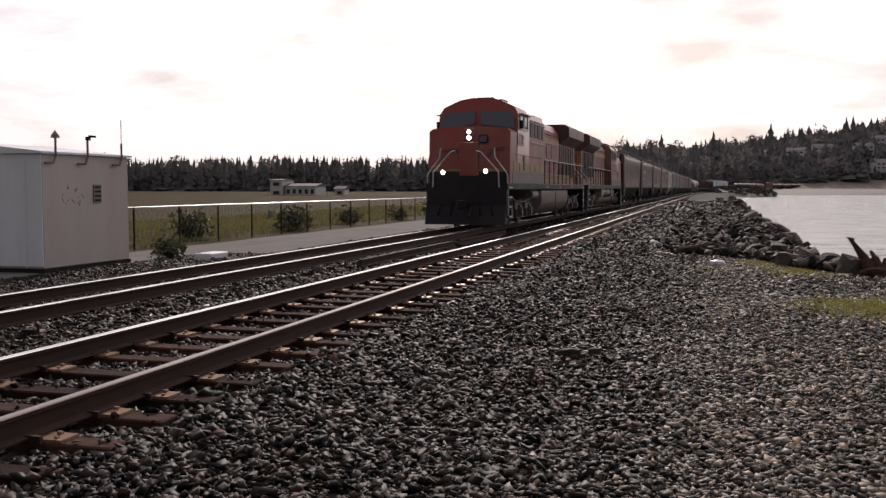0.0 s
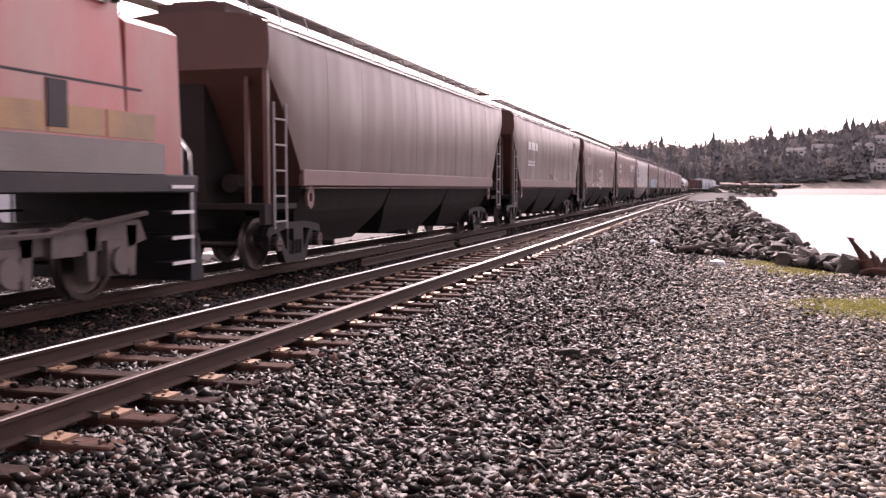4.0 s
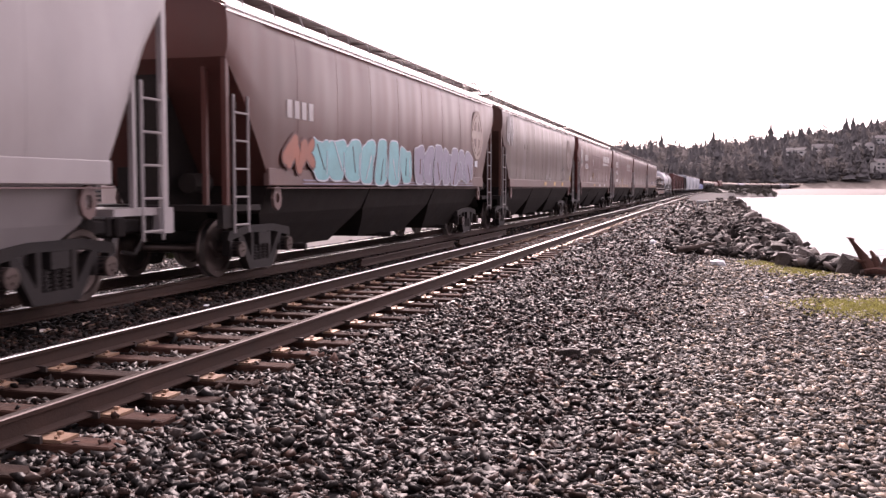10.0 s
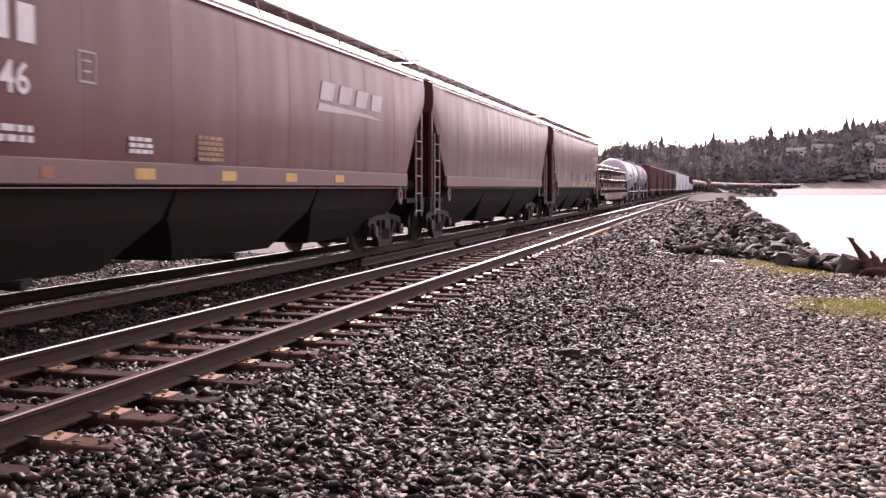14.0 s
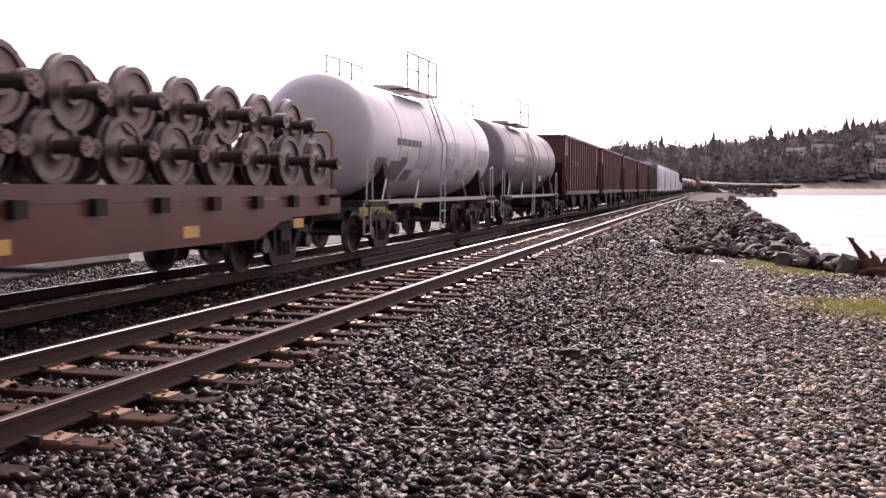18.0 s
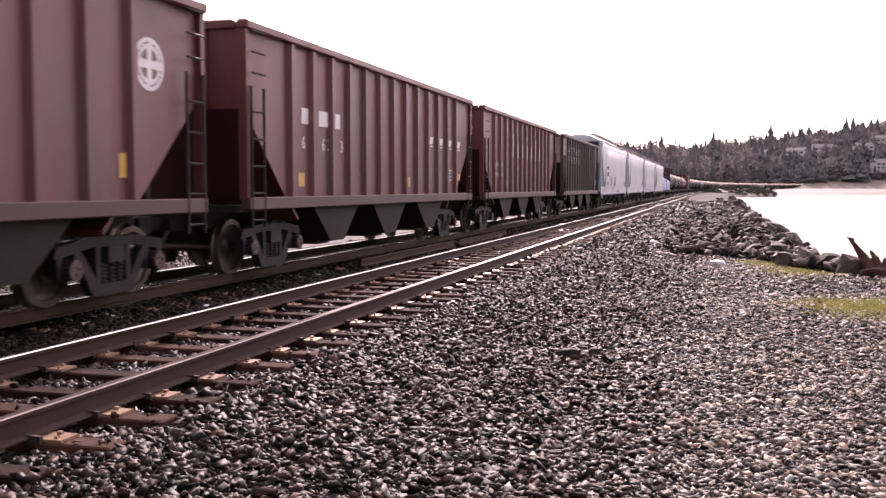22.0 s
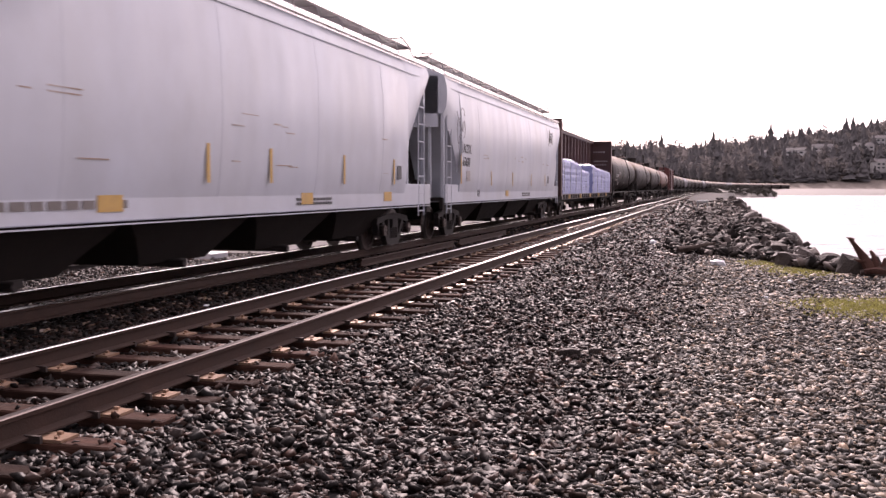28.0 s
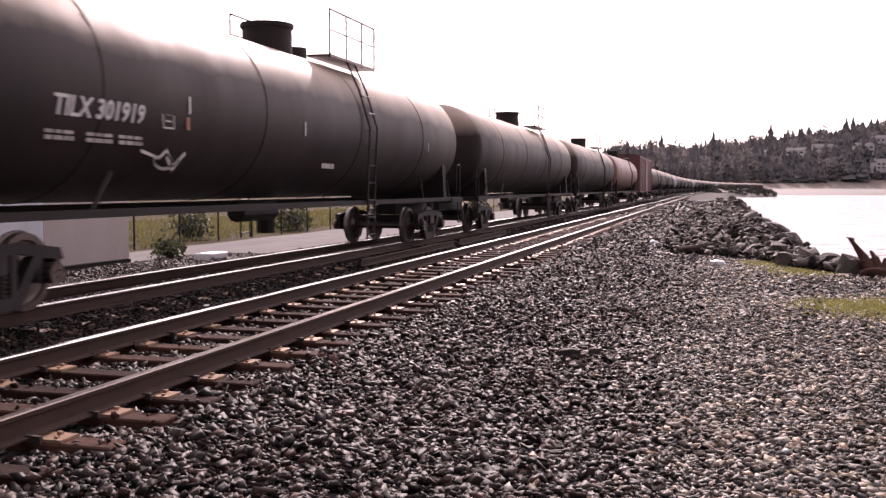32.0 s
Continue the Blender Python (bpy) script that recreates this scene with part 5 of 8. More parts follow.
        box(bm, 0, c, 0.34, 1.7, 0.5, 0.10)
        for s in (-1, 1):
            rod(bm, (s * 0.85, c - 0.2, 0.34), (s * 1.1, c - 0.2, 0.34), 0.06, 8)
        part("outlet_gate", bm, M_TRUCK, car)
    bm = bmesh.new()
    box(bm, 0, 0, 0.95, 0.5, L - 1.2, 0.42)
    part("centre_sill", bm, M_DARK, car)
    # ends: platform, posts, ladders, slope braces
    for s in (-1, 1):
        bm = bmesh.new()
        box(bm, 0, s * (hl - 1.25), 1.12, W - 0.1, 1.3, 0.09)
        for k in (-1, 1):
            box(bm, k * (hw - 0.07), s * (hl - 0.78), 1.0, 0.10, 0.34, 0.34)
        part("end_platform", bm, M_DARK if belly is M_DARK else paint, car)
        for k in (-1, 1):
            bm = bmesh.new()
            box(bm, k * (hw - 0.06), s * (yt - 0.06), (1.15 + top) / 2, 0.08, 0.10, top - 1.15)
            part("corner_post", bm, paint, car)
            bm = bmesh.new()
            box(bm, k * (hw - 0.45), s * (yt - 0.16), (1.15 + notch_z) / 2, 0.07, 0.08, notch_z - 1.1)
            part("end_post", bm, paint, car)
        bm = bmesh.new()
        prism(bm, [(s * (yt - 0.2), 1.15), (s * (yt - 0.2), notch_z + 0.05), (s * (yb - 0.4), 1.15)], -0.25, 0.25, "x")
        part("slope_brace", bm, M_DARK, car)
        for k in (-1, 1):
            bm = bmesh.new()
            ladder_bm(bm, k * (hw + 0.01), s * (yt - 0.42), 0.75, top - 0.35 - (0.9 if rail_side else 0.6), 0.46, 0.42)
            part("ladder", bm, M_HOPGREY if rail_side else paint, car)
    bm = bmesh.new()
    rod(bm, (0.55, -hl + 1.2, 1.5), (0.55, -hl + 1.75, 1.5), 0.16, 10)
    part("brake_cylinder", bm, M_DARK, car)
    bm = bmesh.new()
    box(bm, -0.4, -hl + 1.5, 1.55, 0.5, 0.7, 0.4)
    part("brake_reservoir", bm, M_DARK, car)
    # roof: hatches and running board with its supports
    bm = bmesh.new()
    box(bm, 0, 0, top + 0.30, 1.24, 2 * yt - 0.5, 0.22)
    part("hatch_trough", bm, paint, car)
    nh = 10
    bm = bmesh.new()
    box(bm, 0, 0, top + 0.43, 0.78, 1.15, 0.05)
    me = mesh_of("hatch_cover", bm, paint)
    for i in range(nh):
        share("hatch_cover", me, car, pose(0, -yt + 0.9 + (2 * yt - 1.8) * i / (nh - 1), 0))
    for s in (-1, 1):
        bm = bmesh.new()
        box(bm, s * 0.90, 0, top + 0.48, 0.40, 2 * yt + 0.3, 0.03)
        bs = bmesh.new()
        pipe(bs, [(s * 1.22, 0, top + 0.12), (s * 1.10, 0, top + 0.46), (s * 0.72, 0, top + 0.46)], 0.016, 5)
        sup = mesh_of("board_support", bs, M_HOPGREY)
        m = int(2 * yt / 1.15)
        for i in range(m + 1):
            share("board_support", sup, car, pose(0, -yt + 2 * yt * i / m, 0))
        for e in (-1, 1):
            pipe(bm, [(s * 0.7, e * (yt + 0.12), top + 0.5), (s * 0.7, e * (yt - 0.5), top + 0.66), (s * 1.06, e * (yt - 0.5), top + 0.66), (s * 1.06, e * (yt + 0.12), top + 0.5)], 0.018)
        part("running_board", bm, M_DRAB, car)
    bogies(car, hl - 2.55)
    couplers(car, hl)
    return car


# -- open-top hopper --
def open_hopper(L, paint, label, top=3.92, z0=1.24, W=3.05, ribs=13):
    car = empty("open_hopper", label, "open hopper", "open hoppers in the train")
    hl, hw = L / 2, W / 2
    ye = hl - 0.75
    for s in (-1, 1):
        bm = bmesh.new()
        prism(bm, [(-ye, top), (ye, top), (ye, z0 + 1.45), (ye - 1.55, z0), (-ye + 1.55, z0), (-ye, z0 + 1.45)], s * (hw - 0.12) - 0.03, s * (hw - 0.12) + 0.03, "x")
        part("side_sheet", bm, paint, car)
        for i in range(ribs):
            y = -ye + 1.7 + (2 * ye - 3.4) * i / (ribs - 1)
            bm = bmesh.new()
            prism(bm, [(s * (hw - 0.10), y - 0.11), (s * (hw + 0.0), y - 0.06), (s * (hw + 0.0), y + 0.06), (s * (hw - 0.10), y + 0.11)], z0 + 0.02, top - 0.08, "z")
            part("side_stake", bm, paint, car)
        bm = bmesh.new()
        box(bm, s * (hw - 0.06), 0, top, 0.20, 2 * ye + 0.1, 0.14)
        bevel(bm, 0.02)
        part("top_chord", bm, paint, car)
        bm = bmesh.new()
        box(bm, s * (hw - 0.05), 0, z0 - 0.06, 0.16, 2 * ye, 0.20)
        bevel(bm, 0.015)
        part("side_sill", bm, M_BULK, car)
        for e in (-1, 1):
            bm = bmesh.new()
            box(bm, s * (hw - 0.08), e * (ye - 0.03), (z0 + top) / 2, 0.14, 0.10, top - z0)
            part("corner_post", bm, paint, car)
        for e in (-1, 1):
            bm = bmesh.new()
            ladder_bm(bm, s * (hw + 0.02), e * (ye - 0.30), 0.8, z0 + 1.75, 0.44, 0.42)
            part("ladder", bm, M_TRUCK, car)
            for k in range(3):
                bm = bmesh.new()
                rod(bm, (s * (hw + 0.04), e * (ye - 0.52), z0 + 1.95 + k * 0.32), (s * (hw + 0.04), e * (ye - 0.08), z0 + 1.95 + k * 0.32), 0.018, 5)
                part("grab_iron", bm, M_TRUCK, car)
    for e in (-1, 1):
        bm = bmesh.new()
        box(bm, 0, e * (ye - 0.04), (z0 + 1.4 + top) / 2, W - 0.3, 0.06, top - z0 - 1.4)
        part("end_sheet", bm, paint, car)
        for k in (-0.8, 0, 0.8):
            bm = bmesh.new()
            box(bm, k, e * ye, (z0 + 1.4 + top) / 2 - 0.04, 0.12, 0.08, top - z0 - 1.48)
            part("end_rib", bm, paint, car)
        bm = bmesh.new()
        box(bm, 0, e * (ye - 0.02), top, W - 0.4, 0.16, 0.14)
        bevel(bm, 0.02)
        part("end_cap", bm, paint, car)
        bm = bmesh.new()
        prism(bm, [(e * (ye - 0.06), z0 + 1.45), (e * (ye - 0.06), z0 + 1.38), (e * (ye - 2.2), 0.85), (e * (ye - 2.2), 0.92)], -hw + 0.16, hw - 0.16, "x")
        part("slope_sheet", bm, paint, car)
        bm = bmesh.new()
        box(bm, 0, e * (hl - 1.1), 1.1, W - 0.2, 0.9, 0.10)
        for k in (-0.6, 0.6):
            box(bm, k, e * (ye - 0.1), 1.9, 0.12, 0.12, 1.6)
        part("end_platform", bm, M_DARK, car)
    # load line and hopper bays
    bm = bmesh.new()
    box(bm, 0, 0, z0 + 0.9, W - 0.32, 2 * ye - 1.6, 0.2)
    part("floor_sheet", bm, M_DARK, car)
    for b in (-1, 0, 1):
        c = b * (ye - 2.0) * 0.62
        bm = bmesh.new()
        prism(bm, [(c - 1.35, z0), (c + 1.35, z0), (c + 0.35, 0.42), (c - 0.35, 0.42)], -hw + 0.12, hw - 0.12, "x")
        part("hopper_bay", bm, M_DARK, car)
        bm = bmesh.new()
        box(bm, 0, c, 0.40, 2.2, 0.6, 0.10)
        part("outlet_gate", bm, M_TRUCK, car)
    bm = bmesh.new()
    box(bm, 0, 0, 0.95, 0.5, L - 1.2, 0.42)
    part("centre_sill", bm, M_DARK, car)
    bogies(car, hl - 2.4)
    couplers(car, hl)
    return car


# -- tank car --
def tank_car(L, paint, label, r=1.47, zc=2.66, gap=0.95, dome_y=0.0, deck_y=0.2, dome_h=0.42, ladder_y=None):
    car = empty("tank_car", label, "tank car", "tank cars in the train")
    hl = L / 2
    ye = hl - gap
    ladder_y = deck_y if ladder_y is None else ladder_y
    bm = bmesh.new()
    prof = [(-ye, 0.02), (-ye + 0.02, r * 0.45), (-ye + 0.10, r * 0.78), (-ye + 0.25, r * 0.95), (-ye + 0.42, r)]
    prof = prof + [(-ye + 0.42 + (2 * ye - 0.84) * i / 6, r) for i in range(1, 6)] + [(-a, b) for a, b in prof[::-1]]
    seg = 40
    rings = [[bm.verts.new((q * math.cos(6.2832 * k / seg), y, zc + q * math.sin(6.2832 * k / seg))) for k in range(seg)] for y, q in prof]
    for j in range(len(rings) - 1):
        for k in range(seg):
            bm.faces.new((rings[j][k], rings[j][(k + 1) % seg], rings[j + 1][(k + 1) % seg], rings[j + 1][k]))
    bm.faces.new(rings[0])
    bm.faces.new(rings[-1][::-1])
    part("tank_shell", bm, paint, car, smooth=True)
    bm = bmesh.new()
    for k in range(seg):
        a, b = 6.2832 * k / seg, 6.2832 * (k + 1) / seg
        rod(bm, (r * math.cos(a), 0, zc + r * math.sin(a)), (r * math.cos(b), 0, zc + r * math.sin(b)), 0.011, 4)
    me = mesh_of("weld_band", bm, paint)
    for i in range(4):
        share("weld_band", me, car, pose(0, -ye + 0.45 + (2 * ye - 0.9) * (0.16 + 0.225 * i), 0))
    # top fittings
    bm = bmesh.new()
    rod(bm, (0, dome_y, zc + r - 0.1), (0, dome_y, zc + r + dome_h), 0.48, 16)
    rod(bm, (0, dome_y, zc + r + dome_h), (0, dome_y, zc + r + dome_h + 0.08), 0.52, 16)
    part("dome", bm, M_DARK if paint is not M_TANKWHITE else paint, car, smooth=True)
    bm = bmesh.new()
    rod(bm, (0, dome_y + 1.3, zc + r - 0.1), (0, dome_y + 1.3, zc + r + 0.22), 0.25, 12)
    part("manway", bm, M_TRUCK, car, smooth=True)
    for s in (-1, 1):
        bm = bmesh.new()
        box(bm, s * 0.85, deck_y, zc + r - 0.05, 0.5, 2.6, 0.05)
        part("platform", bm, M_DRAB, car)
        bm = bmesh.new()
        for y in (-1.3, -0.4, 0.5, 1.3):
            rod(bm, (s * 1.08, deck_y + y, zc + r - 0.1), (s * 1.08, deck_y + y, zc + r + 0.85), 0.02, 5)
        rod(bm, (s * 1.08, deck_y - 1.3, zc + r + 0.85), (s * 1.08, deck_y + 1.3, zc + r + 0.85), 0.018, 5)
        rod(bm, (s * 1.08, deck_y - 1.3, zc + r + 0.45), (s * 1.08, deck_y + 1.3, zc + r + 0.45), 0.014, 5)
        part("railing", bm, M_TRUCK, car)
    for s in (-1, 1):
        bm = bmesh.new()
        pts = [(s * (r + 0.05), zc - 0.9), (s * (r + 0.10), zc), (s * (r * 0.9), zc + r * 0.55), (s * 1.02, zc + r - 0.05)]
        for dy in (-0.22, 0.22):
            pipe(bm, [(s * (r + 0.02), dy + ladder_y, 0.35)] + [(a, dy + ladder_y, b) for a, b in pts], 0.022)
        for i in range(9):
            z = 0.45 + i * 0.36
            x = r + 0.05 if z < zc else math.sqrt(max(r * r - (z - zc) ** 2, 0.2)) + 0.08
            rod(bm, (s * x, ladder_y - 0.22, z), (s * x, ladder_y + 0.22, z), 0.017, 5)
        part("ladder", bm, M_TRUCK if paint is M_TANKBLACK else M_GALV, car)
        bm = bmesh.new()
        box(bm, s * 1.36, 0, 1.12, 0.12, 2 * (hl - 0.75), 0.10)
        part("side_rail", bm, M_DARK if paint is not M_TANKWHITE else M_HOPGREY, car)
        for y in (-ye + 0.9, ye - 0.9, -ye + 3.4, ye - 3.4):
            bm = bmesh.new()
            rod(bm, (s * 1.34, y, 1.15), (s * (r * 0.96), y + (0.35 if y < 0 else -0.35), 1.62), 0.028, 5)
            part("stay_rod", bm, M_TRUCK if paint is M_TANKBLACK else M_GALV, car)
        for e in (-1, 1):
            bm = bmesh.new()
            pipe(bm, [(s * 1.36, e * (hl - 1.15), 1.15), (s * 1.36, e * (hl - 1.15), 2.05), (s * 1.36, e * (hl - 0.8), 2.1), (s * 1.36, e * (hl - 0.78), 1.15)], 0.02)
            part("corner_handrail", bm, M_TRUCK if paint is M_TANKBLACK else M_GALV, car)
            bm = bmesh.new()
            pipe(bm, [(s * 1.36, e * (hl - 1.0), 1.1), (s * 1.36, e * (hl - 1.0), 0.45), (s * 1.36, e * (hl - 0.6), 0.45), (s * 1.36, e * (hl - 0.6), 1.1)], 0.02)
            part("sill_step", bm, M_TRUCK if paint is M_TANKBLACK else M_GALV, car)
    for e in (-1, 1):
        bm = bmesh.new()
        box(bm, 0, e * (hl - 1.35), 1.08, 2.9, 1.2, 0.12)
        box(bm, 0, e * (hl - 1.9), 0.92, 0.5, 2.8, 0.40)
        part("stub_sill", bm, M_DARK, car)
        bm = bmesh.new()
        prism(bm, [(-1.35, 1.1), (1.35, 1.1), (r * 0.9, zc - 0.45), (r * 0.55, zc - r * 0.80), (0, zc - r), (-r * 0.55, zc - r * 0.80), (-r * 0.9, zc - 0.45)], e * (hl - 2.3) - 0.14, e * (hl - 2.3) + 0.14, "y")
        part("saddle", bm, M_DARK, car)
    bm = bmesh.new()
    rod(bm, (0.3, -1.2, 1.0), (0.3, 0.2, 1.0), 0.18, 10)
    part("brake_reservoir", bm, M_DARK, car)
    bm = bmesh.new()
    rod(bm, (0, 0.6, 0.55), (0, 0.6, 1.2), 0.18, 10)
    part("bottom_outlet", bm, M_DARK, car)
    bogies(car, hl - (3.0 if L > 20 else 2.35))
    couplers(car, hl)
    return car


def patch_on_tank(car, y, z, w, h, r, zc, material, name="repainted_patch"):
    """A thin panel of newer paint that follows the curve of the shell."""
    n = 6
    v = []
    for q in (0.001, 0.005):
        for i in range(n + 1):
            k = z + h * i / n
            x = math.sqrt(max((r + q) ** 2 - (k - zc) ** 2, 0.01))
            v += [(x, y, k), (x, y + w, k)]
    m = 2 * (n + 1)
    f = [(m + 2 * i, m + 2 * i + 1, m + 2 * i + 3, m + 2 * i + 2) for i in range(n)]
    f += [(2 * i, 2 * i + 2, m + 2 * i + 2, m + 2 * i) for i in range(n)] + [(2 * i + 1, m + 2 * i + 1, m + 2 * i + 3, 2 * i + 3) for i in range(n)]
    f += [(0, m, m + 1, 1), (2 * n, 2 * n + 1, m + 2 * n + 1, m + 2 * n)]
    return raw(name, v, f, material, car, smooth=False)


def wheel_flat(L):
    car = empty("flat_car", "brown flat car with low sides carrying wheelsets", "flat car")
    hl = L / 2
    for s in (-1, 1):
        bm = bmesh.new()
        prism(bm, [(-hl + 0.7, 1.24), (hl - 0.7, 1.24), (hl - 0.7, 0.95), (hl - 3.2, 0.92), (hl - 4.2, 0.62), (-hl + 4.2, 0.62), (-hl + 3.2, 0.92), (-hl + 0.7, 0.95)], s * 1.42 - 0.05, s * 1.42 + 0.05, "x")
        part("side_sill", bm, M_OXIDE, car)
        for i in range(14):
            bm = bmesh.new()
            box(bm, s * 1.52, -hl + 1.6 + i * (L - 3.2) / 13, 1.20, 0.10, 0.22, 0.20)
            part("stake_pocket", bm, M_DARK, car)
        bm = bmesh.new()
        box(bm, s * 1.38, 0, 1.355, 0.12, L - 2.4, 0.22)
        part("chock_rail", bm, M_DRAB, car)
    bm = bmesh.new()
    box(bm, 0, 0, 1.36, 2.8, L - 1.4, 0.10)
    part("deck", bm, M_DRAB, car)
    bm = bmesh.new()
    box(bm, 0, 0, 0.9, 0.6, L - 1.2, 0.5)
    part("centre_sill", bm, M_DARK, car)
    for e in (-1, 1):
        for s in (-1, 1):
            bm = bmesh.new()
            pipe(bm, [(s * 1.35, e * (hl - 0.8), 1.4), (s * 1.35, e * (hl - 0.8), 2.35), (s * 1.25, e * (hl - 0.8), 2.5), (s * 0.95, e * (hl - 0.8), 2.5), (s * 0.85, e * (hl - 0.8), 2.35), (s * 0.85, e * (hl - 0.8), 1.4)], 0.035)
            part("end_hoop", bm, M_LOCOYEL, car, "yellow end hoop")
    slab = bmesh.new()
    box(slab, 0, 0, 1.0, 2.6, 0.5, 0.5)
    part("cross_beam", slab, M_DARK, car)
    bogies(car, hl - 2.6)
    couplers(car, hl)
    return car


def centerbeam(L):
    car = empty("centerbeam_flat_car", "rusty centre-beam flat car loaded with blue wrapped lumber", "flat car")
    hl = L / 2
    for s in (-1, 1):
        bm = bmesh.new()
        box(bm, s * 1.40, 0, 1.0, 0.14, L - 1.6, 0.26)
        part("side_sill", bm, M_LOCOGREY, car)
        for i in range(26):
            bm = bmesh.new()
            box(bm, s * 1.49, -hl + 1.4 + i * (L - 2.8) / 25, 1.0, 0.06, 0.34, 0.20)
            part("winch", bm, M_YELLOW if i % 5 == 2 else M_DARK, car)
    bm = bmesh.new()
    box(bm, 0, 0, 1.06, 2.7, L - 1.6, 0.10)
    part("deck", bm, M_DARK, car)
    bm = bmesh.new()
    box(bm, 0, 0, 0.85, 0.6, L - 1.2, 0.42)
    part("centre_sill", bm, M_DARK, car)
    for e in (-1, 1):
        bm = bmesh.new()
        d = 0.62 if e < 0 else 0.25
        box(bm, 0, e * (hl - d), 2.80, 2.75, 0.12, 3.50)
        part("bulkhead", bm, M_BULK, car)
        rng = random.Random(17)
        for z, x0, n in ((4.15, -0.9, 3), (3.95, 0.25, 5), (3.75, -0.7, 4), (3.3, 0.3, 6), (3.05, 0.35, 5)):
            bm = bmesh.new()
            for k in range(n):
                box(bm, x0 + k * 0.17, e * (hl - d) - e * 0.064, z, rng.uniform(0.08, 0.14), 0.008, rng.uniform(0.05, 0.10))
            part("marking", bm, M_WORN, car)
        for k in (-1.40, 0, 1.40):
            bm = bmesh.new()
            box(bm, k, e * (hl - d - 0.04), 2.80, 0.14, 0.42, 3.50)
            part("bulkhead_post", bm, M_BULK, car)
        bm = bmesh.new()
        box(bm, 0, e * (hl - d - 0.04), 4.62, 2.9, 0.42, 0.14)
        part("bulkhead_cap", bm, M_BULK, car)
        bm = bmesh.new()
        prism(bm, [(e * (hl - 0.7), 4.6), (e * (hl - 0.7), 1.2), (e * (hl - 1.0), 1.2), (e * (hl - 1.5), 3.5), (e * (hl - 1.5), 4.6)], -0.06, 0.06, "x")
        part("end_web", bm, M_BULK, car)
    for k in (-0.16, 0.16):
        bm = bmesh.new()
        box(bm, k, 0, 4.60, 0.14, L - 1.4, 0.18)
        part("top_chord", bm, M_BULK, car)
    n = 15
    for i in range(n):
        y = -hl + 2.4 + (L - 4.8) * i / (n - 1)
        bm = bmesh.new()
        box(bm, 0, y, 2.85, 0.30, 0.15, 3.4)
        part("centre_post", bm, M_BULK, car)
        if i < n - 1 and i % 3 != 2:
            bm = bmesh.new()
            rod(bm, (0, y if i % 2 else y + (L - 4.8) / (n - 1), 4.5), (0, y + (L - 4.8) / (n - 1) if i % 2 else y, 1.6), 0.045, 6)
            part("diagonal_brace", bm, M_BULK, car)
    bogies(car, hl - 2.6)
    couplers(car, hl)
    return car


def lumber_pack(y0, y1, heights, seed):
    """A tier of lumber bundles under blue sheeting: layer lines, creases, strap pulls and a crumpled top."""
    pk = empty("lumber_load", "lumber stacked under wrinkled blue plastic sheeting", "lumber", "wrapped lumber loads")
    ny = int((y1 - y0) / 0.05)

    def height(y):
        f = (y - y0) / (y1 - y0)
        for (fa, ha), (fb, hb) in zip(heights, heights[1:]):
            if f <= fb:
                return ha + (hb - ha) * smooth01(fa, fb, f)
        return heights[-1][1]
    for s in (-1, 1):
        bm = bmesh.new()
        rows = []
        nz = 34
        for j in range(ny + 1):
            y = y0 + (y1 - y0) * j / ny
            h = height(y) + 0.05 * noise.noise(Vector((0, y * 1.1, seed)))
            strap = min(abs((y - y0 - 0.5) % 2.1), 2.1 - abs((y - y0 - 0.5) % 2.1))
            row = []
            for i in range(nz + 6):
                if i <= nz:
                    f = i / nz
                    x, z = 1.44, h * f
                    line = abs(((z * 3.1) % 1.0) - 0.5) * 2            # 1 at the joints between layers
                    x -= 0.022 * max(0.0, line - 0.80) / 0.20
                    r1 = 1 - abs(noise.noise(Vector((s * 3, y * 1.9 + z * 1.4, z * 3.6 + seed)))) * 2
                    r2 = 1 - abs(noise.noise(Vector((s * 7, y * 4.4 - z * 3.2, z * 2.7 + seed * 2)))) * 2
                    x += 0.032 * max(r1, 0) ** 6 + 0.026 * max(r2, 0) ** 6 + 0.004 * noise.noise(Vector((y * 9, z * 11, seed + s))) - 0.020 * math.exp(-(strap / 0.09) ** 2)
                    x -= 0.10 * max(0, f - 0.93) / 0.07
                else:
                    g = (i - nz) / 5
                    x = 1.34 - 1.10 * g
                    z = h + 0.05 * math.sin(g * 3.1) + 0.09 * noise.noise(Vector((x * 3 * s, y * 3.2, seed)))
                row.append(bm.verts.new((s * x, y, max(z, 0.01))))
            rows.append(row)
        for j in range(ny):
            for i in range(len(rows[0]) - 1):
                bm.faces.new((rows[j][i], rows[j][i + 1], rows[j + 1][i + 1], rows[j + 1][i]))
        for row in (rows[0], rows[-1]):
            b0 = bm.verts.new((s * 0.24, row[0].co.y, 0.01))
            bm.faces.new(row + [b0])
        part("sheeting", bm, M_WRAP, pk, smooth=True)
        y = y0 + 0.5
        while y < y1:
            h = height(y)
            bm = bmesh.new()
            pipe(bm, [(s * 1.455, y, 0.0), (s * 1.455, y, h * 0.5), (s * 1.44, y, h * 0.95), (s * 1.30, y, h + 0.05), (s * 0.24, y, h + 0.04)], 0.014, 4)
            part("strap", bm, M_HOPWHITE, pk)
            y += 2.1
    return pk


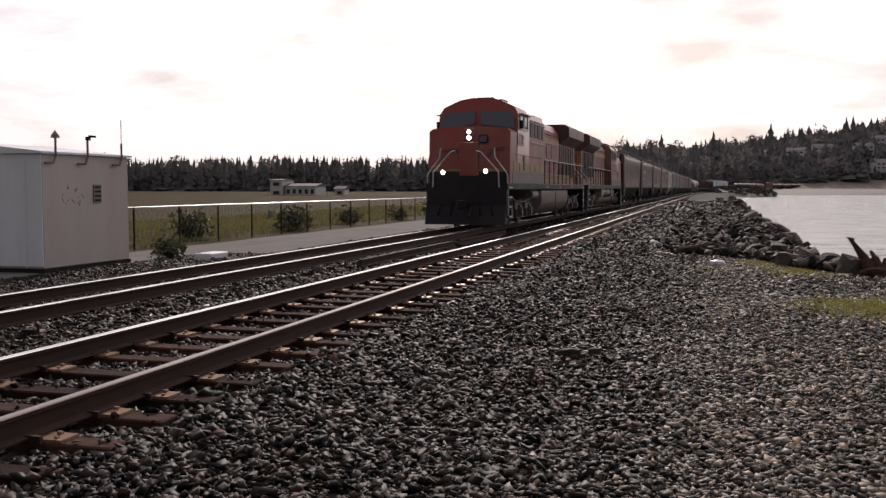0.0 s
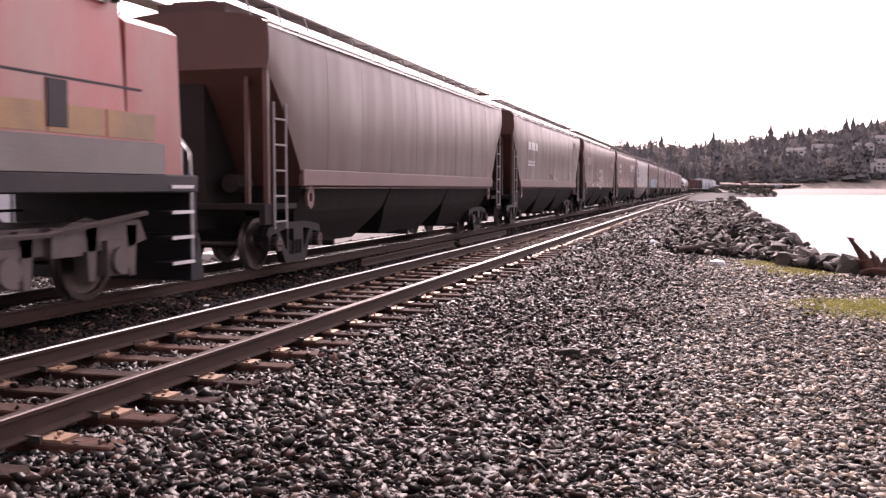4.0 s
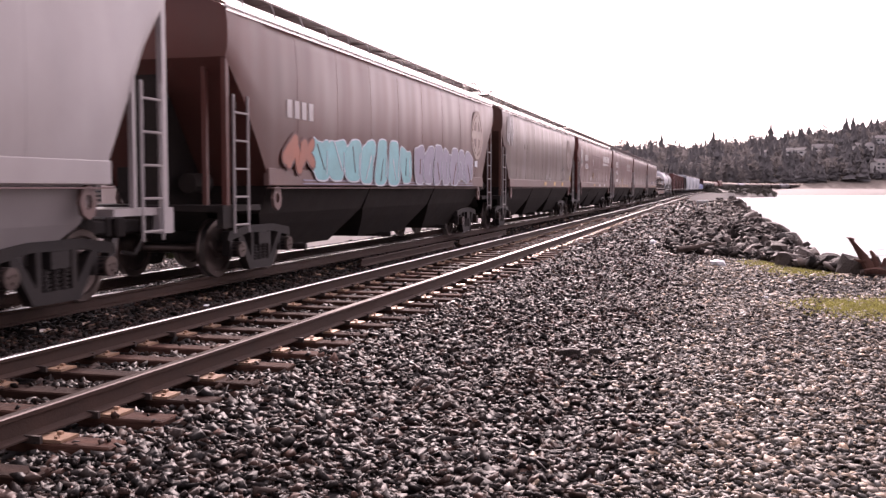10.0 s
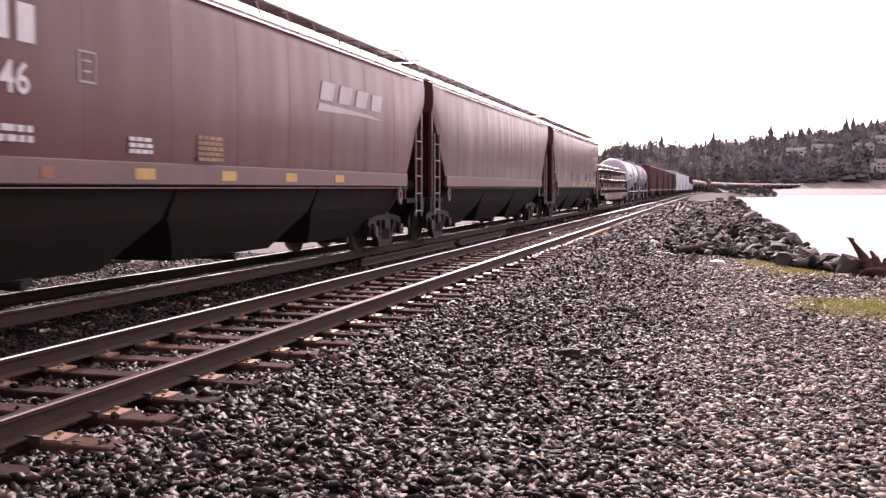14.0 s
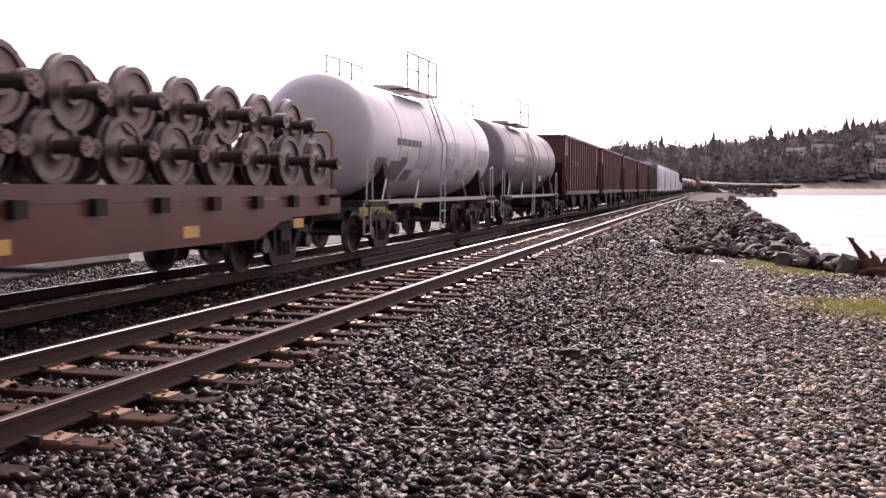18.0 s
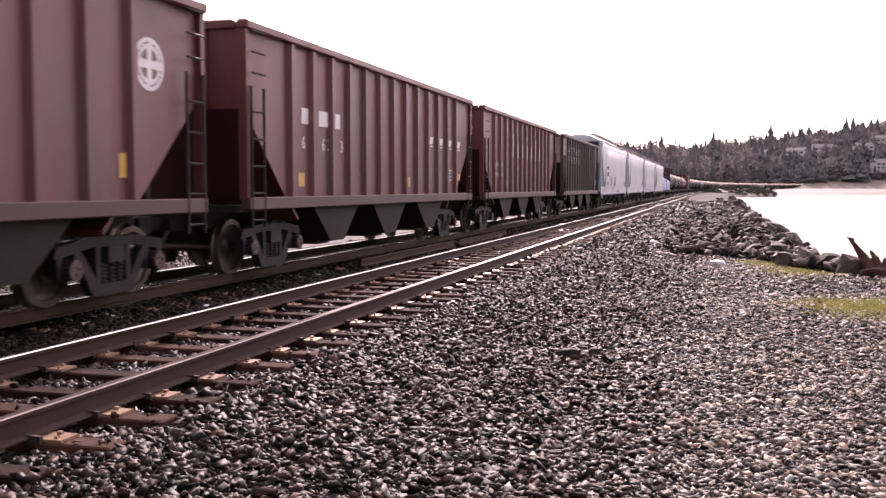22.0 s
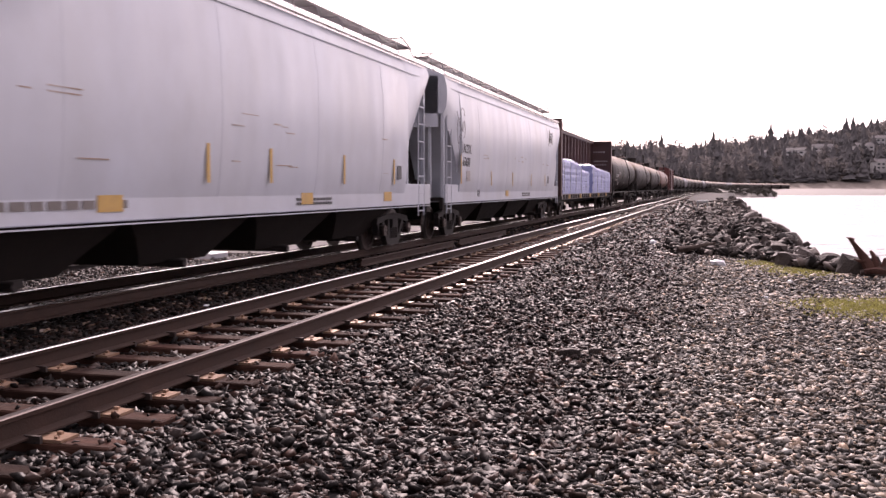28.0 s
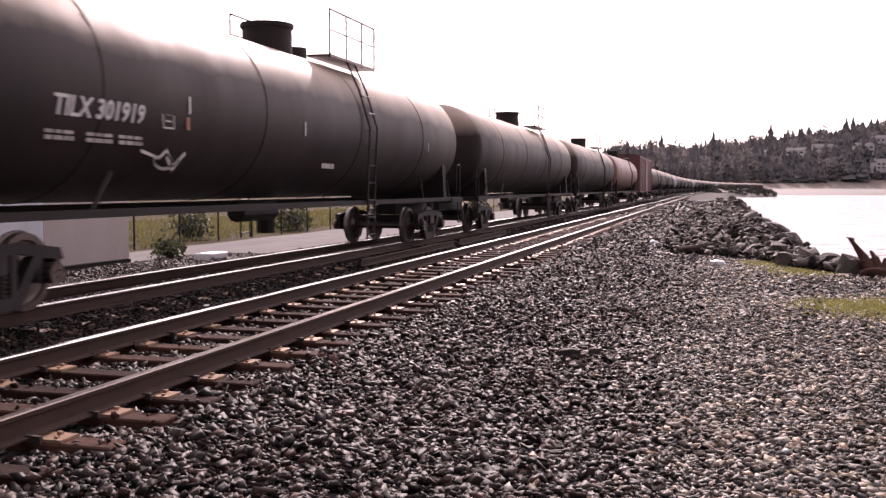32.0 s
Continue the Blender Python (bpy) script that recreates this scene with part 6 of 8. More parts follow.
def box_car(L, label):
    car = empty("box_car", label, "box car", "box cars in the train")
    hl = L / 2
    bm = bmesh.new()
    prism(bm, [(-1.5, 1.05), (1.5, 1.05), (1.5, 4.55), (0.9, 4.75), (-0.9, 4.75), (-1.5, 4.55)], -hl + 0.7, hl - 0.7, "y")
    part("body", bm, M_GOND, car)
    bm = bmesh.new()
    box(bm, 1.53, 0, 2.7, 0.06, 3.2, 3.1)
    part("door", bm, M_GOND, car)
    for i in range(12):
        y = -hl + 1.2 + i * (L - 2.4) / 11
        if abs(y) > 1.8:
            bm = bmesh.new()
            box(bm, 1.52, y, 2.75, 0.05, 0.10, 3.3)
            part("side_rib", bm, M_GOND, car)
    bogies(car, hl - 2.5)
    couplers(car, hl)
    return car


# -- locomotive --
def three_axle_truck_mesh():
    bm = bmesh.new()
    for s in (-1, 1):
        x0, x1 = sorted((s * 1.0, s * 1.2))
        prism(bm, [(-2.75, 0.75), (-2.6, 1.02), (-1.2, 1.02), (-0.9, 0.92), (0.9, 0.92), (1.2, 1.02), (2.6, 1.02), (2.75, 0.75), (2.3, 0.66), (-2.3, 0.66)], x0, x1, "x")
        for k in (-2.0, 0.0, 2.0):
            box(bm, s * 1.16, k, 0.56, 0.22, 0.42, 0.44)
            rod(bm, (s * 1.2, k, 0.53), (s * 1.34, k, 0.53), 0.17, 12)
            for d in (-0.42, 0.42):
                prism(bm, [(k + d - 0.12, 0.95), (k + d + 0.12, 0.95), (k + d + 0.06, 0.30), (k + d - 0.06, 0.30)], x0, x1, "x")
        for k in (-1.0, 1.0):
            box(bm, s * 1.22, k, 0.80, 0.14, 0.55, 0.34)
        pipe(bm, [(s * 1.3, -2.6, 1.1), (s * 1.32, -0.6, 0.9), (s * 1.32, 0.6, 0.9), (s * 1.3, 2.6, 1.1)], 0.035)
    box(bm, 0, 0, 0.85, 2.2, 4.6, 0.24)
    return mesh_of("locomotive_truck", bm, M_LOCOTRUCK)


def locomotive(L, label):
    car = empty("diesel_locomotive", label, "locomotive", "locomotives of the train")
    hl = L / 2
    F0 = -hl

    def add(name, bm, m, lab="", parent=None, smooth=False):
        return part(name, bm, m, parent or car, lab, smooth)
    # frame and pilot
    bm = bmesh.new()
    box(bm, 0, 0, 1.48, 3.0, L - 1.6, 0.24)
    bevel(bm, 0.02)
    add("frame", bm, M_LOCODARK)
    for e in (-1, 1):
        bm = bmesh.new()
        prism(bm, [(-1.45, 1.6), (1.45, 1.6), (1.45, 0.55), (1.2, 0.25), (-1.2, 0.25), (-1.45, 0.55)], e * (hl - 0.85) - 0.06, e * (hl - 0.85) + 0.06, "y")
        add("pilot", bm, M_LOCODARK)
        bm = bmesh.new()
        prism(bm, [(e * (hl - 0.58), 0.14), (e * (hl - 0.75), 0.80), (e * (hl - 0.95), 0.80), (e * (hl - 0.95), 0.14)], -1.45, 1.45, "x")
        add("snow_plow", bm, M_LOCODARK)
        for s in (-1, 1):
            for k in range(4):
                bm = bmesh.new()
                box(bm, s * 1.38, e * (hl - 1.25), 0.42 + k * 0.34, 0.26, 0.55, 0.04)
                st = add("step", bm, M_LOCODARK)
                bm = bmesh.new()
                box(bm, s * 1.515, e * (hl - 1.25), 0.42 + k * 0.34, 0.02, 0.55, 0.045)
                part("step_edge", bm, M_WHITE, st, "white painted step edge")
            bm = bmesh.new()
            pipe(bm, [(s * 0.40, e * (hl - 0.95), 2.62), (s * 0.40, e * (hl - 0.72), 2.72), (s * 0.55, e * (hl - 0.70), 2.68), (s * 1.18, e * (hl - 0.72), 1.98), (s * 1.2, e * (hl - 0.75), 1.45)], 0.026)
            add("grab_rail", bm, M_GALV)
            bm = bmesh.new()
            pipe(bm, [(s * 0.98, e * (hl - 1.12), 2.85), (s * 0.98, e * (hl - 0.95), 2.80), (s * 1.0, e * (hl - 0.95), 2.5), (s * 1.46, e * (hl - 0.95), 1.9), (s * 1.48, e * (hl - 0.95), 0.45)], 0.026)
            add("grab_rail", bm, M_GALV)
        bm = bmesh.new()
        for k in (-0.9, -0.5, 0.5, 0.9):
            pipe(bm, [(k, e * (hl - 0.8), 0.95), (k * 1.05, e * (hl - 0.62), 0.6), (k * 1.15, e * (hl - 0.72), 0.35)], 0.03)
        add("brake_hose", bm, M_DARK)
    # nose and cab
    n0, n1, n2, c2, a2_ = F0 + 1.2, F0 + 1.75, F0 + 2.45, F0 + 4.9, F0 + 8.5
    bm = bmesh.new()
    prism(bm, [(-1.485, 1.6), (1.485, 1.6), (1.485, 3.44), (1.34, 3.55), (0.32, 3.64), (-0.32, 3.64), (-1.34, 3.55), (-1.485, 3.44)], n0, n2 + 0.02, "y")
    for v in bm.verts:
        if v.co.y < n1 and v.co.z > 3.0:
            v.co.y += (v.co.z - 3.0) * 0.22
    bevel(bm, 0.06, 2)
    add("nose", bm, M_LOCO, smooth=True)
    bm = bmesh.new()
    roof = [(-1.49, 1.6), (1.49, 1.6), (1.49, 4.12), (1.34, 4.40), (0.75, 4.68), (0.3, 4.76), (-0.3, 4.76), (-0.75, 4.68), (-1.34, 4.40), (-1.49, 4.12)]
    prism(bm, roof, n2 - 0.05, c2, "y")
    for v in bm.verts:
        if v.co.y < n2 and v.co.z > 3.4:
            v.co.y += (v.co.z - 3.4) * 0.35
        if v.co.y < n2 and v.co.z < 2:
            v.co.y += 0.05
    bevel(bm, 0.05, 2)
    add("cab", bm, M_LOCO, smooth=True)
    bm = bmesh.new()
    for s in (-1, 1):
        q = [(s * 0.12, 3.76), (s * 1.38, 3.60), (s * 1.38, 3.95), (s * 1.22, 4.20), (s * 0.12, 4.28)]
        lo = [bm.verts.new((x, n2 - 0.075 + (z - 3.4) * 0.35, z)) for x, z in q]
        hi = [bm.verts.new((x, n2 + 0.0 + (z - 3.4) * 0.35, z)) for x, z in q]
        bm.faces.new(lo)
        bm.faces.new(hi[::-1])
        for i in range(5):
            bm.faces.new((lo[i], lo[(i + 1) % 5], hi[(i + 1) % 5], hi[i]))
    add("windshield", bm, M_WINDSHIELD)
    for s in (-1, 1):
        for a, b in ((n2 + 0.5, n2 + 1.15), (n2 + 1.25, n2 + 2.0)):
            bm = bmesh.new()
            box(bm, s * 1.492, (a + b) / 2, 3.86, 0.03, b - a, 0.48)
            add("side_window", bm, M_GLASSDARK)
            bm = bmesh.new()
            for z in (3.61, 4.11):
                box(bm, s * 1.51, (a + b) / 2, z, 0.04, b - a + 0.08, 0.05)
            for y in (a, b):
                box(bm, s * 1.51, y, 3.86, 0.04, 0.05, 0.54)
            add("window_frame", bm, M_GALV)
        bm = bmesh.new()
        box(bm, s * 1.57, n2 + 1.2, 4.14, 0.14, 1.7, 0.03)
        add("sun_visor", bm, M_LOCODARK)
        bm = bmesh.new()
        box(bm, s * 1.58, n2 + 0.35, 3.75, 0.12, 0.05, 0.30)
        add("mirror", bm, M_DARK)
        bm = bmesh.new()
        box(bm, s * 1.495, n2 + 1.35, 2.35, 0.03, 0.34, 0.52)
        add("side_vent", bm, M_LOCODARK)
    bm = bmesh.new()
    box(bm, 0, n2 + 1.5, 4.80, 0.6, 0.5, 0.10)
    box(bm, 0.5, c2 - 0.4, 4.74, 0.25, 0.9, 0.12)
    add("roof_fittings", bm, M_LOCODARK)
    for s in (-1, 1):
        bm = bmesh.new()
        box(bm, s * 1.488, (n0 + a2_ - 0.2) / 2 + 0.2, 1.80, 0.02, a2_ - n0 - 0.7, 0.40)
        add("lower_band", bm, M_LOCOGREY)
        for i in range(6):
            w = (a2_ - n0 - 0.9) / 6
            bm = bmesh.new()
            box(bm, s * 1.490, n0 + 0.65 + w * (i + 0.5), 2.19, 0.02, w - 0.05, 0.32)
            add("yellow_panel", bm, M_LOCOYEL)
        bm = bmesh.new()
        box(bm, s * 1.488, n0 + 0.6 + (a2_ - n0 - 0.9) / 2, 2.64, 0.016, a2_ - n0 - 1.6, 0.03)
        add("side_moulding", bm, M_LOCODARK)
    letters(car, "6178", -8.68, 2.86, 0.62, M_LOCOGREY, 1.496, bold=0.012)
    # lights
    for x, z, r_ in ((0, 3.42, 0.075), (0, 3.20, 0.075), (-0.95, 1.98, 0.075), (0.62, 2.02, 0.075)):
        y = n0 - 0.02 if z < 3 else n0 + 0.02
        bm = bmesh.new()
        rod(bm, (x, y + 0.10, z), (x, y - 0.02, z), r_ + 0.03, 14)
        hd = add("headlight", bm, M_LOCODARK)
        bm = bmesh.new()
        rod(bm, (x, y - 0.02, z), (x, y - 0.05, z), r_, 14, r_ * 0.7)
        part("lens", bm, M_LAMP, hd, "lit headlight lens")
    bm = bmesh.new()
    box(bm, 0, n0 + 0.28, 3.29, 0.36, 0.5, 0.52)
    bevel(bm, 0.04)
    add("headlight_housing", bm, M_LOCO)
    bm = bmesh.new()
    box(bm, 0, n0 - 0.012, 1.80, 2.9, 0.02, 0.40)
    add("nose_skirt", bm, M_LOCODARK)
    bm = bmesh.new()
    prism(bm, [(-1.15, 2.74), (-0.50, 2.84), (0.28, 2.84), (0.10, 2.72), (-0.40, 2.66)], n0 - 0.022, n0 - 0.008, "y")
    add("nose_emblem", bm, M_LOCOEMB)
    bm = bmesh.new()
    prism(bm, [(0.62, 2.50), (0.74, 2.80), (1.30, 2.90), (1.22, 2.78), (0.86, 2.70), (0.76, 2.50)], n0 - 0.022, n0 - 0.008, "y")
    add("nose_emblem", bm, M_LOCOEMB)
    bm = bmesh.new()
    box(bm, 0.52, n0 + 0.02, 3.16, 0.34, 0.06, 0.30)
    bevel(bm, 0.05, 2)
    nw = add("nose_window", bm, M_LOCODARK)
    bm = bmesh.new()
    box(bm, 0.52, n0 - 0.012, 3.16, 0.26, 0.02, 0.22)
    part("pane", bm, M_WINDSHIELD, nw)
    bm = bmesh.new()
    box(bm, 0, n0 - 0.015, 2.06, 2.8, 0.02, 0.07)
    add("nose_stripe", bm, M_LOCOYEL)
    bm = bmesh.new()
    box(bm, 0.0, n0 - 0.01, 2.45, 0.70, 0.03, 1.2)
    bevel(bm, 0.02)
    add("nose_door", bm, M_LOCO)
    # auxiliary cab and hood
    a2 = F0 + 8.5
    bm = bmesh.new()
    prism(bm, [(-1.475, 1.6), (1.475, 1.6), (1.475, 4.08), (1.3, 4.34), (0.8, 4.55), (-0.8, 4.55), (-1.3, 4.34), (-1.475, 4.08)], c2, a2, "y")
    add("equipment_cab", bm, M_LOCO)
    for s in (-1, 1):
        for i in range(4):
            bm = bmesh.new()
            box(bm, s * 1.48, c2 + 0.5 + i * 0.85, 3.74, 0.03, (0.62, 0.5, 0.62, 0.34)[i], 0.66)
            add("louvre", bm, M_LOCODARK)
        bm = bmesh.new()
        pipe(bm, [(s * 1.52, c2 + 0.1, 3.98), (s * 1.52, a2 - 0.1, 3.98)], 0.02)
        pipe(bm, [(s * 1.52, c2 + 0.1, 3.2), (s * 1.52, a2 - 0.1, 3.2)], 0.02)
        add("handrail", bm, M_GALV)
    r0, r1 = F0 + 15.2, hl - 1.35
    bm = bmesh.new()
    prism(bm, [(-1.02, 1.6), (1.02, 1.6), (1.02, 4.05), (0.75, 4.4), (-0.75, 4.4), (-1.02, 4.05)], a2, r0, "y")
    bevel(bm, 0.03)
    add("hood", bm, M_LOCO)
    bm = bmesh.new()
    prism(bm, [(-1.02, 1.6), (1.02, 1.6), (1.02, 3.7), (-1.02, 3.7)], r0, r1, "y")
    add("radiator_hood", bm, M_LOCO)
    bm = bmesh.new()
    prism(bm, [(-1.0, 3.55), (1.0, 3.55), (1.52, 3.95), (1.52, 4.42), (1.3, 4.55), (-1.3, 4.55), (-1.52, 4.42), (-1.52, 3.95)], r0 + 0.3, r1 + 0.1, "y")
    bevel(bm, 0.03)
    add("radiator_wing", bm, M_DRAB)
    for s in (-1, 1):
        for i in range(9):
            bm = bmesh.new()
            box(bm, s * 1.03, a2 + 0.5 + i * 0.72, 2.85, 0.025, 0.64, 2.0)
            d = add("hood_door", bm, M_LOCO)
            bm = bmesh.new()
            box(bm, s * 1.055, a2 + 0.72 + i * 0.72, 2.6, 0.03, 0.05, 0.14)
            part("latch", bm, M_DARK, d)
        for i in range(8):
            bm = bmesh.new()
            box(bm, s * 1.035, r0 + 0.45 + i * 0.66, 2.75, 0.03, 0.34, 1.55)
            add("intake_grille", bm, M_LOCODARK)
        bm = bmesh.new()
        box(bm, s * 1.05, (a2 + r0) / 2 + 2.0, 1.92, 0.05, 10.2, 0.30)
        add("lower_stripe", bm, M_LOCOYEL)
        for z in (1.86, 1.92, 1.98):
            bm = bmesh.new()
            box(bm, s * 1.077, (a2 + r0) / 2 + 2.0, z, 0.006, 10.1, 0.014)
            add("stripe_groove", bm, M_DARK)
        for i in range(12):
            bm = bmesh.new()
            rod(bm, (s * 1.06, a2 + 0.4 + i * 0.55, 3.86), (s * 1.085, a2 + 0.4 + i * 0.55, 3.86), 0.03, 8)
            add("lifting_eye", bm, M_LOCODARK)
        bm = bmesh.new()
        box(bm, s * 1.045, (a2 + r0) / 2, 3.58, 0.05, r0 - a2 - 0.2, 0.26)
        add("upper_stripe", bm, M_LOCOYEL)
        bm = bmesh.new()
        prism(bm, [(a2 + 0.6, 2.85), (a2 + 5.6, 2.6), (a2 + 5.6, 2.45), (a2 + 0.2, 2.45)], *sorted((s * 1.05, s * 1.062)), "x")
        add("emblem_wedge", bm, M_LOCOEMB)
        for i in range(4):
            bm = bmesh.new()
            cy = a2 + 1.0 + i * 1.25
            oct_ = [(cy + 0.48 * math.cos(radians(22.5 + 45 * k)), 3.08 + 0.30 * math.sin(radians(22.5 + 45 * k))) for k in range(8)]
            prism(bm, oct_, *sorted((s * 1.052, s * 1.060)), "x")
            add("emblem_letter", bm, M_LOCOEMB, "faded dark company letter block")
        # walkway railing
        bm = bmesh.new()
        rod(bm, (s * 1.46, a2 + 0.1, 2.62), (s * 1.46, hl - 1.1, 2.62), 0.022, 6)
        add("handrail", bm, M_GALV)
        for i in range(11):
            y = a2 + 0.2 + i * (hl - 1.3 - a2) / 10
            bm = bmesh.new()
            rod(bm, (s * 1.46, y, 1.45), (s * 1.46, y, 2.62), 0.02, 6)
            add("rail_stanchion", bm, M_LOCODARK)
        for i in range(4):
            bm = bmesh.new()
            box(bm, s * 1.505, a2 + 0.7 + i * (hl - a2 - 2.6) / 3, 1.47, 0.02, 0.5, 0.07)
            add("sill_reflector", bm, M_LOCOYEL)
    bm = bmesh.new()
    box(bm, 0, r1 + 0.012, 2.62, 1.94, 0.024, 1.98)
    he = add("hood_end", bm, M_LOCOYEL, "yellow frame on the end of the hood")
    bm = bmesh.new()
    box(bm, 0, r1 + 0.028, 2.62, 1.56, 0.02, 1.50)
    part("end_panel", bm, M_LOCO, he)
    for z in (3.98, 4.16):
        bm = bmesh.new()
        rod(bm, (0, r1 + 0.08, z), (0, r1 + 0.15, z), 0.09, 12)
        part("rear_headlight", bm, M_GALV, he, "unlit headlight")
    # dynamic brake box and exhaust
    bm = bmesh.new()
    box(bm, 0, a2 + 1.4, 4.42, 1.9, 2.2, 0.22)
    bevel(bm, 0.04)
    add("brake_grid_box", bm, M_LOCODARK)
    bm = bmesh.new()
    box(bm, 0, r0 - 1.6, 4.45, 0.9, 1.4, 0.26)
    bevel(bm, 0.04)
    add("exhaust_stack", bm, M_LOCODARK)
    # fuel tank, reservoirs
    bm = bmesh.new()
    prism(bm, [(-0.72, 1.36), (1.36, 1.36), (1.44, 1.30), (1.45, 0.84), (1.32, 0.55), (1.10, 0.36), (0.95, 0.30), (-0.95, 0.30), (-1.22, 0.42), (-1.40, 0.60), (-1.42, 0.82), (-0.78, 0.86)], F0 + 8.0, F0 + 15.6, "y")
    bevel(bm, 0.04, 2)
    add("fuel_tank", bm, M_TANKTAN, smooth=True)
    for y0, y1 in ((-0.25, 1.85), (-3.05, -0.45)):       # large air tanks over the cut-away side of the fuel tank
        bm = bmesh.new()
        rod(bm, (-1.17, y0 + 0.12, 1.14), (-1.17, y1 - 0.12, 1.14), 0.25, 14)
        for a, b in ((y0, y0 + 0.12), (y1, y1 - 0.12)):
            rod(bm, (-1.17, a, 1.14), (-1.17, b, 1.14), 0.13, 14, 0.25)
        add("main_reservoir", bm, M_TANKTAN, smooth=True)
    for y in (2.5, -3.55):
        bm = bmesh.new()
        box(bm, -1.2, y, 1.1, 0.5, 0.85, 0.6)
        bevel(bm, 0.03)
        add("equipment_box", bm, M_TANKTAN)
    bm = bmesh.new()
    box(bm, 1.452, 0.5, 0.86, 0.02, 0.05, 0.8)
    add("fuel_gauge", bm, M_DARK)
    for s in (-1, 1):
        bm = bmesh.new()
        for y in (F0 + 6.7,):
            rod(bm, (s * 1.25, y - 0.7, 1.15), (s * 1.25, y + 0.7, 1.15), 0.2, 12)
        add("air_reservoir", bm, M_LOCOGREY, smooth=True)
    tm = three_axle_truck_mesh()
    for y in (F0 + 4.4, hl - 4.2):
        t = share("locomotive_truck", tm, car, pose(0, y, 0))
        for k in (-2.0, 0, 2.0):
            share("wheelset", WHEELSET_BIG, t, pose(0, k, 0.53))
    couplers(car, hl)
    return car


# ---- the train ----
def place(car, front, rear, turn=0.0, across=0.0, z=0.0):
    MOVERS.append((car, (front + rear) / 2, z, turn, across))
    return car


def repaint(car, paint, label, others=()):
    """Gives a copied car its own paint and label."""
    for o in car.children:
        nm = o.name.split(".")[0]
        if nm in ("body", "side_seam", "hatch_trough", "hatch_cover", "corner_post", "tank_shell", "weld_band", "side_sheet", "side_stake", "top_chord", "end_sheet", "end_post", "end_rib", "end_cap", "slope_sheet") and len(o.material_slots) and nm not in others:
            o.material_slots[0].link = "OBJECT"
            o.material_slots[0].material = paint
    return tagged(car, label)


I4 = Matrix.Identity(4)
SIDE = 1.555      # just off the side of a hopper


def build_train():
    l1 = place(locomotive(22.4, "orange and black diesel locomotive with lit headlights leading the train"), 32.4, 55.0)
    l2 = place(tagged(copy_thing(l1, I4), "faded orange diesel locomotive running long hood first"), 55.0, 77.6, 180)
    for o in list(l2.children):
        nm = o.name.split(".")[0]
        if nm in ("hood", "radiator_hood", "hood_door", "equipment_cab"):
            o.material_slots[0].link = "OBJECT"
            o.material_slots[0].material = M_LOCOFADED
        elif nm in ("emblem_letter", "emblem_wedge"):
            bpy.data.objects.remove(o)

    brown = covered_hopper(19.2, M_OXIDE, "weathered brown covered hopper with a round emblem", top=4.07, seams=8)
    marks = [(77.6, 98.0, M_DRAB, "drab brown covered hopper behind the locomotives"),
             (98.0, 117.3, M_DRAB, "dusty brown covered hopper with faded white lettering"),
             (117.3, 136.8, M_OXIDE, "brown covered hopper with white and rust graffiti"),
             (136.8, 155.5, M_OXIDE2, "red-brown covered hopper with white numbers"),
             (173.6, 192.9, M_OXIDE, "brown covered hopper with teal and lilac graffiti"),
             (192.9, 212.1, M_DRAB, "dull brown covered hopper with yellow reflectors"),
             (212.1, 231.2, M_OXIDE2, "red-brown covered hopper with white emblem"),
             (231.2, 249.0, M_OXIDE2, "red-brown covered hopper with white numbers and emblem"),
             (249.0, 268.3, M_OXIDE, "brown covered hopper with plain sides"),
             (268.3, 287.5, M_OXIDE, "brown covered hopper with round emblem and scrawled tags")]
    cars = {}
    for k, (a, b, paint, label) in enumerate(marks):
        c = brown if k == 0 else copy_thing(brown, I4)
        repaint(c, paint, label, ("hopper_bay",))
        cars[round(a)] = place(c, a, b)
    grey = cars["grey"] = place(covered_hopper(17.9, M_HOPGREY, "pale grey covered hopper with black lettering and yellow sill", top=4.02, seams=5, notch_z=3.9, notch=1.45, belly=M_HOPGREY), 155.5, 173.6)

    # lettering and paint on the sides; y is measured from each car's middle
    c = cars[98]
    bars(c, -6.2, 2.9, 2.0, 0.30, M_WHITE, SIDE, 1, seed=3, name="faded_number")
    bars(c, -6.2, 2.4, 1.4, 0.08, M_WHITE, SIDE, 2, seed=4)
    round_emblem(c, 6.75, 2.98, 0.74, M_EMBFADE, SIDE, M_DRAB)
    for y, h in ((-1.58, 0.48), (1.5, 0.42), (4.6, 0.40)):
        side_panel("reflector", c, M_YELLOW, y, 1.78, 0.07, h, SIDE)
    side_panel("data_plate", c, M_HOPGREY, 0.0, 1.78, 0.28, 0.15, SIDE)
    bars(c, 0.55, 1.80, 0.6, 0.05, M_HOPGREY, SIDE, 2, seed=14)
    frame_box(c, 5.05, 1.80, 0.34, 0.34, M_WHITE, SIDE)
    scribble(c, -0.9, 1.79, 0.9, 0.25, M_RUST, SIDE - 0.004, 16, 4)
    c = cars[117]
    # a tall arch with crossed lines and a crown beside it, in rust and faded yellow
    strokes(c, [arc(-3.6, 1.78, 0.6, 0.85, 180, 0, 14), arc(-3.35, 2.62, 0.22, 0.28, 200, -60), [(-4.2, 1.78), (-3.35, 2.62), (-3.0, 1.80)], [(-4.05, 2.75), (-3.1, 1.80)], [(-3.9, 1.95), (-3.2, 2.2)], [(-3.55, 2.9), (-3.45, 3.05), (-3.3, 2.72)]], M_SCRAPE, SIDE, 0.015)
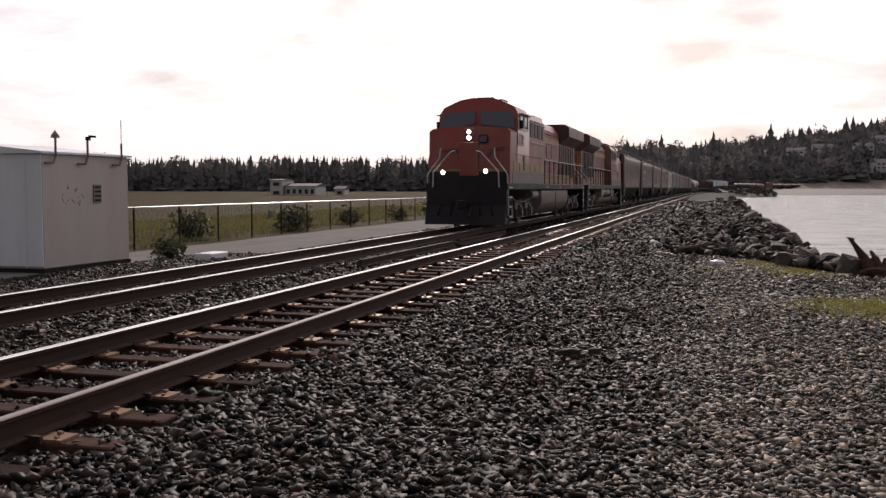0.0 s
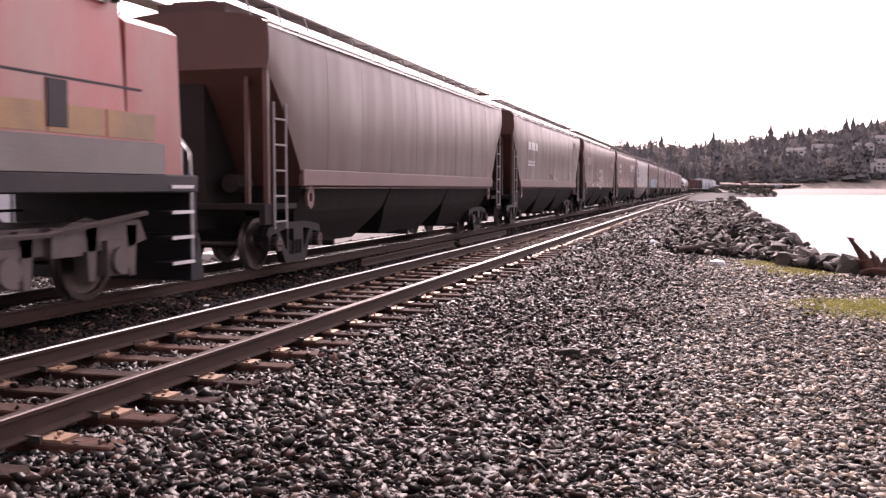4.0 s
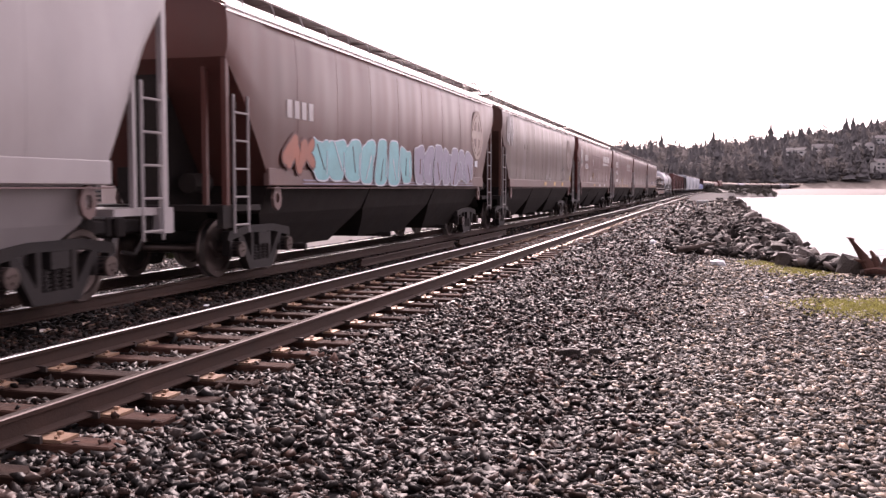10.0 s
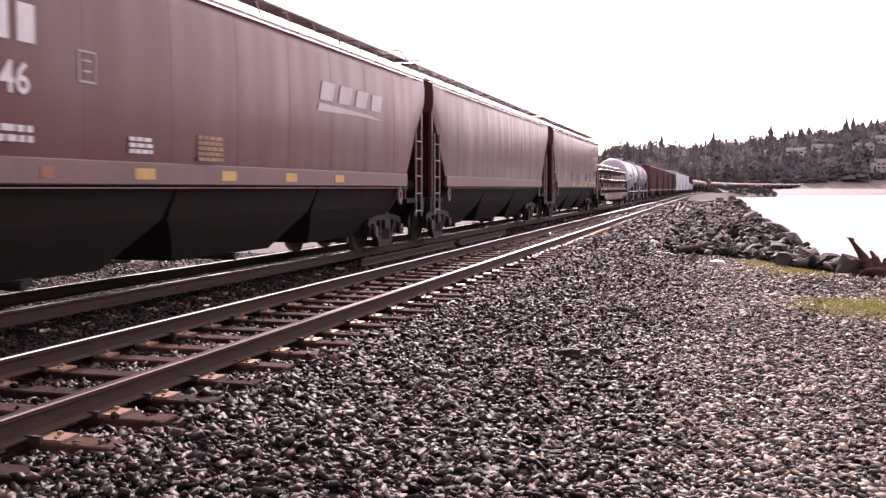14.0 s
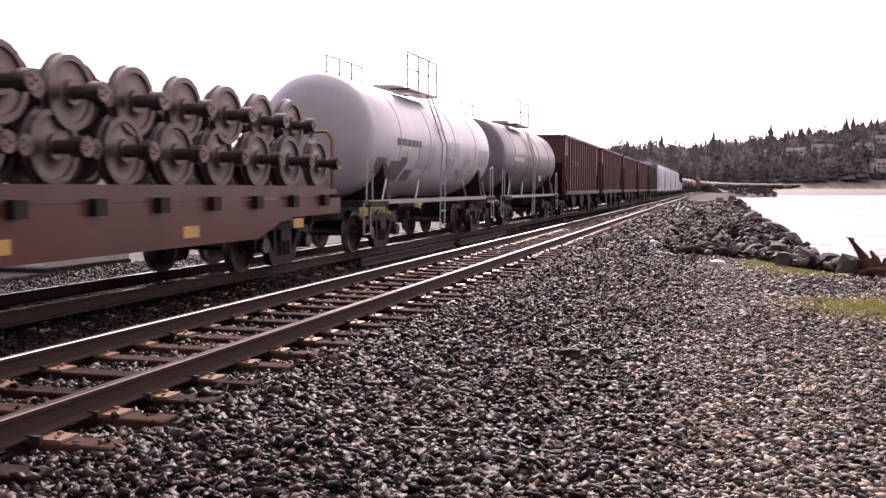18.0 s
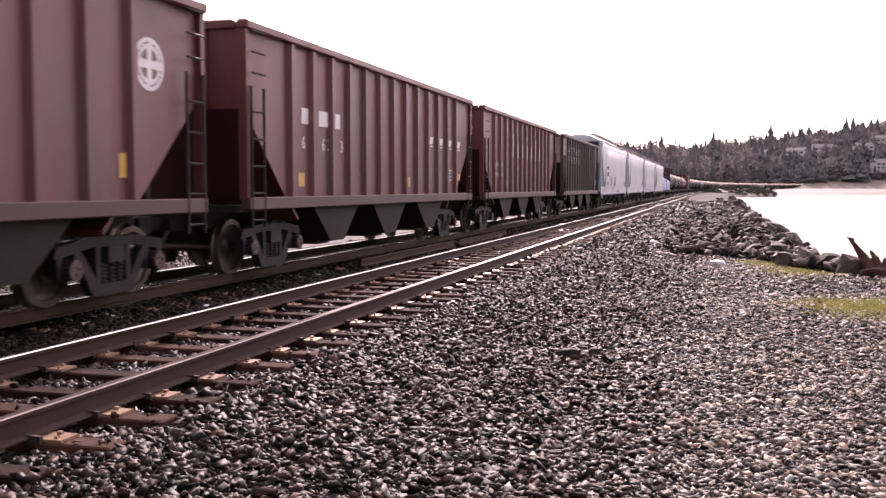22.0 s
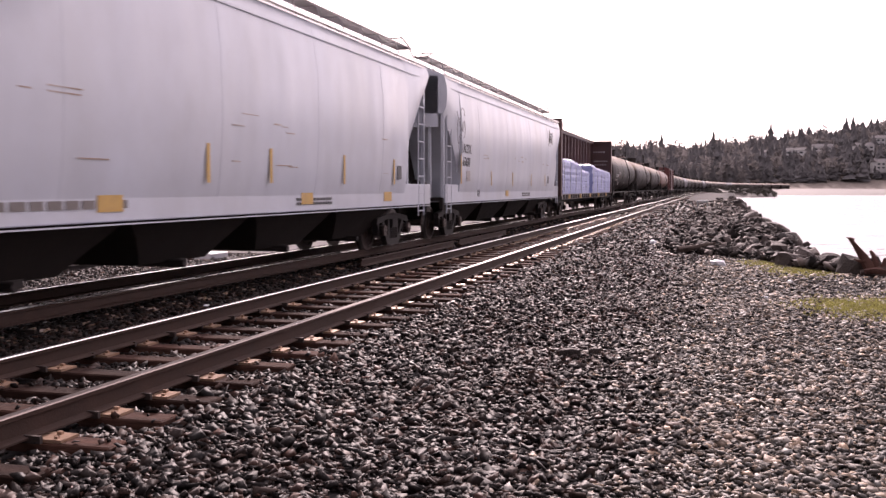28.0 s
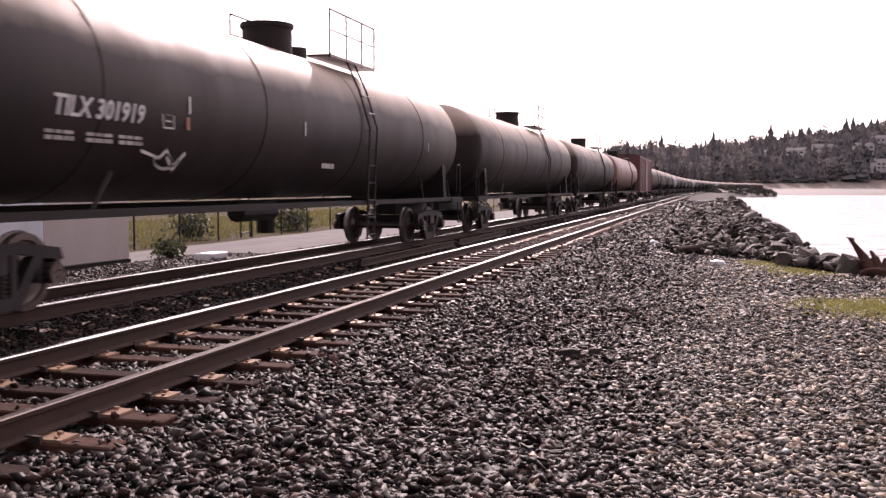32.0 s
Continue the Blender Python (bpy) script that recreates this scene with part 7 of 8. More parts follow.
    strokes(c, [[(-2.98, 1.78), (-2.95, 2.35), (-2.80, 2.72), (-2.66, 2.38), (-2.43, 2.85), (-2.32, 2.40), (-2.02, 2.80), (-2.12, 1.78)], [(-2.9, 2.1), (-2.2, 2.16)], [(-2.9, 2.24), (-2.2, 2.28)], arc(-2.55, 1.9, 0.25, 0.12, 170, -100), [(-4.4, 1.78), (-2.1, 1.78)]], M_SCRAPE, SIDE, 0.015)
    for y, w, h in ((-4.05, 0.9, 0.55), (-2.9, 0.7, 0.4)):
        side_panel("sprayed_fill", c, M_RUSTTHIN, y, 1.79, w, h, SIDE - 0.012, "thin rust-red sprayed fill")
    # white outline with three spikes over a jagged foot
    strokes(c, [[(-1.62, 1.86), (-1.60, 2.05), (-1.42, 2.60), (-1.12, 2.30), (-0.69, 2.60), (-0.45, 2.32), (-0.02, 2.62), (-0.10, 2.05)],
                [(-1.70, 1.60), (-1.62, 1.78), (-0.9, 1.72), (-0.55, 1.90), (0.52, 1.86), (-0.05, 1.62), (-0.30, 1.42), (-0.52, 1.58), (-0.75, 1.40), (-1.02, 1.56), (-1.24, 1.42), (-1.45, 1.62), (-1.70, 1.60)],
                [(-0.69, 2.50), (-0.85, 1.95)], arc(-0.35, 2.0, 0.12, 0.12, 0, 360), arc(0.25, 2.30, 0.14, 0.20, 0, 330), arc(0.25, 2.06, 0.20, 0.16, 30, 340), [(0.12, 2.46), (0.40, 2.1)]], M_WHITE, SIDE, 0.022)
    scribble(c, -1.6, 1.86, 0.75, 0.24, M_WHITE, SIDE + 0.004, 7, 5)
    side_panel("sprayed_fill", c, M_BLACKLET, -1.36, 2.02, 0.55, 0.34, SIDE - 0.012, "dark sprayed fill")
    slanted(c, -7.2, 2.75, 1.6, 0.40, M_HOPGREY, SIDE, swoosh=False, lean=0.0, name="owner_mark")
    letters(c, "4", -5.95, 2.15, 0.42, M_HOPGREY, SIDE)
    for y, m_ in ((-4.7, M_WHITE), (-2.3, M_WHITE), (-0.2, M_SILL), (1.0, M_YELLOW), (3.3, M_YELLOW)):
        side_panel("reflector", c, m_, y, 1.53, 0.42, 0.15, 1.525)
    round_emblem(c, 6.1, 2.95, 0.7, M_SILL, SIDE)
    strokes(c, [[(4.2, 1.85), (4.35, 2.1), (4.4, 1.85)], [(4.6, 1.85), (4.9, 1.85), (4.9, 2.1), (4.6, 2.1), (4.6, 1.85)]], M_HOPGREY, SIDE, 0.014)
    c = cars[137]
    slanted(c, -6.88, 2.93, 1.3, 0.30, M_WHITE, SIDE, swoosh=False, lean=0.0, name="owner_mark")
    letters(c, "488974", -6.88, 2.42, 0.40, M_WHITE, SIDE, bold=0.006)
    bars(c, -6.2, 2.05, 0.9, 0.06, M_WHITE, SIDE, 2, seed=9)
    slanted(c, 3.0, 3.05, 3.6, 0.36, M_WHITE, SIDE)
    scribble(c, 1.2, 2.2, 2.6, 0.7, M_LILAC, SIDE - 0.008, 3, 6)
    for y in (-7.2, -6.5, -2.5, 0.8):
        side_panel("reflector", c, M_YELLOW, y, 1.53, 0.5, 0.15, 1.475 + 0.05)
    frame_box(c, -4.55, 2.75, 0.26, 0.36, M_HOPGREY, SIDE)
    c = cars["grey"]
    letters(c, "AOK", -6.63, 2.86, 0.45, M_BLACKLET, SIDE, bold=0.008)
    letters(c, "202024", -6.63, 2.40, 0.40, M_BLACKLET, SIDE, bold=0.008)
    bars(c, -6.6, 2.05, 1.3, 0.07, M_BLACKLET, SIDE, 2, seed=5)
    bars(c, -1.0, 2.3, 0.6, 0.05, M_BLACKLET, SIDE, 4, seed=6)
    side_panel("sill_stripe", c, M_YELLOW, -6.9, 1.55, 1.1, 0.14, 1.53)
    for y in (-4.6, -3.5):
        side_panel("sill_stripe", c, M_YELLOW, y, 1.55, 0.5, 0.10, 1.53)
    scribble(c, -8.0, 3.2, 0.9, 0.6, M_RUST, SIDE - 0.02, 13, 6)
    c = cars[174]
    slanted(c, -6.9, 2.6, 1.2, 0.30, M_HOPGREY, SIDE, swoosh=False, lean=0.0, name="owner_mark")
    bubble_letters(c, -5.9, 1.48, 5.9, 0.98, 7, M_TEAL, M_HOPWHITE, M_BLACKLET, SIDE, 114)
    graffiti(c, -7.0, 1.75, 1.2, 0.5, M_RUST, M_OXIDE2, SIDE, 2, 15)
    bubble_letters(c, 0.3, 1.48, 5.7, 1.05, 7, M_LILAC, M_HOPWHITE, M_RUSTTHIN, SIDE, 121)
    strokes(c, [[(-6.2, 1.50), (6.1, 1.50)], [(-6.2, 1.56), (6.1, 1.56)]], M_LILAC, SIDE - 0.02, 0.012)
    side_panel("sticker", c, M_HOPWHITE, 6.3, 2.05, 0.34, 0.18, SIDE)
    round_emblem(c, 6.62, 3.0, 0.72, M_EMBLEM, SIDE)
    c = cars[193]
    scribble(c, -8.2, 2.9, 1.0, 1.1, M_WHITE, SIDE, 23, 6)
    round_emblem(c, 6.5, 2.98, 0.74, M_EMBFADE, SIDE, M_DRAB)
    strokes(c, [arc(4.3, 2.35, 0.16, 0.2, 90, 330), [(4.55, 2.2), (4.7, 2.5), (4.8, 2.22), (4.95, 2.5), (5.05, 2.25)]], M_WORN, SIDE, 0.016)
    bars(c, -5.0, 2.9, 1.1, 0.16, M_DRAB, SIDE, 1, seed=19, name="faded_number")
    for y in (-0.3, 2.2, 4.5):
        side_panel("reflector", c, M_YELLOW, y, 1.53, 0.5, 0.15, 1.525)
    side_panel("data_plate", c, M_HOPGREY, -0.1, 1.80, 0.28, 0.16, SIDE)
    bars(c, 0.45, 1.80, 0.75, 0.05, M_WORN, SIDE, 2, seed=20)
    strokes(c, [arc(4.64, 1.92, 0.13, 0.13, 0, 360), [(4.51, 1.92), (4.77, 1.92)]], M_HOPGREY, SIDE, 0.012)
    frame_box(c, 4.95, 1.79, 0.36, 0.34, M_HOPGREY, SIDE)
    side_panel("yellow_patch", c, M_YELLOW, 6.9, 1.79, 0.24, 0.2, SIDE)
    c = cars[212]
    scribble(c, -8.1, 2.5, 0.75, 1.15, M_WHITE, SIDE, 27, 8)
    slanted(c, -6.15, 2.94, 1.25, 0.32, M_WHITE, SIDE, swoosh=False, lean=0.0, name="owner_mark")
    letters(c, "485306", -6.1, 2.42, 0.40, M_WHITE, SIDE, bold=0.006)
    slanted(c, 2.9, 3.08, 3.75, 0.38, M_WHITE, SIDE, lean=0.4)
    for z in (3.32, 2.52):                   # long pressed ridges
        bm = bmesh.new()
        prism(bm, [(SIDE - 0.03, z - 0.04), (SIDE + 0.012, z), (SIDE - 0.03, z + 0.04)], -2.4, 2.0, "y")
        part("pressed_ridge", bm, M_OXIDE2, c)
    frame_box(c, -2.75, 2.72, 0.32, 0.36, M_WHITE, SIDE)
    for y, m_ in ((-1.65, M_YELLOW), (1.1, M_WHITE), (3.8, M_WHITE)):
        side_panel("reflector", c, m_, y, 1.53, 0.5, 0.13, 1.525)
    bars(c, -3.8, 2.0, 0.5, 0.05, M_WHITE, SIDE, 3, seed=28)
    bars(c, -0.8, 1.95, 0.26, 0.05, M_WHITE, SIDE, 2, seed=29)
    bars(c, 3.4, 1.98, 0.34, 0.04, M_HOPGREY, SIDE, 3, seed=30)
    bars(c, -2.9, 2.25, 0.9, 0.05, M_LOCOYEL, SIDE - 0.003, 4, seed=31)
    frame_box(c, 4.8, 1.88, 0.34, 0.32, M_WHITE, SIDE)
    c = cars[231]
    slanted(c, -6.9, 2.92, 1.6, 0.40, M_WHITE, SIDE, swoosh=False, lean=0.0, name="owner_mark")
    letters(c, "498546", -6.9, 2.30, 0.46, M_WHITE, SIDE, bold=0.006)
    slanted(c, 2.2, 3.02, 3.6, 0.34, M_HOPGREY, SIDE, lean=0.4)
    bars(c, -6.9, 2.0, 1.4, 0.07, M_WHITE, SIDE, 2, seed=32)
    bars(c, -3.75, 2.0, 0.5, 0.05, M_WHITE, SIDE, 3, seed=33)
    bars(c, -2.1, 2.1, 0.7, 0.05, M_LOCOYEL, SIDE - 0.003, 5, seed=34)
    frame_box(c, -4.7, 2.62, 0.3, 0.34, M_HOPGREY, SIDE)
    side_panel("reflector", c, M_RUST, -5.35, 1.53, 0.2, 0.13, 1.525)
    for y in (-3.6, -1.4, 0.8, 3.0):
        side_panel("reflector", c, M_YELLOW, y, 1.53, 0.45, 0.14, 1.525)
    c = cars[268]
    round_emblem(c, 6.75, 3.15, 0.72, M_EMBLEM, SIDE, M_DRAB)
    strokes(c, [arc(-2.45, 1.96, 0.26, 0.26, 70, 300), [(-2.05, 2.15), (-2.2, 1.75), (-1.9, 1.72)], [(-2.12, 1.96), (-1.9, 2.0)], [(-2.05, 2.15), (-1.8, 2.18)], [(-1.75, 1.72), (-1.5, 2.18), (-1.38, 1.74)], [(-1.68, 1.92), (-1.4, 1.95)],
                [(-1.25, 1.74), (-1.2, 2.15)], arc(-1.08, 2.05, 0.14, 0.11, 120, -90), [(-1.1, 1.94), (-0.92, 1.74)], [(-0.8, 1.76), (-0.78, 2.12)], arc(-0.75, 1.94, 0.24, 0.19, 85, -85), arc(-0.30, 1.94, 0.16, 0.18, 20, 320), [(-0.45, 1.95), (-0.15, 2.0)], [(-2.75, 1.72), (-2.2, 1.72)], [(-2.75, 1.68), (-2.2, 1.68)]], M_LILAC, SIDE, 0.015)
    scribble(c, -3.6, 1.8, 0.9, 0.5, M_WORN, SIDE, 41, 3)
    scribble(c, 2.0, 1.79, 1.3, 0.5, M_HOPGREY, SIDE, 42, 5)
    strokes(c, [[(3.9, 2.0), (3.92, 2.25)], [(4.05, 2.0), (4.07, 2.25)], [(3.9, 2.12), (4.07, 2.14)], arc(4.25, 2.12, 0.1, 0.12, 0, 360), [(4.4, 2.25), (4.5, 2.02), (4.6, 2.25)], [(4.85, 2.02), (4.7, 2.02), (4.7, 2.26), (4.85, 2.26)], [(4.7, 2.14), (4.82, 2.14)], [(3.95, 1.95), (4.3, 1.95)], [(4.1, 1.78), (4.12, 1.95)], [(4.4, 1.78), (4.42, 1.94), (4.6, 1.94), (4.6, 1.80)]], M_HOPGREY, SIDE, 0.011)
    strokes(c, [[(6.0, 2.1), (6.05, 2.4)], arc(6.15, 2.3, 0.15, 0.1, 120, -120), [(6.4, 2.1), (6.5, 2.42), (6.62, 2.12)], [(6.72, 2.1), (6.74, 2.4), (6.9, 2.12), (6.92, 2.4)], arc(7.1, 2.26, 0.1, 0.14, 60, 300), [(7.4, 2.12), (7.26, 2.12), (7.28, 2.42), (7.42, 2.42)]], M_LILAC, SIDE + 0.003, 0.015)
    frame_box(c, 5.25, 1.79, 0.34, 0.22, M_HOPGREY, SIDE)
    for y in (-2.45, 0.0, 2.3, 4.4):
        side_panel("reflector", c, M_YELLOW, y, 1.53, 0.5, 0.14, 1.525)

    fl = place(wheel_flat(21.0), 287.5, 309.0)
    slanted(fl, -7.0, 0.74, 0.75, 0.22, M_WHITE, 1.475, swoosh=False, lean=0.0, name="owner_mark")
    letters(fl, "923230", -6.05, 0.74, 0.30, M_WHITE, 1.475, bold=0.005)
    bars(fl, -7.2, 1.38, 1.3, 0.05, M_WHITE, 1.445, 2, seed=91)
    for y in (-4.6, -3.3, 0.2, 4.0, 7.6):
        side_panel("reflector", fl, M_YELLOW, y, 0.74, 0.42, 0.16, 1.475)
    ws0 = tagged(new("spare_wheelset", WHEELSET), "used steel wheelset stacked on the flat car", "wheelset", "wheelsets on the flat car")
    rng = random.Random(2)
    for lay, cnt, z in ((0, 30, 1.90), (1, 29, 2.56)):
        for i in range(cnt):
            w = ws0 if not lay and not i else tagged(new("spare_wheelset", WHEELSET), "used steel wheelset stacked on the flat car", "wheelset", "wheelsets on the flat car")
            y = 289.35 + (i + 0.5 * lay) * 0.64
            MOVERS.append((w, y, z, rng.uniform(-2, 2), rng.uniform(-0.05, 0.05) + (0.22 if i % 2 else -0.18)))

    tw = place(tank_car(13.7, M_TANKWHITE, "white short tank car with a yellow reflector strip", r=1.37, zc=2.56, gap=0.92, dome_y=-0.9, deck_y=-1.0, dome_h=0.08, ladder_y=-0.25), 309.0, 322.8)
    tg = copy_thing(tw, I4)
    repaint(tg, M_TANKGREY, "dirty grey tank car behind the white one")
    place(tg, 322.8, 336.4)

    gon = open_hopper(15.8, M_GOND, "rusty red open hopper with ribbed sides")
    glist = [(336.4, 352.4, M_GOND, "rusty red open hopper with white letters between the ribs"), (352.4, 368.0, M_GOND, "rusty red open hopper with yellow patches"),
             (368.0, 383.6, M_GOND, "red-brown open hopper with white numbers between ribs"), (383.6, 399.8, M_GOND, "red open hopper with large white letters across the ribs"),
             (399.8, 416.9, M_GONDGREY, "dark weathered open hopper with faded white letters")]
    gs = []
    for k, (a, b, paint, label) in enumerate(glist):
        c = gon if k == 0 else copy_thing(gon, I4)
        gs.append(place(repaint(c, paint, label), a, b))

    white = covered_hopper(19.9, M_HOPWHITE, "pale grey four-bay covered hopper with a deep white sill", sill=(1.02, 1.52), top=4.40, bays=4, inset=1.1, notch=1.8, rail_side=False, seams=4, notch_z=3.95, bulge=0.13, curve=((0, 1.0), (0.30, 0.80), (0.62, 0.60), (0.86, 0.42), (0.98, 0.22), (1.0, 0.0)))
    wl_ = [(416.9, 436.5, "pale grey four-bay covered hopper with black lettering"), (436.5, 456.3, "pale grey four-bay covered hopper with a deep white sill"),
           (456.3, 476.2, "pale grey covered hopper with yellow reflectors on its sill"), (476.2, 497.1, "pale grey covered hopper with black letters and a sketched graffiti")]
    wcars = []
    for k, (a, b, label) in enumerate(wl_):
        if k == 3:
            c = covered_hopper(21.0, M_HOPWHITE, label, sill=(1.02, 1.52), top=4.40, bays=4, inset=0.7, notch=1.4, rail_side=False, seams=4, notch_z=3.4, bulge=0.13, curve=((0, 1.0), (0.33, 0.82), (0.65, 0.66), (0.90, 0.50), (0.99, 0.34), (1.0, 0.0)))
        else:
            c = white if k == 0 else copy_thing(white, I4)
        wcars.append(place(tagged(c, label), a, b))

    place(centerbeam(24.2), 497.1, 521.5)
    for a, b, h, sd in ((498.3, 508.7, ((0, 1.72), (0.35, 1.72), (0.62, 1.62), (0.72, 1.32), (1, 1.26)), 3), (510.2, 520.5, ((0, 1.62), (0.12, 1.66), (0.3, 1.52), (1, 1.42)), 8)):
        pk = lumber_pack(-(b - a) / 2, (b - a) / 2, h, sd)
        MOVERS.append((pk, (a + b) / 2, 1.115, 0.0, 0.0))

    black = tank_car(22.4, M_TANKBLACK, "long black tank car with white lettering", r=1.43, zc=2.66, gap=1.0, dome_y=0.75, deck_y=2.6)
    place(black, 521.5, 544.8)
    edge = 544.8
    for k in range(26):
        ln = 22.4
        if k == 3:
            place(box_car(19.5, "tall dark red box car between the tank cars"), edge, edge + 20)
            edge += 20
            continue
        c = copy_thing(black, I4)
        if k == 2:
            repaint(c, M_TANKRED, "rust brown tank car")
        elif k in (7, 12, 18):
            repaint(c, M_TANKGREY, "grey tank car far back in the train")
        else:
            tagged(c, "long black tank car")
        place(c, edge, edge + ln)
        edge += ln
    # white tank and grey tank
    for c, m_ in ((tw, M_BLACKLET), (tg, M_WHITE)):
        bars(c, -4.0, 2.42, 1.9, 0.16, m_, 1.376, 1, seed=51, name="car_number")
        bars(c, 1.83, 1.90, 0.52, 0.04, m_, 1.24, 4, seed=52)
        side_panel("placard", c, m_, 3.2, 1.92, 0.36, 0.26, 1.225)
        for y, z, h in ((-3.2, 2.1, 0.42), (0.6, 2.06, 0.42), (2.95, 2.15, 0.25)):
            side_panel("reflector", c, M_YELLOW, y, z, 0.08, h, 1.345)
    for y, z, w, h in ((-2.2, 1.9, 1.4, 0.6), (0.5, 2.3, 1.2, 0.4), (0.55, 1.75, 0.8, 0.5), (2.5, 2.0, 0.5, 0.35), (4.1, 2.1, 1.2, 0.5)):
        patch_on_tank(tw, y, z, w, h, 1.37, 2.56, M_TANKPATCH)
    for y, z, w, h in ((-5.2, 1.75, 0.7, 0.35), (-4.2, 1.6, 1.1, 0.45), (-2.9, 1.62, 0.6, 0.25), (-3.5, 1.95, 0.5, 0.2)):
        patch_on_tank(tw, y, z, w, h, 1.375, 2.56, M_TANKGREY, "grime_patch")
    # open hoppers: letters sit between the stakes
    G = 1.44
    step = (2 * (15.8 / 2 - 0.75) - 3.4) / 12
    bay0 = -(15.8 / 2 - 0.75) + 1.7 + step * 0.5
    for k, ch in enumerate("81784"):
        letters(gs[0], ch, bay0 + step * (k + 0.8), 2.2, 0.26, M_WHITE, G)
    bars(gs[0], bay0 + step * 0.8, 2.62, step * 3.4, 0.18, M_WHITE, G, 1, gap=2.0, seed=61, name="owner_mark")
    side_panel("yellow_patch", gs[0], M_YELLOW, bay0 + 0.1, 1.55, 0.24, 0.22, G)
    side_panel("yellow_patch", gs[1], M_YELLOW, 5.2, 1.55, 0.3, 0.3, G)
    side_panel("reflector", gs[1], M_YELLOW, -2.5, 1.20, 0.5, 0.15, 1.535)
    bars(gs[1], bay0 + step * 0.8, 2.45, step * 2.3, 0.10, M_WORN, G, 2, gap=1.2, seed=62, name="car_number")
    for k, ch in enumerate("616331"):
        letters(gs[2], ch, bay0 + 0.05 + step * (k // 2) + 0.26 * (k % 2), 2.05, 0.32, M_WHITE, G)
    bars(gs[2], bay0 + 0.05, 2.55, step * 2.0, 0.28, M_WHITE, G, 1, seed=63, name="owner_mark")
    for k in range(4):                       # company letters as one leaning block a bay, each underlined
        y = 3.03 + 0.908 * k
        bm = bmesh.new()
        prism(bm, [(y, 2.54), (y + 0.26, 2.54), (y + 0.36, 2.72), (y + 0.08, 2.72)], G - 0.003, G + 0.003, "x")
        part("name_block", bm, M_WHITE, gs[2])
        side_panel("underline", gs[2], M_WHITE, y - 0.05, 2.47, 0.36, 0.03, G)
    frame_box(gs[2], 4.77, 1.64, 0.46, 0.26, M_WHITE, G)
    side_panel("dark_plate", gs[2], M_BLACKLET, 4.79, 1.66, 0.42, 0.22, G - 0.004)
    side_panel("yellow_patch", gs[2], M_YELLOW, 5.74, 1.64, 0.36, 0.18, G)
    side_panel("reflector", gs[2], M_YELLOW, 3.6, 1.33, 0.38, 0.10, 1.44)
    frame_box(gs[3], 4.78, 1.75, 0.44, 0.85, M_HOPGREY, G)
    side_panel("teal_patch", gs[3], M_TEALDULL, 4.80, 1.77, 0.40, 0.42, G - 0.004, "dull teal repainted patch")
    side_panel("yellow_bar", gs[3], M_YELLOW, 5.78, 1.85, 0.09, 0.80, G)
    bm = bmesh.new()
    prism(bm, [(-7.0, 3.84), (-5.6, 3.84), (-5.6, 1.9), (-7.0, 2.75)], 1.436, 1.442, "x")
    part("bleached_sheet", bm, M_RUSTPALE, gs[4], "bleached rusty end of the side")
    for o in gs[4].children:
        if o.name.startswith("end_sheet"):
            o.material_slots[0].link = "OBJECT"
            o.material_slots[0].material = M_RUSTPALE
    for y in (-5.1, 1.1):
        side_panel("yellow_patch", gs[2], M_YELLOW, y, 1.45, 0.26, 0.24, G)
    for k in range(7):                       # the large company name, one plain block a bay
        bm = bmesh.new()
        y = bay0 + step * (k + 3) - 0.145
        hh = 0.80 if k in (0, 5) else 0.52
        box(bm, G, y + 0.27, 2.52 + hh / 2, 0.006, 0.15, hh)
        box(bm, G, y + 0.02, 2.52 + hh / 2, 0.006, 0.15, hh)
        box(bm, G, y + 0.145, 2.52 + hh - 0.06, 0.007, 0.39, 0.12)
        part("name_block", bm, M_HOPGREY, gs[3])
        if k in (0, 2, 4):
            side_panel("yellow_bar", gs[3], M_YELLOW, y + 0.05, 1.6, 0.08, 0.5, G)
    bars(gs[3], bay0 - step * 0.4, 2.15, step * 1.6, 0.13, M_WORN, G, 2, gap=1.6, seed=66, name="car_number")
    for k in range(10):                      # faded name in two lines
        bm = bmesh.new()
        y, z = bay0 + step * (k % 5 + 0.1), 3.3 if k < 5 else 2.85
        box(bm, G, y + 0.05, z, 0.006, 0.07, 0.34)
        box(bm, G, y + 0.26, z, 0.006, 0.07, 0.34)
        box(bm, G, y + 0.15, z + (0.13 if k % 3 else -0.02), 0.006, 0.24, 0.06)
        part("name_letter", bm, M_WHITE, gs[4])
    for z, h, w in ((3.28, 0.98, 2.3), (2.33, 0.98, 2.2)):     # two round-ended blocks of a worn emblem with their open middles
        for nm, mt, k, dx in (("emblem_block", M_WORN, 1.0, 0.0), ("emblem_counter", M_GONDGREY, 0.42, 0.004)):
            bm = bmesh.new()
            r_ = h / 2 * k
            ol = [(5.5 - h / 2 + r_ * math.sin(a), z - r_ * math.cos(a)) for a in [math.pi * i / 10 for i in range(11)]]
            ol += [(5.5 - h / 2 - (w - h / 2) * (1 if k == 1 else 0.35), z + r_), (5.5 - h / 2 - (w - h / 2) * (1 if k == 1 else 0.35), z - r_)]
            prism(bm, ol, G + dx - 0.003, G + dx + 0.003, "x")
            part(nm, bm, mt, gs[4])
    side_panel("data_box", gs[4], M_HOPGREY, 6.55, 1.62, 0.26, 0.26, G)
    side_panel("yellow_patch", gs[4], M_YELLOW, -5.3, 2.05, 0.28, 0.22, G)
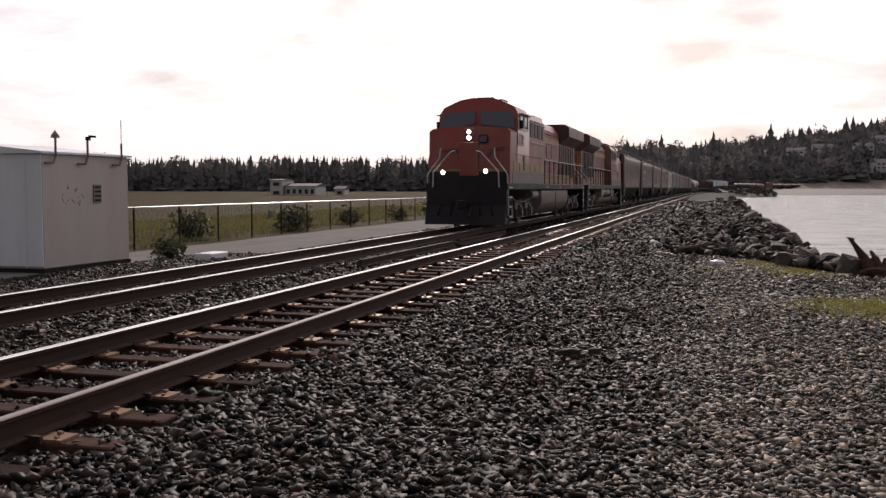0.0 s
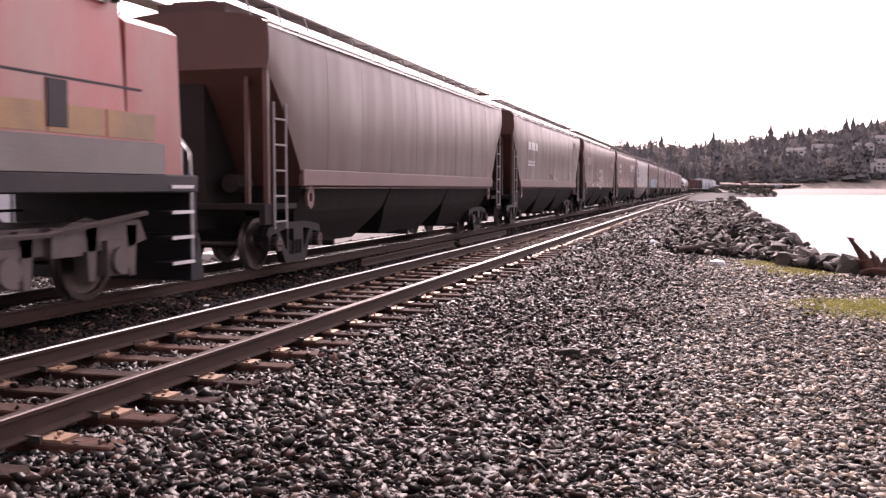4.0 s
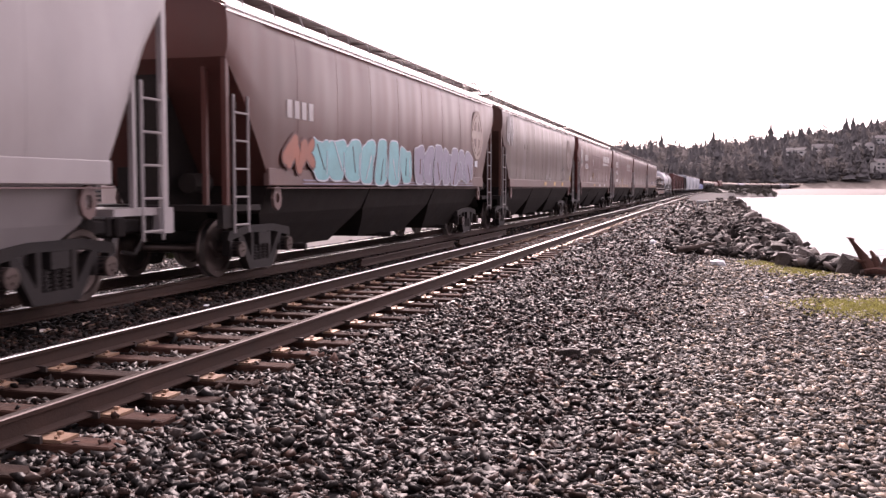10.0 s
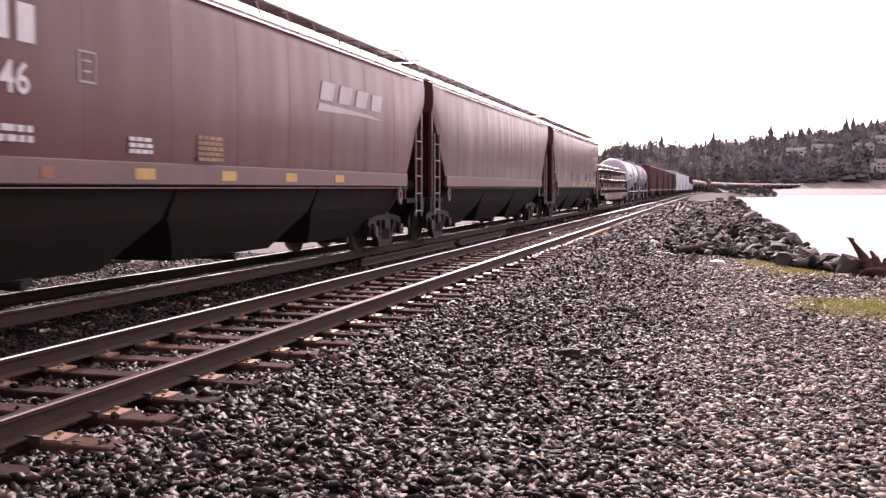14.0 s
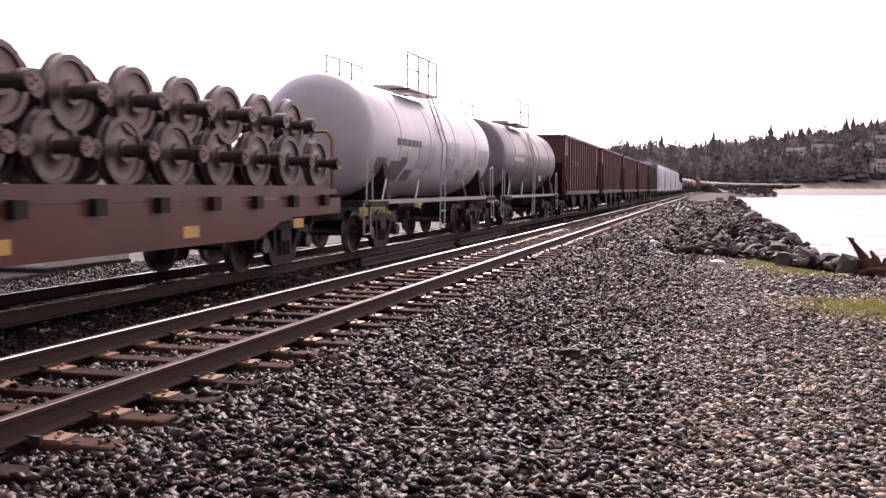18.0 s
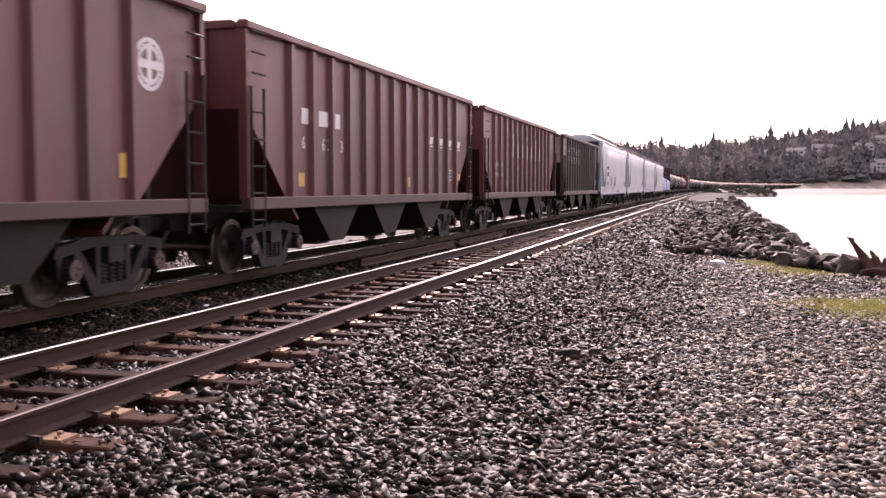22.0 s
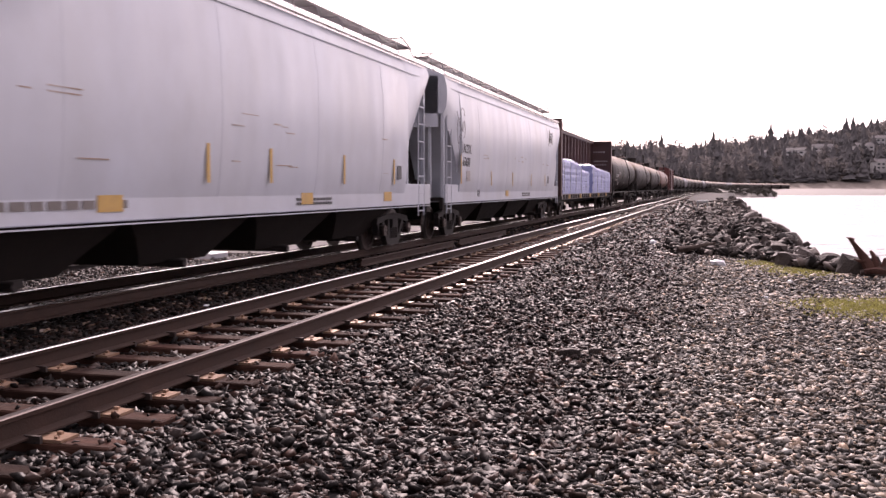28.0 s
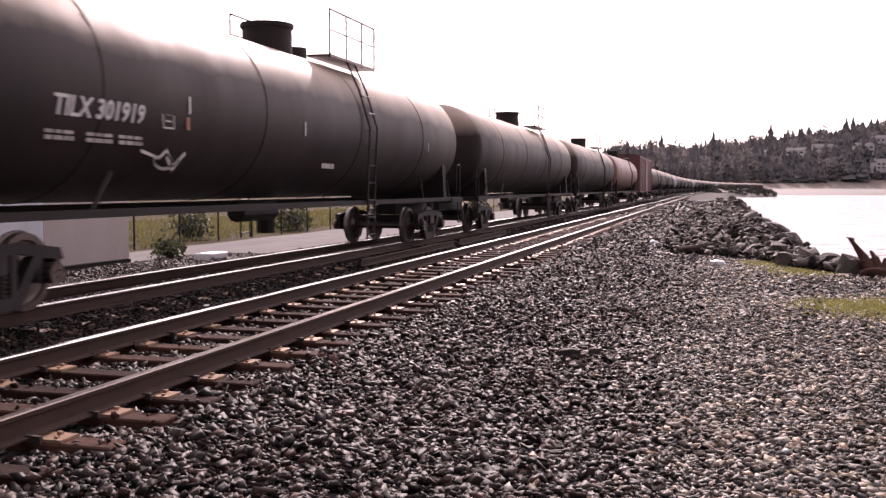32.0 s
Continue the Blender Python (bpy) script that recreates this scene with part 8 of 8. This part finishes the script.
    for c, num in ((gs[0], "81784"), (gs[2], "616331")):
        me = text_mesh(num, 0.22, M_WHITE)
        share("lettering", me, c, Matrix.Translation((0.12, -7.196, 3.5)) @ Matrix.Rotation(radians(90), 4, "X"))
    round_emblem(gs[1], 5.9, 3.0, 0.34, M_WHITE, G)
    # pale hoppers
    WX = 1.675
    a = wcars[0]
    letters(a, "DAKX", -6.57, 2.58, 0.34, M_BLACKLET, WX - 0.041, bold=0.006)
    letters(a, "252323", -6.57, 2.16, 0.34, M_BLACKLET, WX - 0.058, bold=0.006).matrix_basis @= Matrix.Rotation(radians(3.5), 4, "X")
    for nm, z in (("DAKX", 3.95), ("252323", 3.72)):
        me = text_mesh(nm, 0.22, M_BLACKLET)
        share("lettering", me, a, Matrix.Translation((0.2, -8.905, z)) @ Matrix.Rotation(radians(90), 4, "X"))
    bars(a, -6.5, 1.75, 1.1, 0.06, M_BLACKLET, WX - 0.078, 2, seed=71)
    for y in (-4.2, -1.6):
        side_panel("grey_patch", a, M_TANKGREY, y, 1.6, 0.8, 0.62, WX - 0.055)
    for c, ys in ((a, (-7.6, -2.4, 2.2)), (wcars[1], (-5.0, 1.0)), (wcars[2], (-4.6, 1.2, 5.6)), (wcars[3], (-2.0,))):
        for y in ys:
            side_panel("reflector", c, M_YELLOW, y, 1.14, 0.5, 0.2, 1.53)
        bars(c, 1.0, 1.2, 1.6, 0.05, M_BLACKLET, 1.528, 2, seed=72)
        side_panel("data_box", c, M_BLACKLET, 6.3, 1.62, 0.3, 0.3, WX - 0.074)
    for y in (-2.2, -0.2, 3.0, 6.0):
        side_panel("yellow_streak", wcars[2], M_YELLOW, y, 1.5, 0.09, 0.55, WX - 0.064)
    bars(wcars[2], -6.6, 1.18, 2.6, 0.10, M_LOCOGREY, 1.528, 1, gap=0.3, seed=73, name="maker_name")
    rng = random.Random(55)
    for c in wcars:                          # rust weeping from scrapes low on the sides
        for _ in range(14):
            y, z = rng.choice((-5.6, -1.4, 0.5, 5.2)) + rng.gauss(0, 0.45), rng.choice((1.75, 2.35, 2.4, 2.5))
            side_panel("rust_scrape", c, M_SCRAPE, y, z + rng.uniform(-0.06, 0.06), rng.uniform(0.08, 0.6), rng.uniform(0.008, 0.022), WX - 0.044 if z > 2 else WX - 0.08)
    b_ = wcars[3]
    letters(b_, "ACFX", -8.28, 2.34, 0.36, M_BLACKLET, WX - 0.042, bold=0.006)
    letters(b_, "65631", -8.28, 1.97, 0.36, M_BLACKLET, WX - 0.070, bold=0.006).matrix_basis @= Matrix.Rotation(radians(3.8), 4, "X")
    frame_box(b_, -6.1, 1.18, 0.2, 0.2, M_BLACKLET, 1.53)
    side_panel("grey_patch", b_, M_HOPGREY, -7.75, 1.62, 0.42, 0.30, WX - 0.078)
    strokes(b_, [arc(-8.75, 3.0, 0.2, 0.36, 0, 330), arc(-8.35, 3.35, 0.24, 0.3, 20, 350), arc(-8.55, 2.62, 0.22, 0.3, 60, 380), [(-8.95, 3.5), (-8.6, 3.1), (-8.3, 3.0)], arc(-8.2, 3.05, 0.16, 0.22, -90, 180)], M_TANKGREY, WX - 0.045, 0.012)
    side_panel("rust_streak", b_, M_YELLOW, -8.48, 1.54, 0.10, 0.85, WX - 0.06)
    scribble(b_, 6.5, 3.2, 1.0, 0.7, M_LOCOGREY, WX - 0.055, 82, 6)
    for y in (-4.6, -1.2, 2.4, 5.6):
        side_panel("yellow_streak", b_, M_YELLOW, y, 1.5, 0.09, 0.45, WX - 0.068)
    letters(black, "TILX 301919", -7.52, 2.18, 0.335, M_WHITE, 1.362, bold=0.006).matrix_basis @= Matrix.Rotation(radians(13), 4, "X")
    for y in (-7.55, -6.8, -6.15):
        bars(black, y, 2.04, 0.5, 0.05, M_WORN, 1.30, 2, seed=95)
    frame_box(black, -5.3, 2.22, 0.26, 0.26, M_HOPGREY, 1.40)
    side_panel("red_tick", black, M_RUST, -4.70, 2.22, 0.07, 0.22, 1.40)
    strokes(black, [[(-5.6, 1.90), (-5.2, 1.82), (-5.0, 1.94), (-4.85, 1.72), (-4.55, 1.90)], arc(-5.1, 1.78, 0.22, 0.1, 150, 400), [(-5.0, 1.82), (-4.9, 1.66), (-4.7, 1.80)]], M_HOPGREY, 1.262, 0.022)
    side_panel("white_patch", black, M_WORN, 0.55, 1.80, 0.62, 0.17, 1.20)
    for y, z in ((-4.70, 2.56), (-0.73, 2.47), (3.1, 2.33), (7.0, 2.45)):
        side_panel("white_tick", black, M_WHITE, y, z - 0.12, 0.035, 0.24, math.sqrt(1.43 ** 2 - (2.66 - z) ** 2) + 0.012)
    return gs, wcars, tw, tg


GONS, WHITES, TANK_WHITE, TANK_GREY = build_train()


def motions():
    for thing, u, z, turn, across in MOVERS:
        rows = []
        steps = [0.0, 32.0] if u < 200 else [2.0 * i for i in range(17)]
        for t in steps:
            s = u - SPEED * t
            x, y, h = along(s, across)
            rows.append((t, Matrix.Translation((x, y, z)) @ Matrix.Rotation(-h + radians(turn), 4, "Z")))
        walk(thing, rows)
        spin = [o for o in thing.children_recursive if o.name.startswith("wheelset")]
        for o in spin:                               # wheels roll while their car is near enough to see them turn
            t0, t1 = max(0.0, (u - 48) / SPEED), min(32.0, (u + 4) / SPEED)
            if t0 >= 32.0:
                continue
            x, y, z0 = o.matrix_basis.translation
            turn_per_frame = SPEED / FPS / z0
            n0, n1 = math.ceil(t0 * FPS), math.floor(t1 * FPS)
            rolls = [(k / FPS, pose(x, y, z0, math.degrees(turn_per_frame * (k - n0)) * (-1 if turn else 1))) for k in range(n0, n1 + 1)]
            if n0 > 0:
                rolls = [(0.0, pose(x, y, z0))] + rolls
            if n1 < 32 * FPS:
                rolls = rolls + [(32.0, rolls[-1][1])]
            walk(o, rolls)


motions()
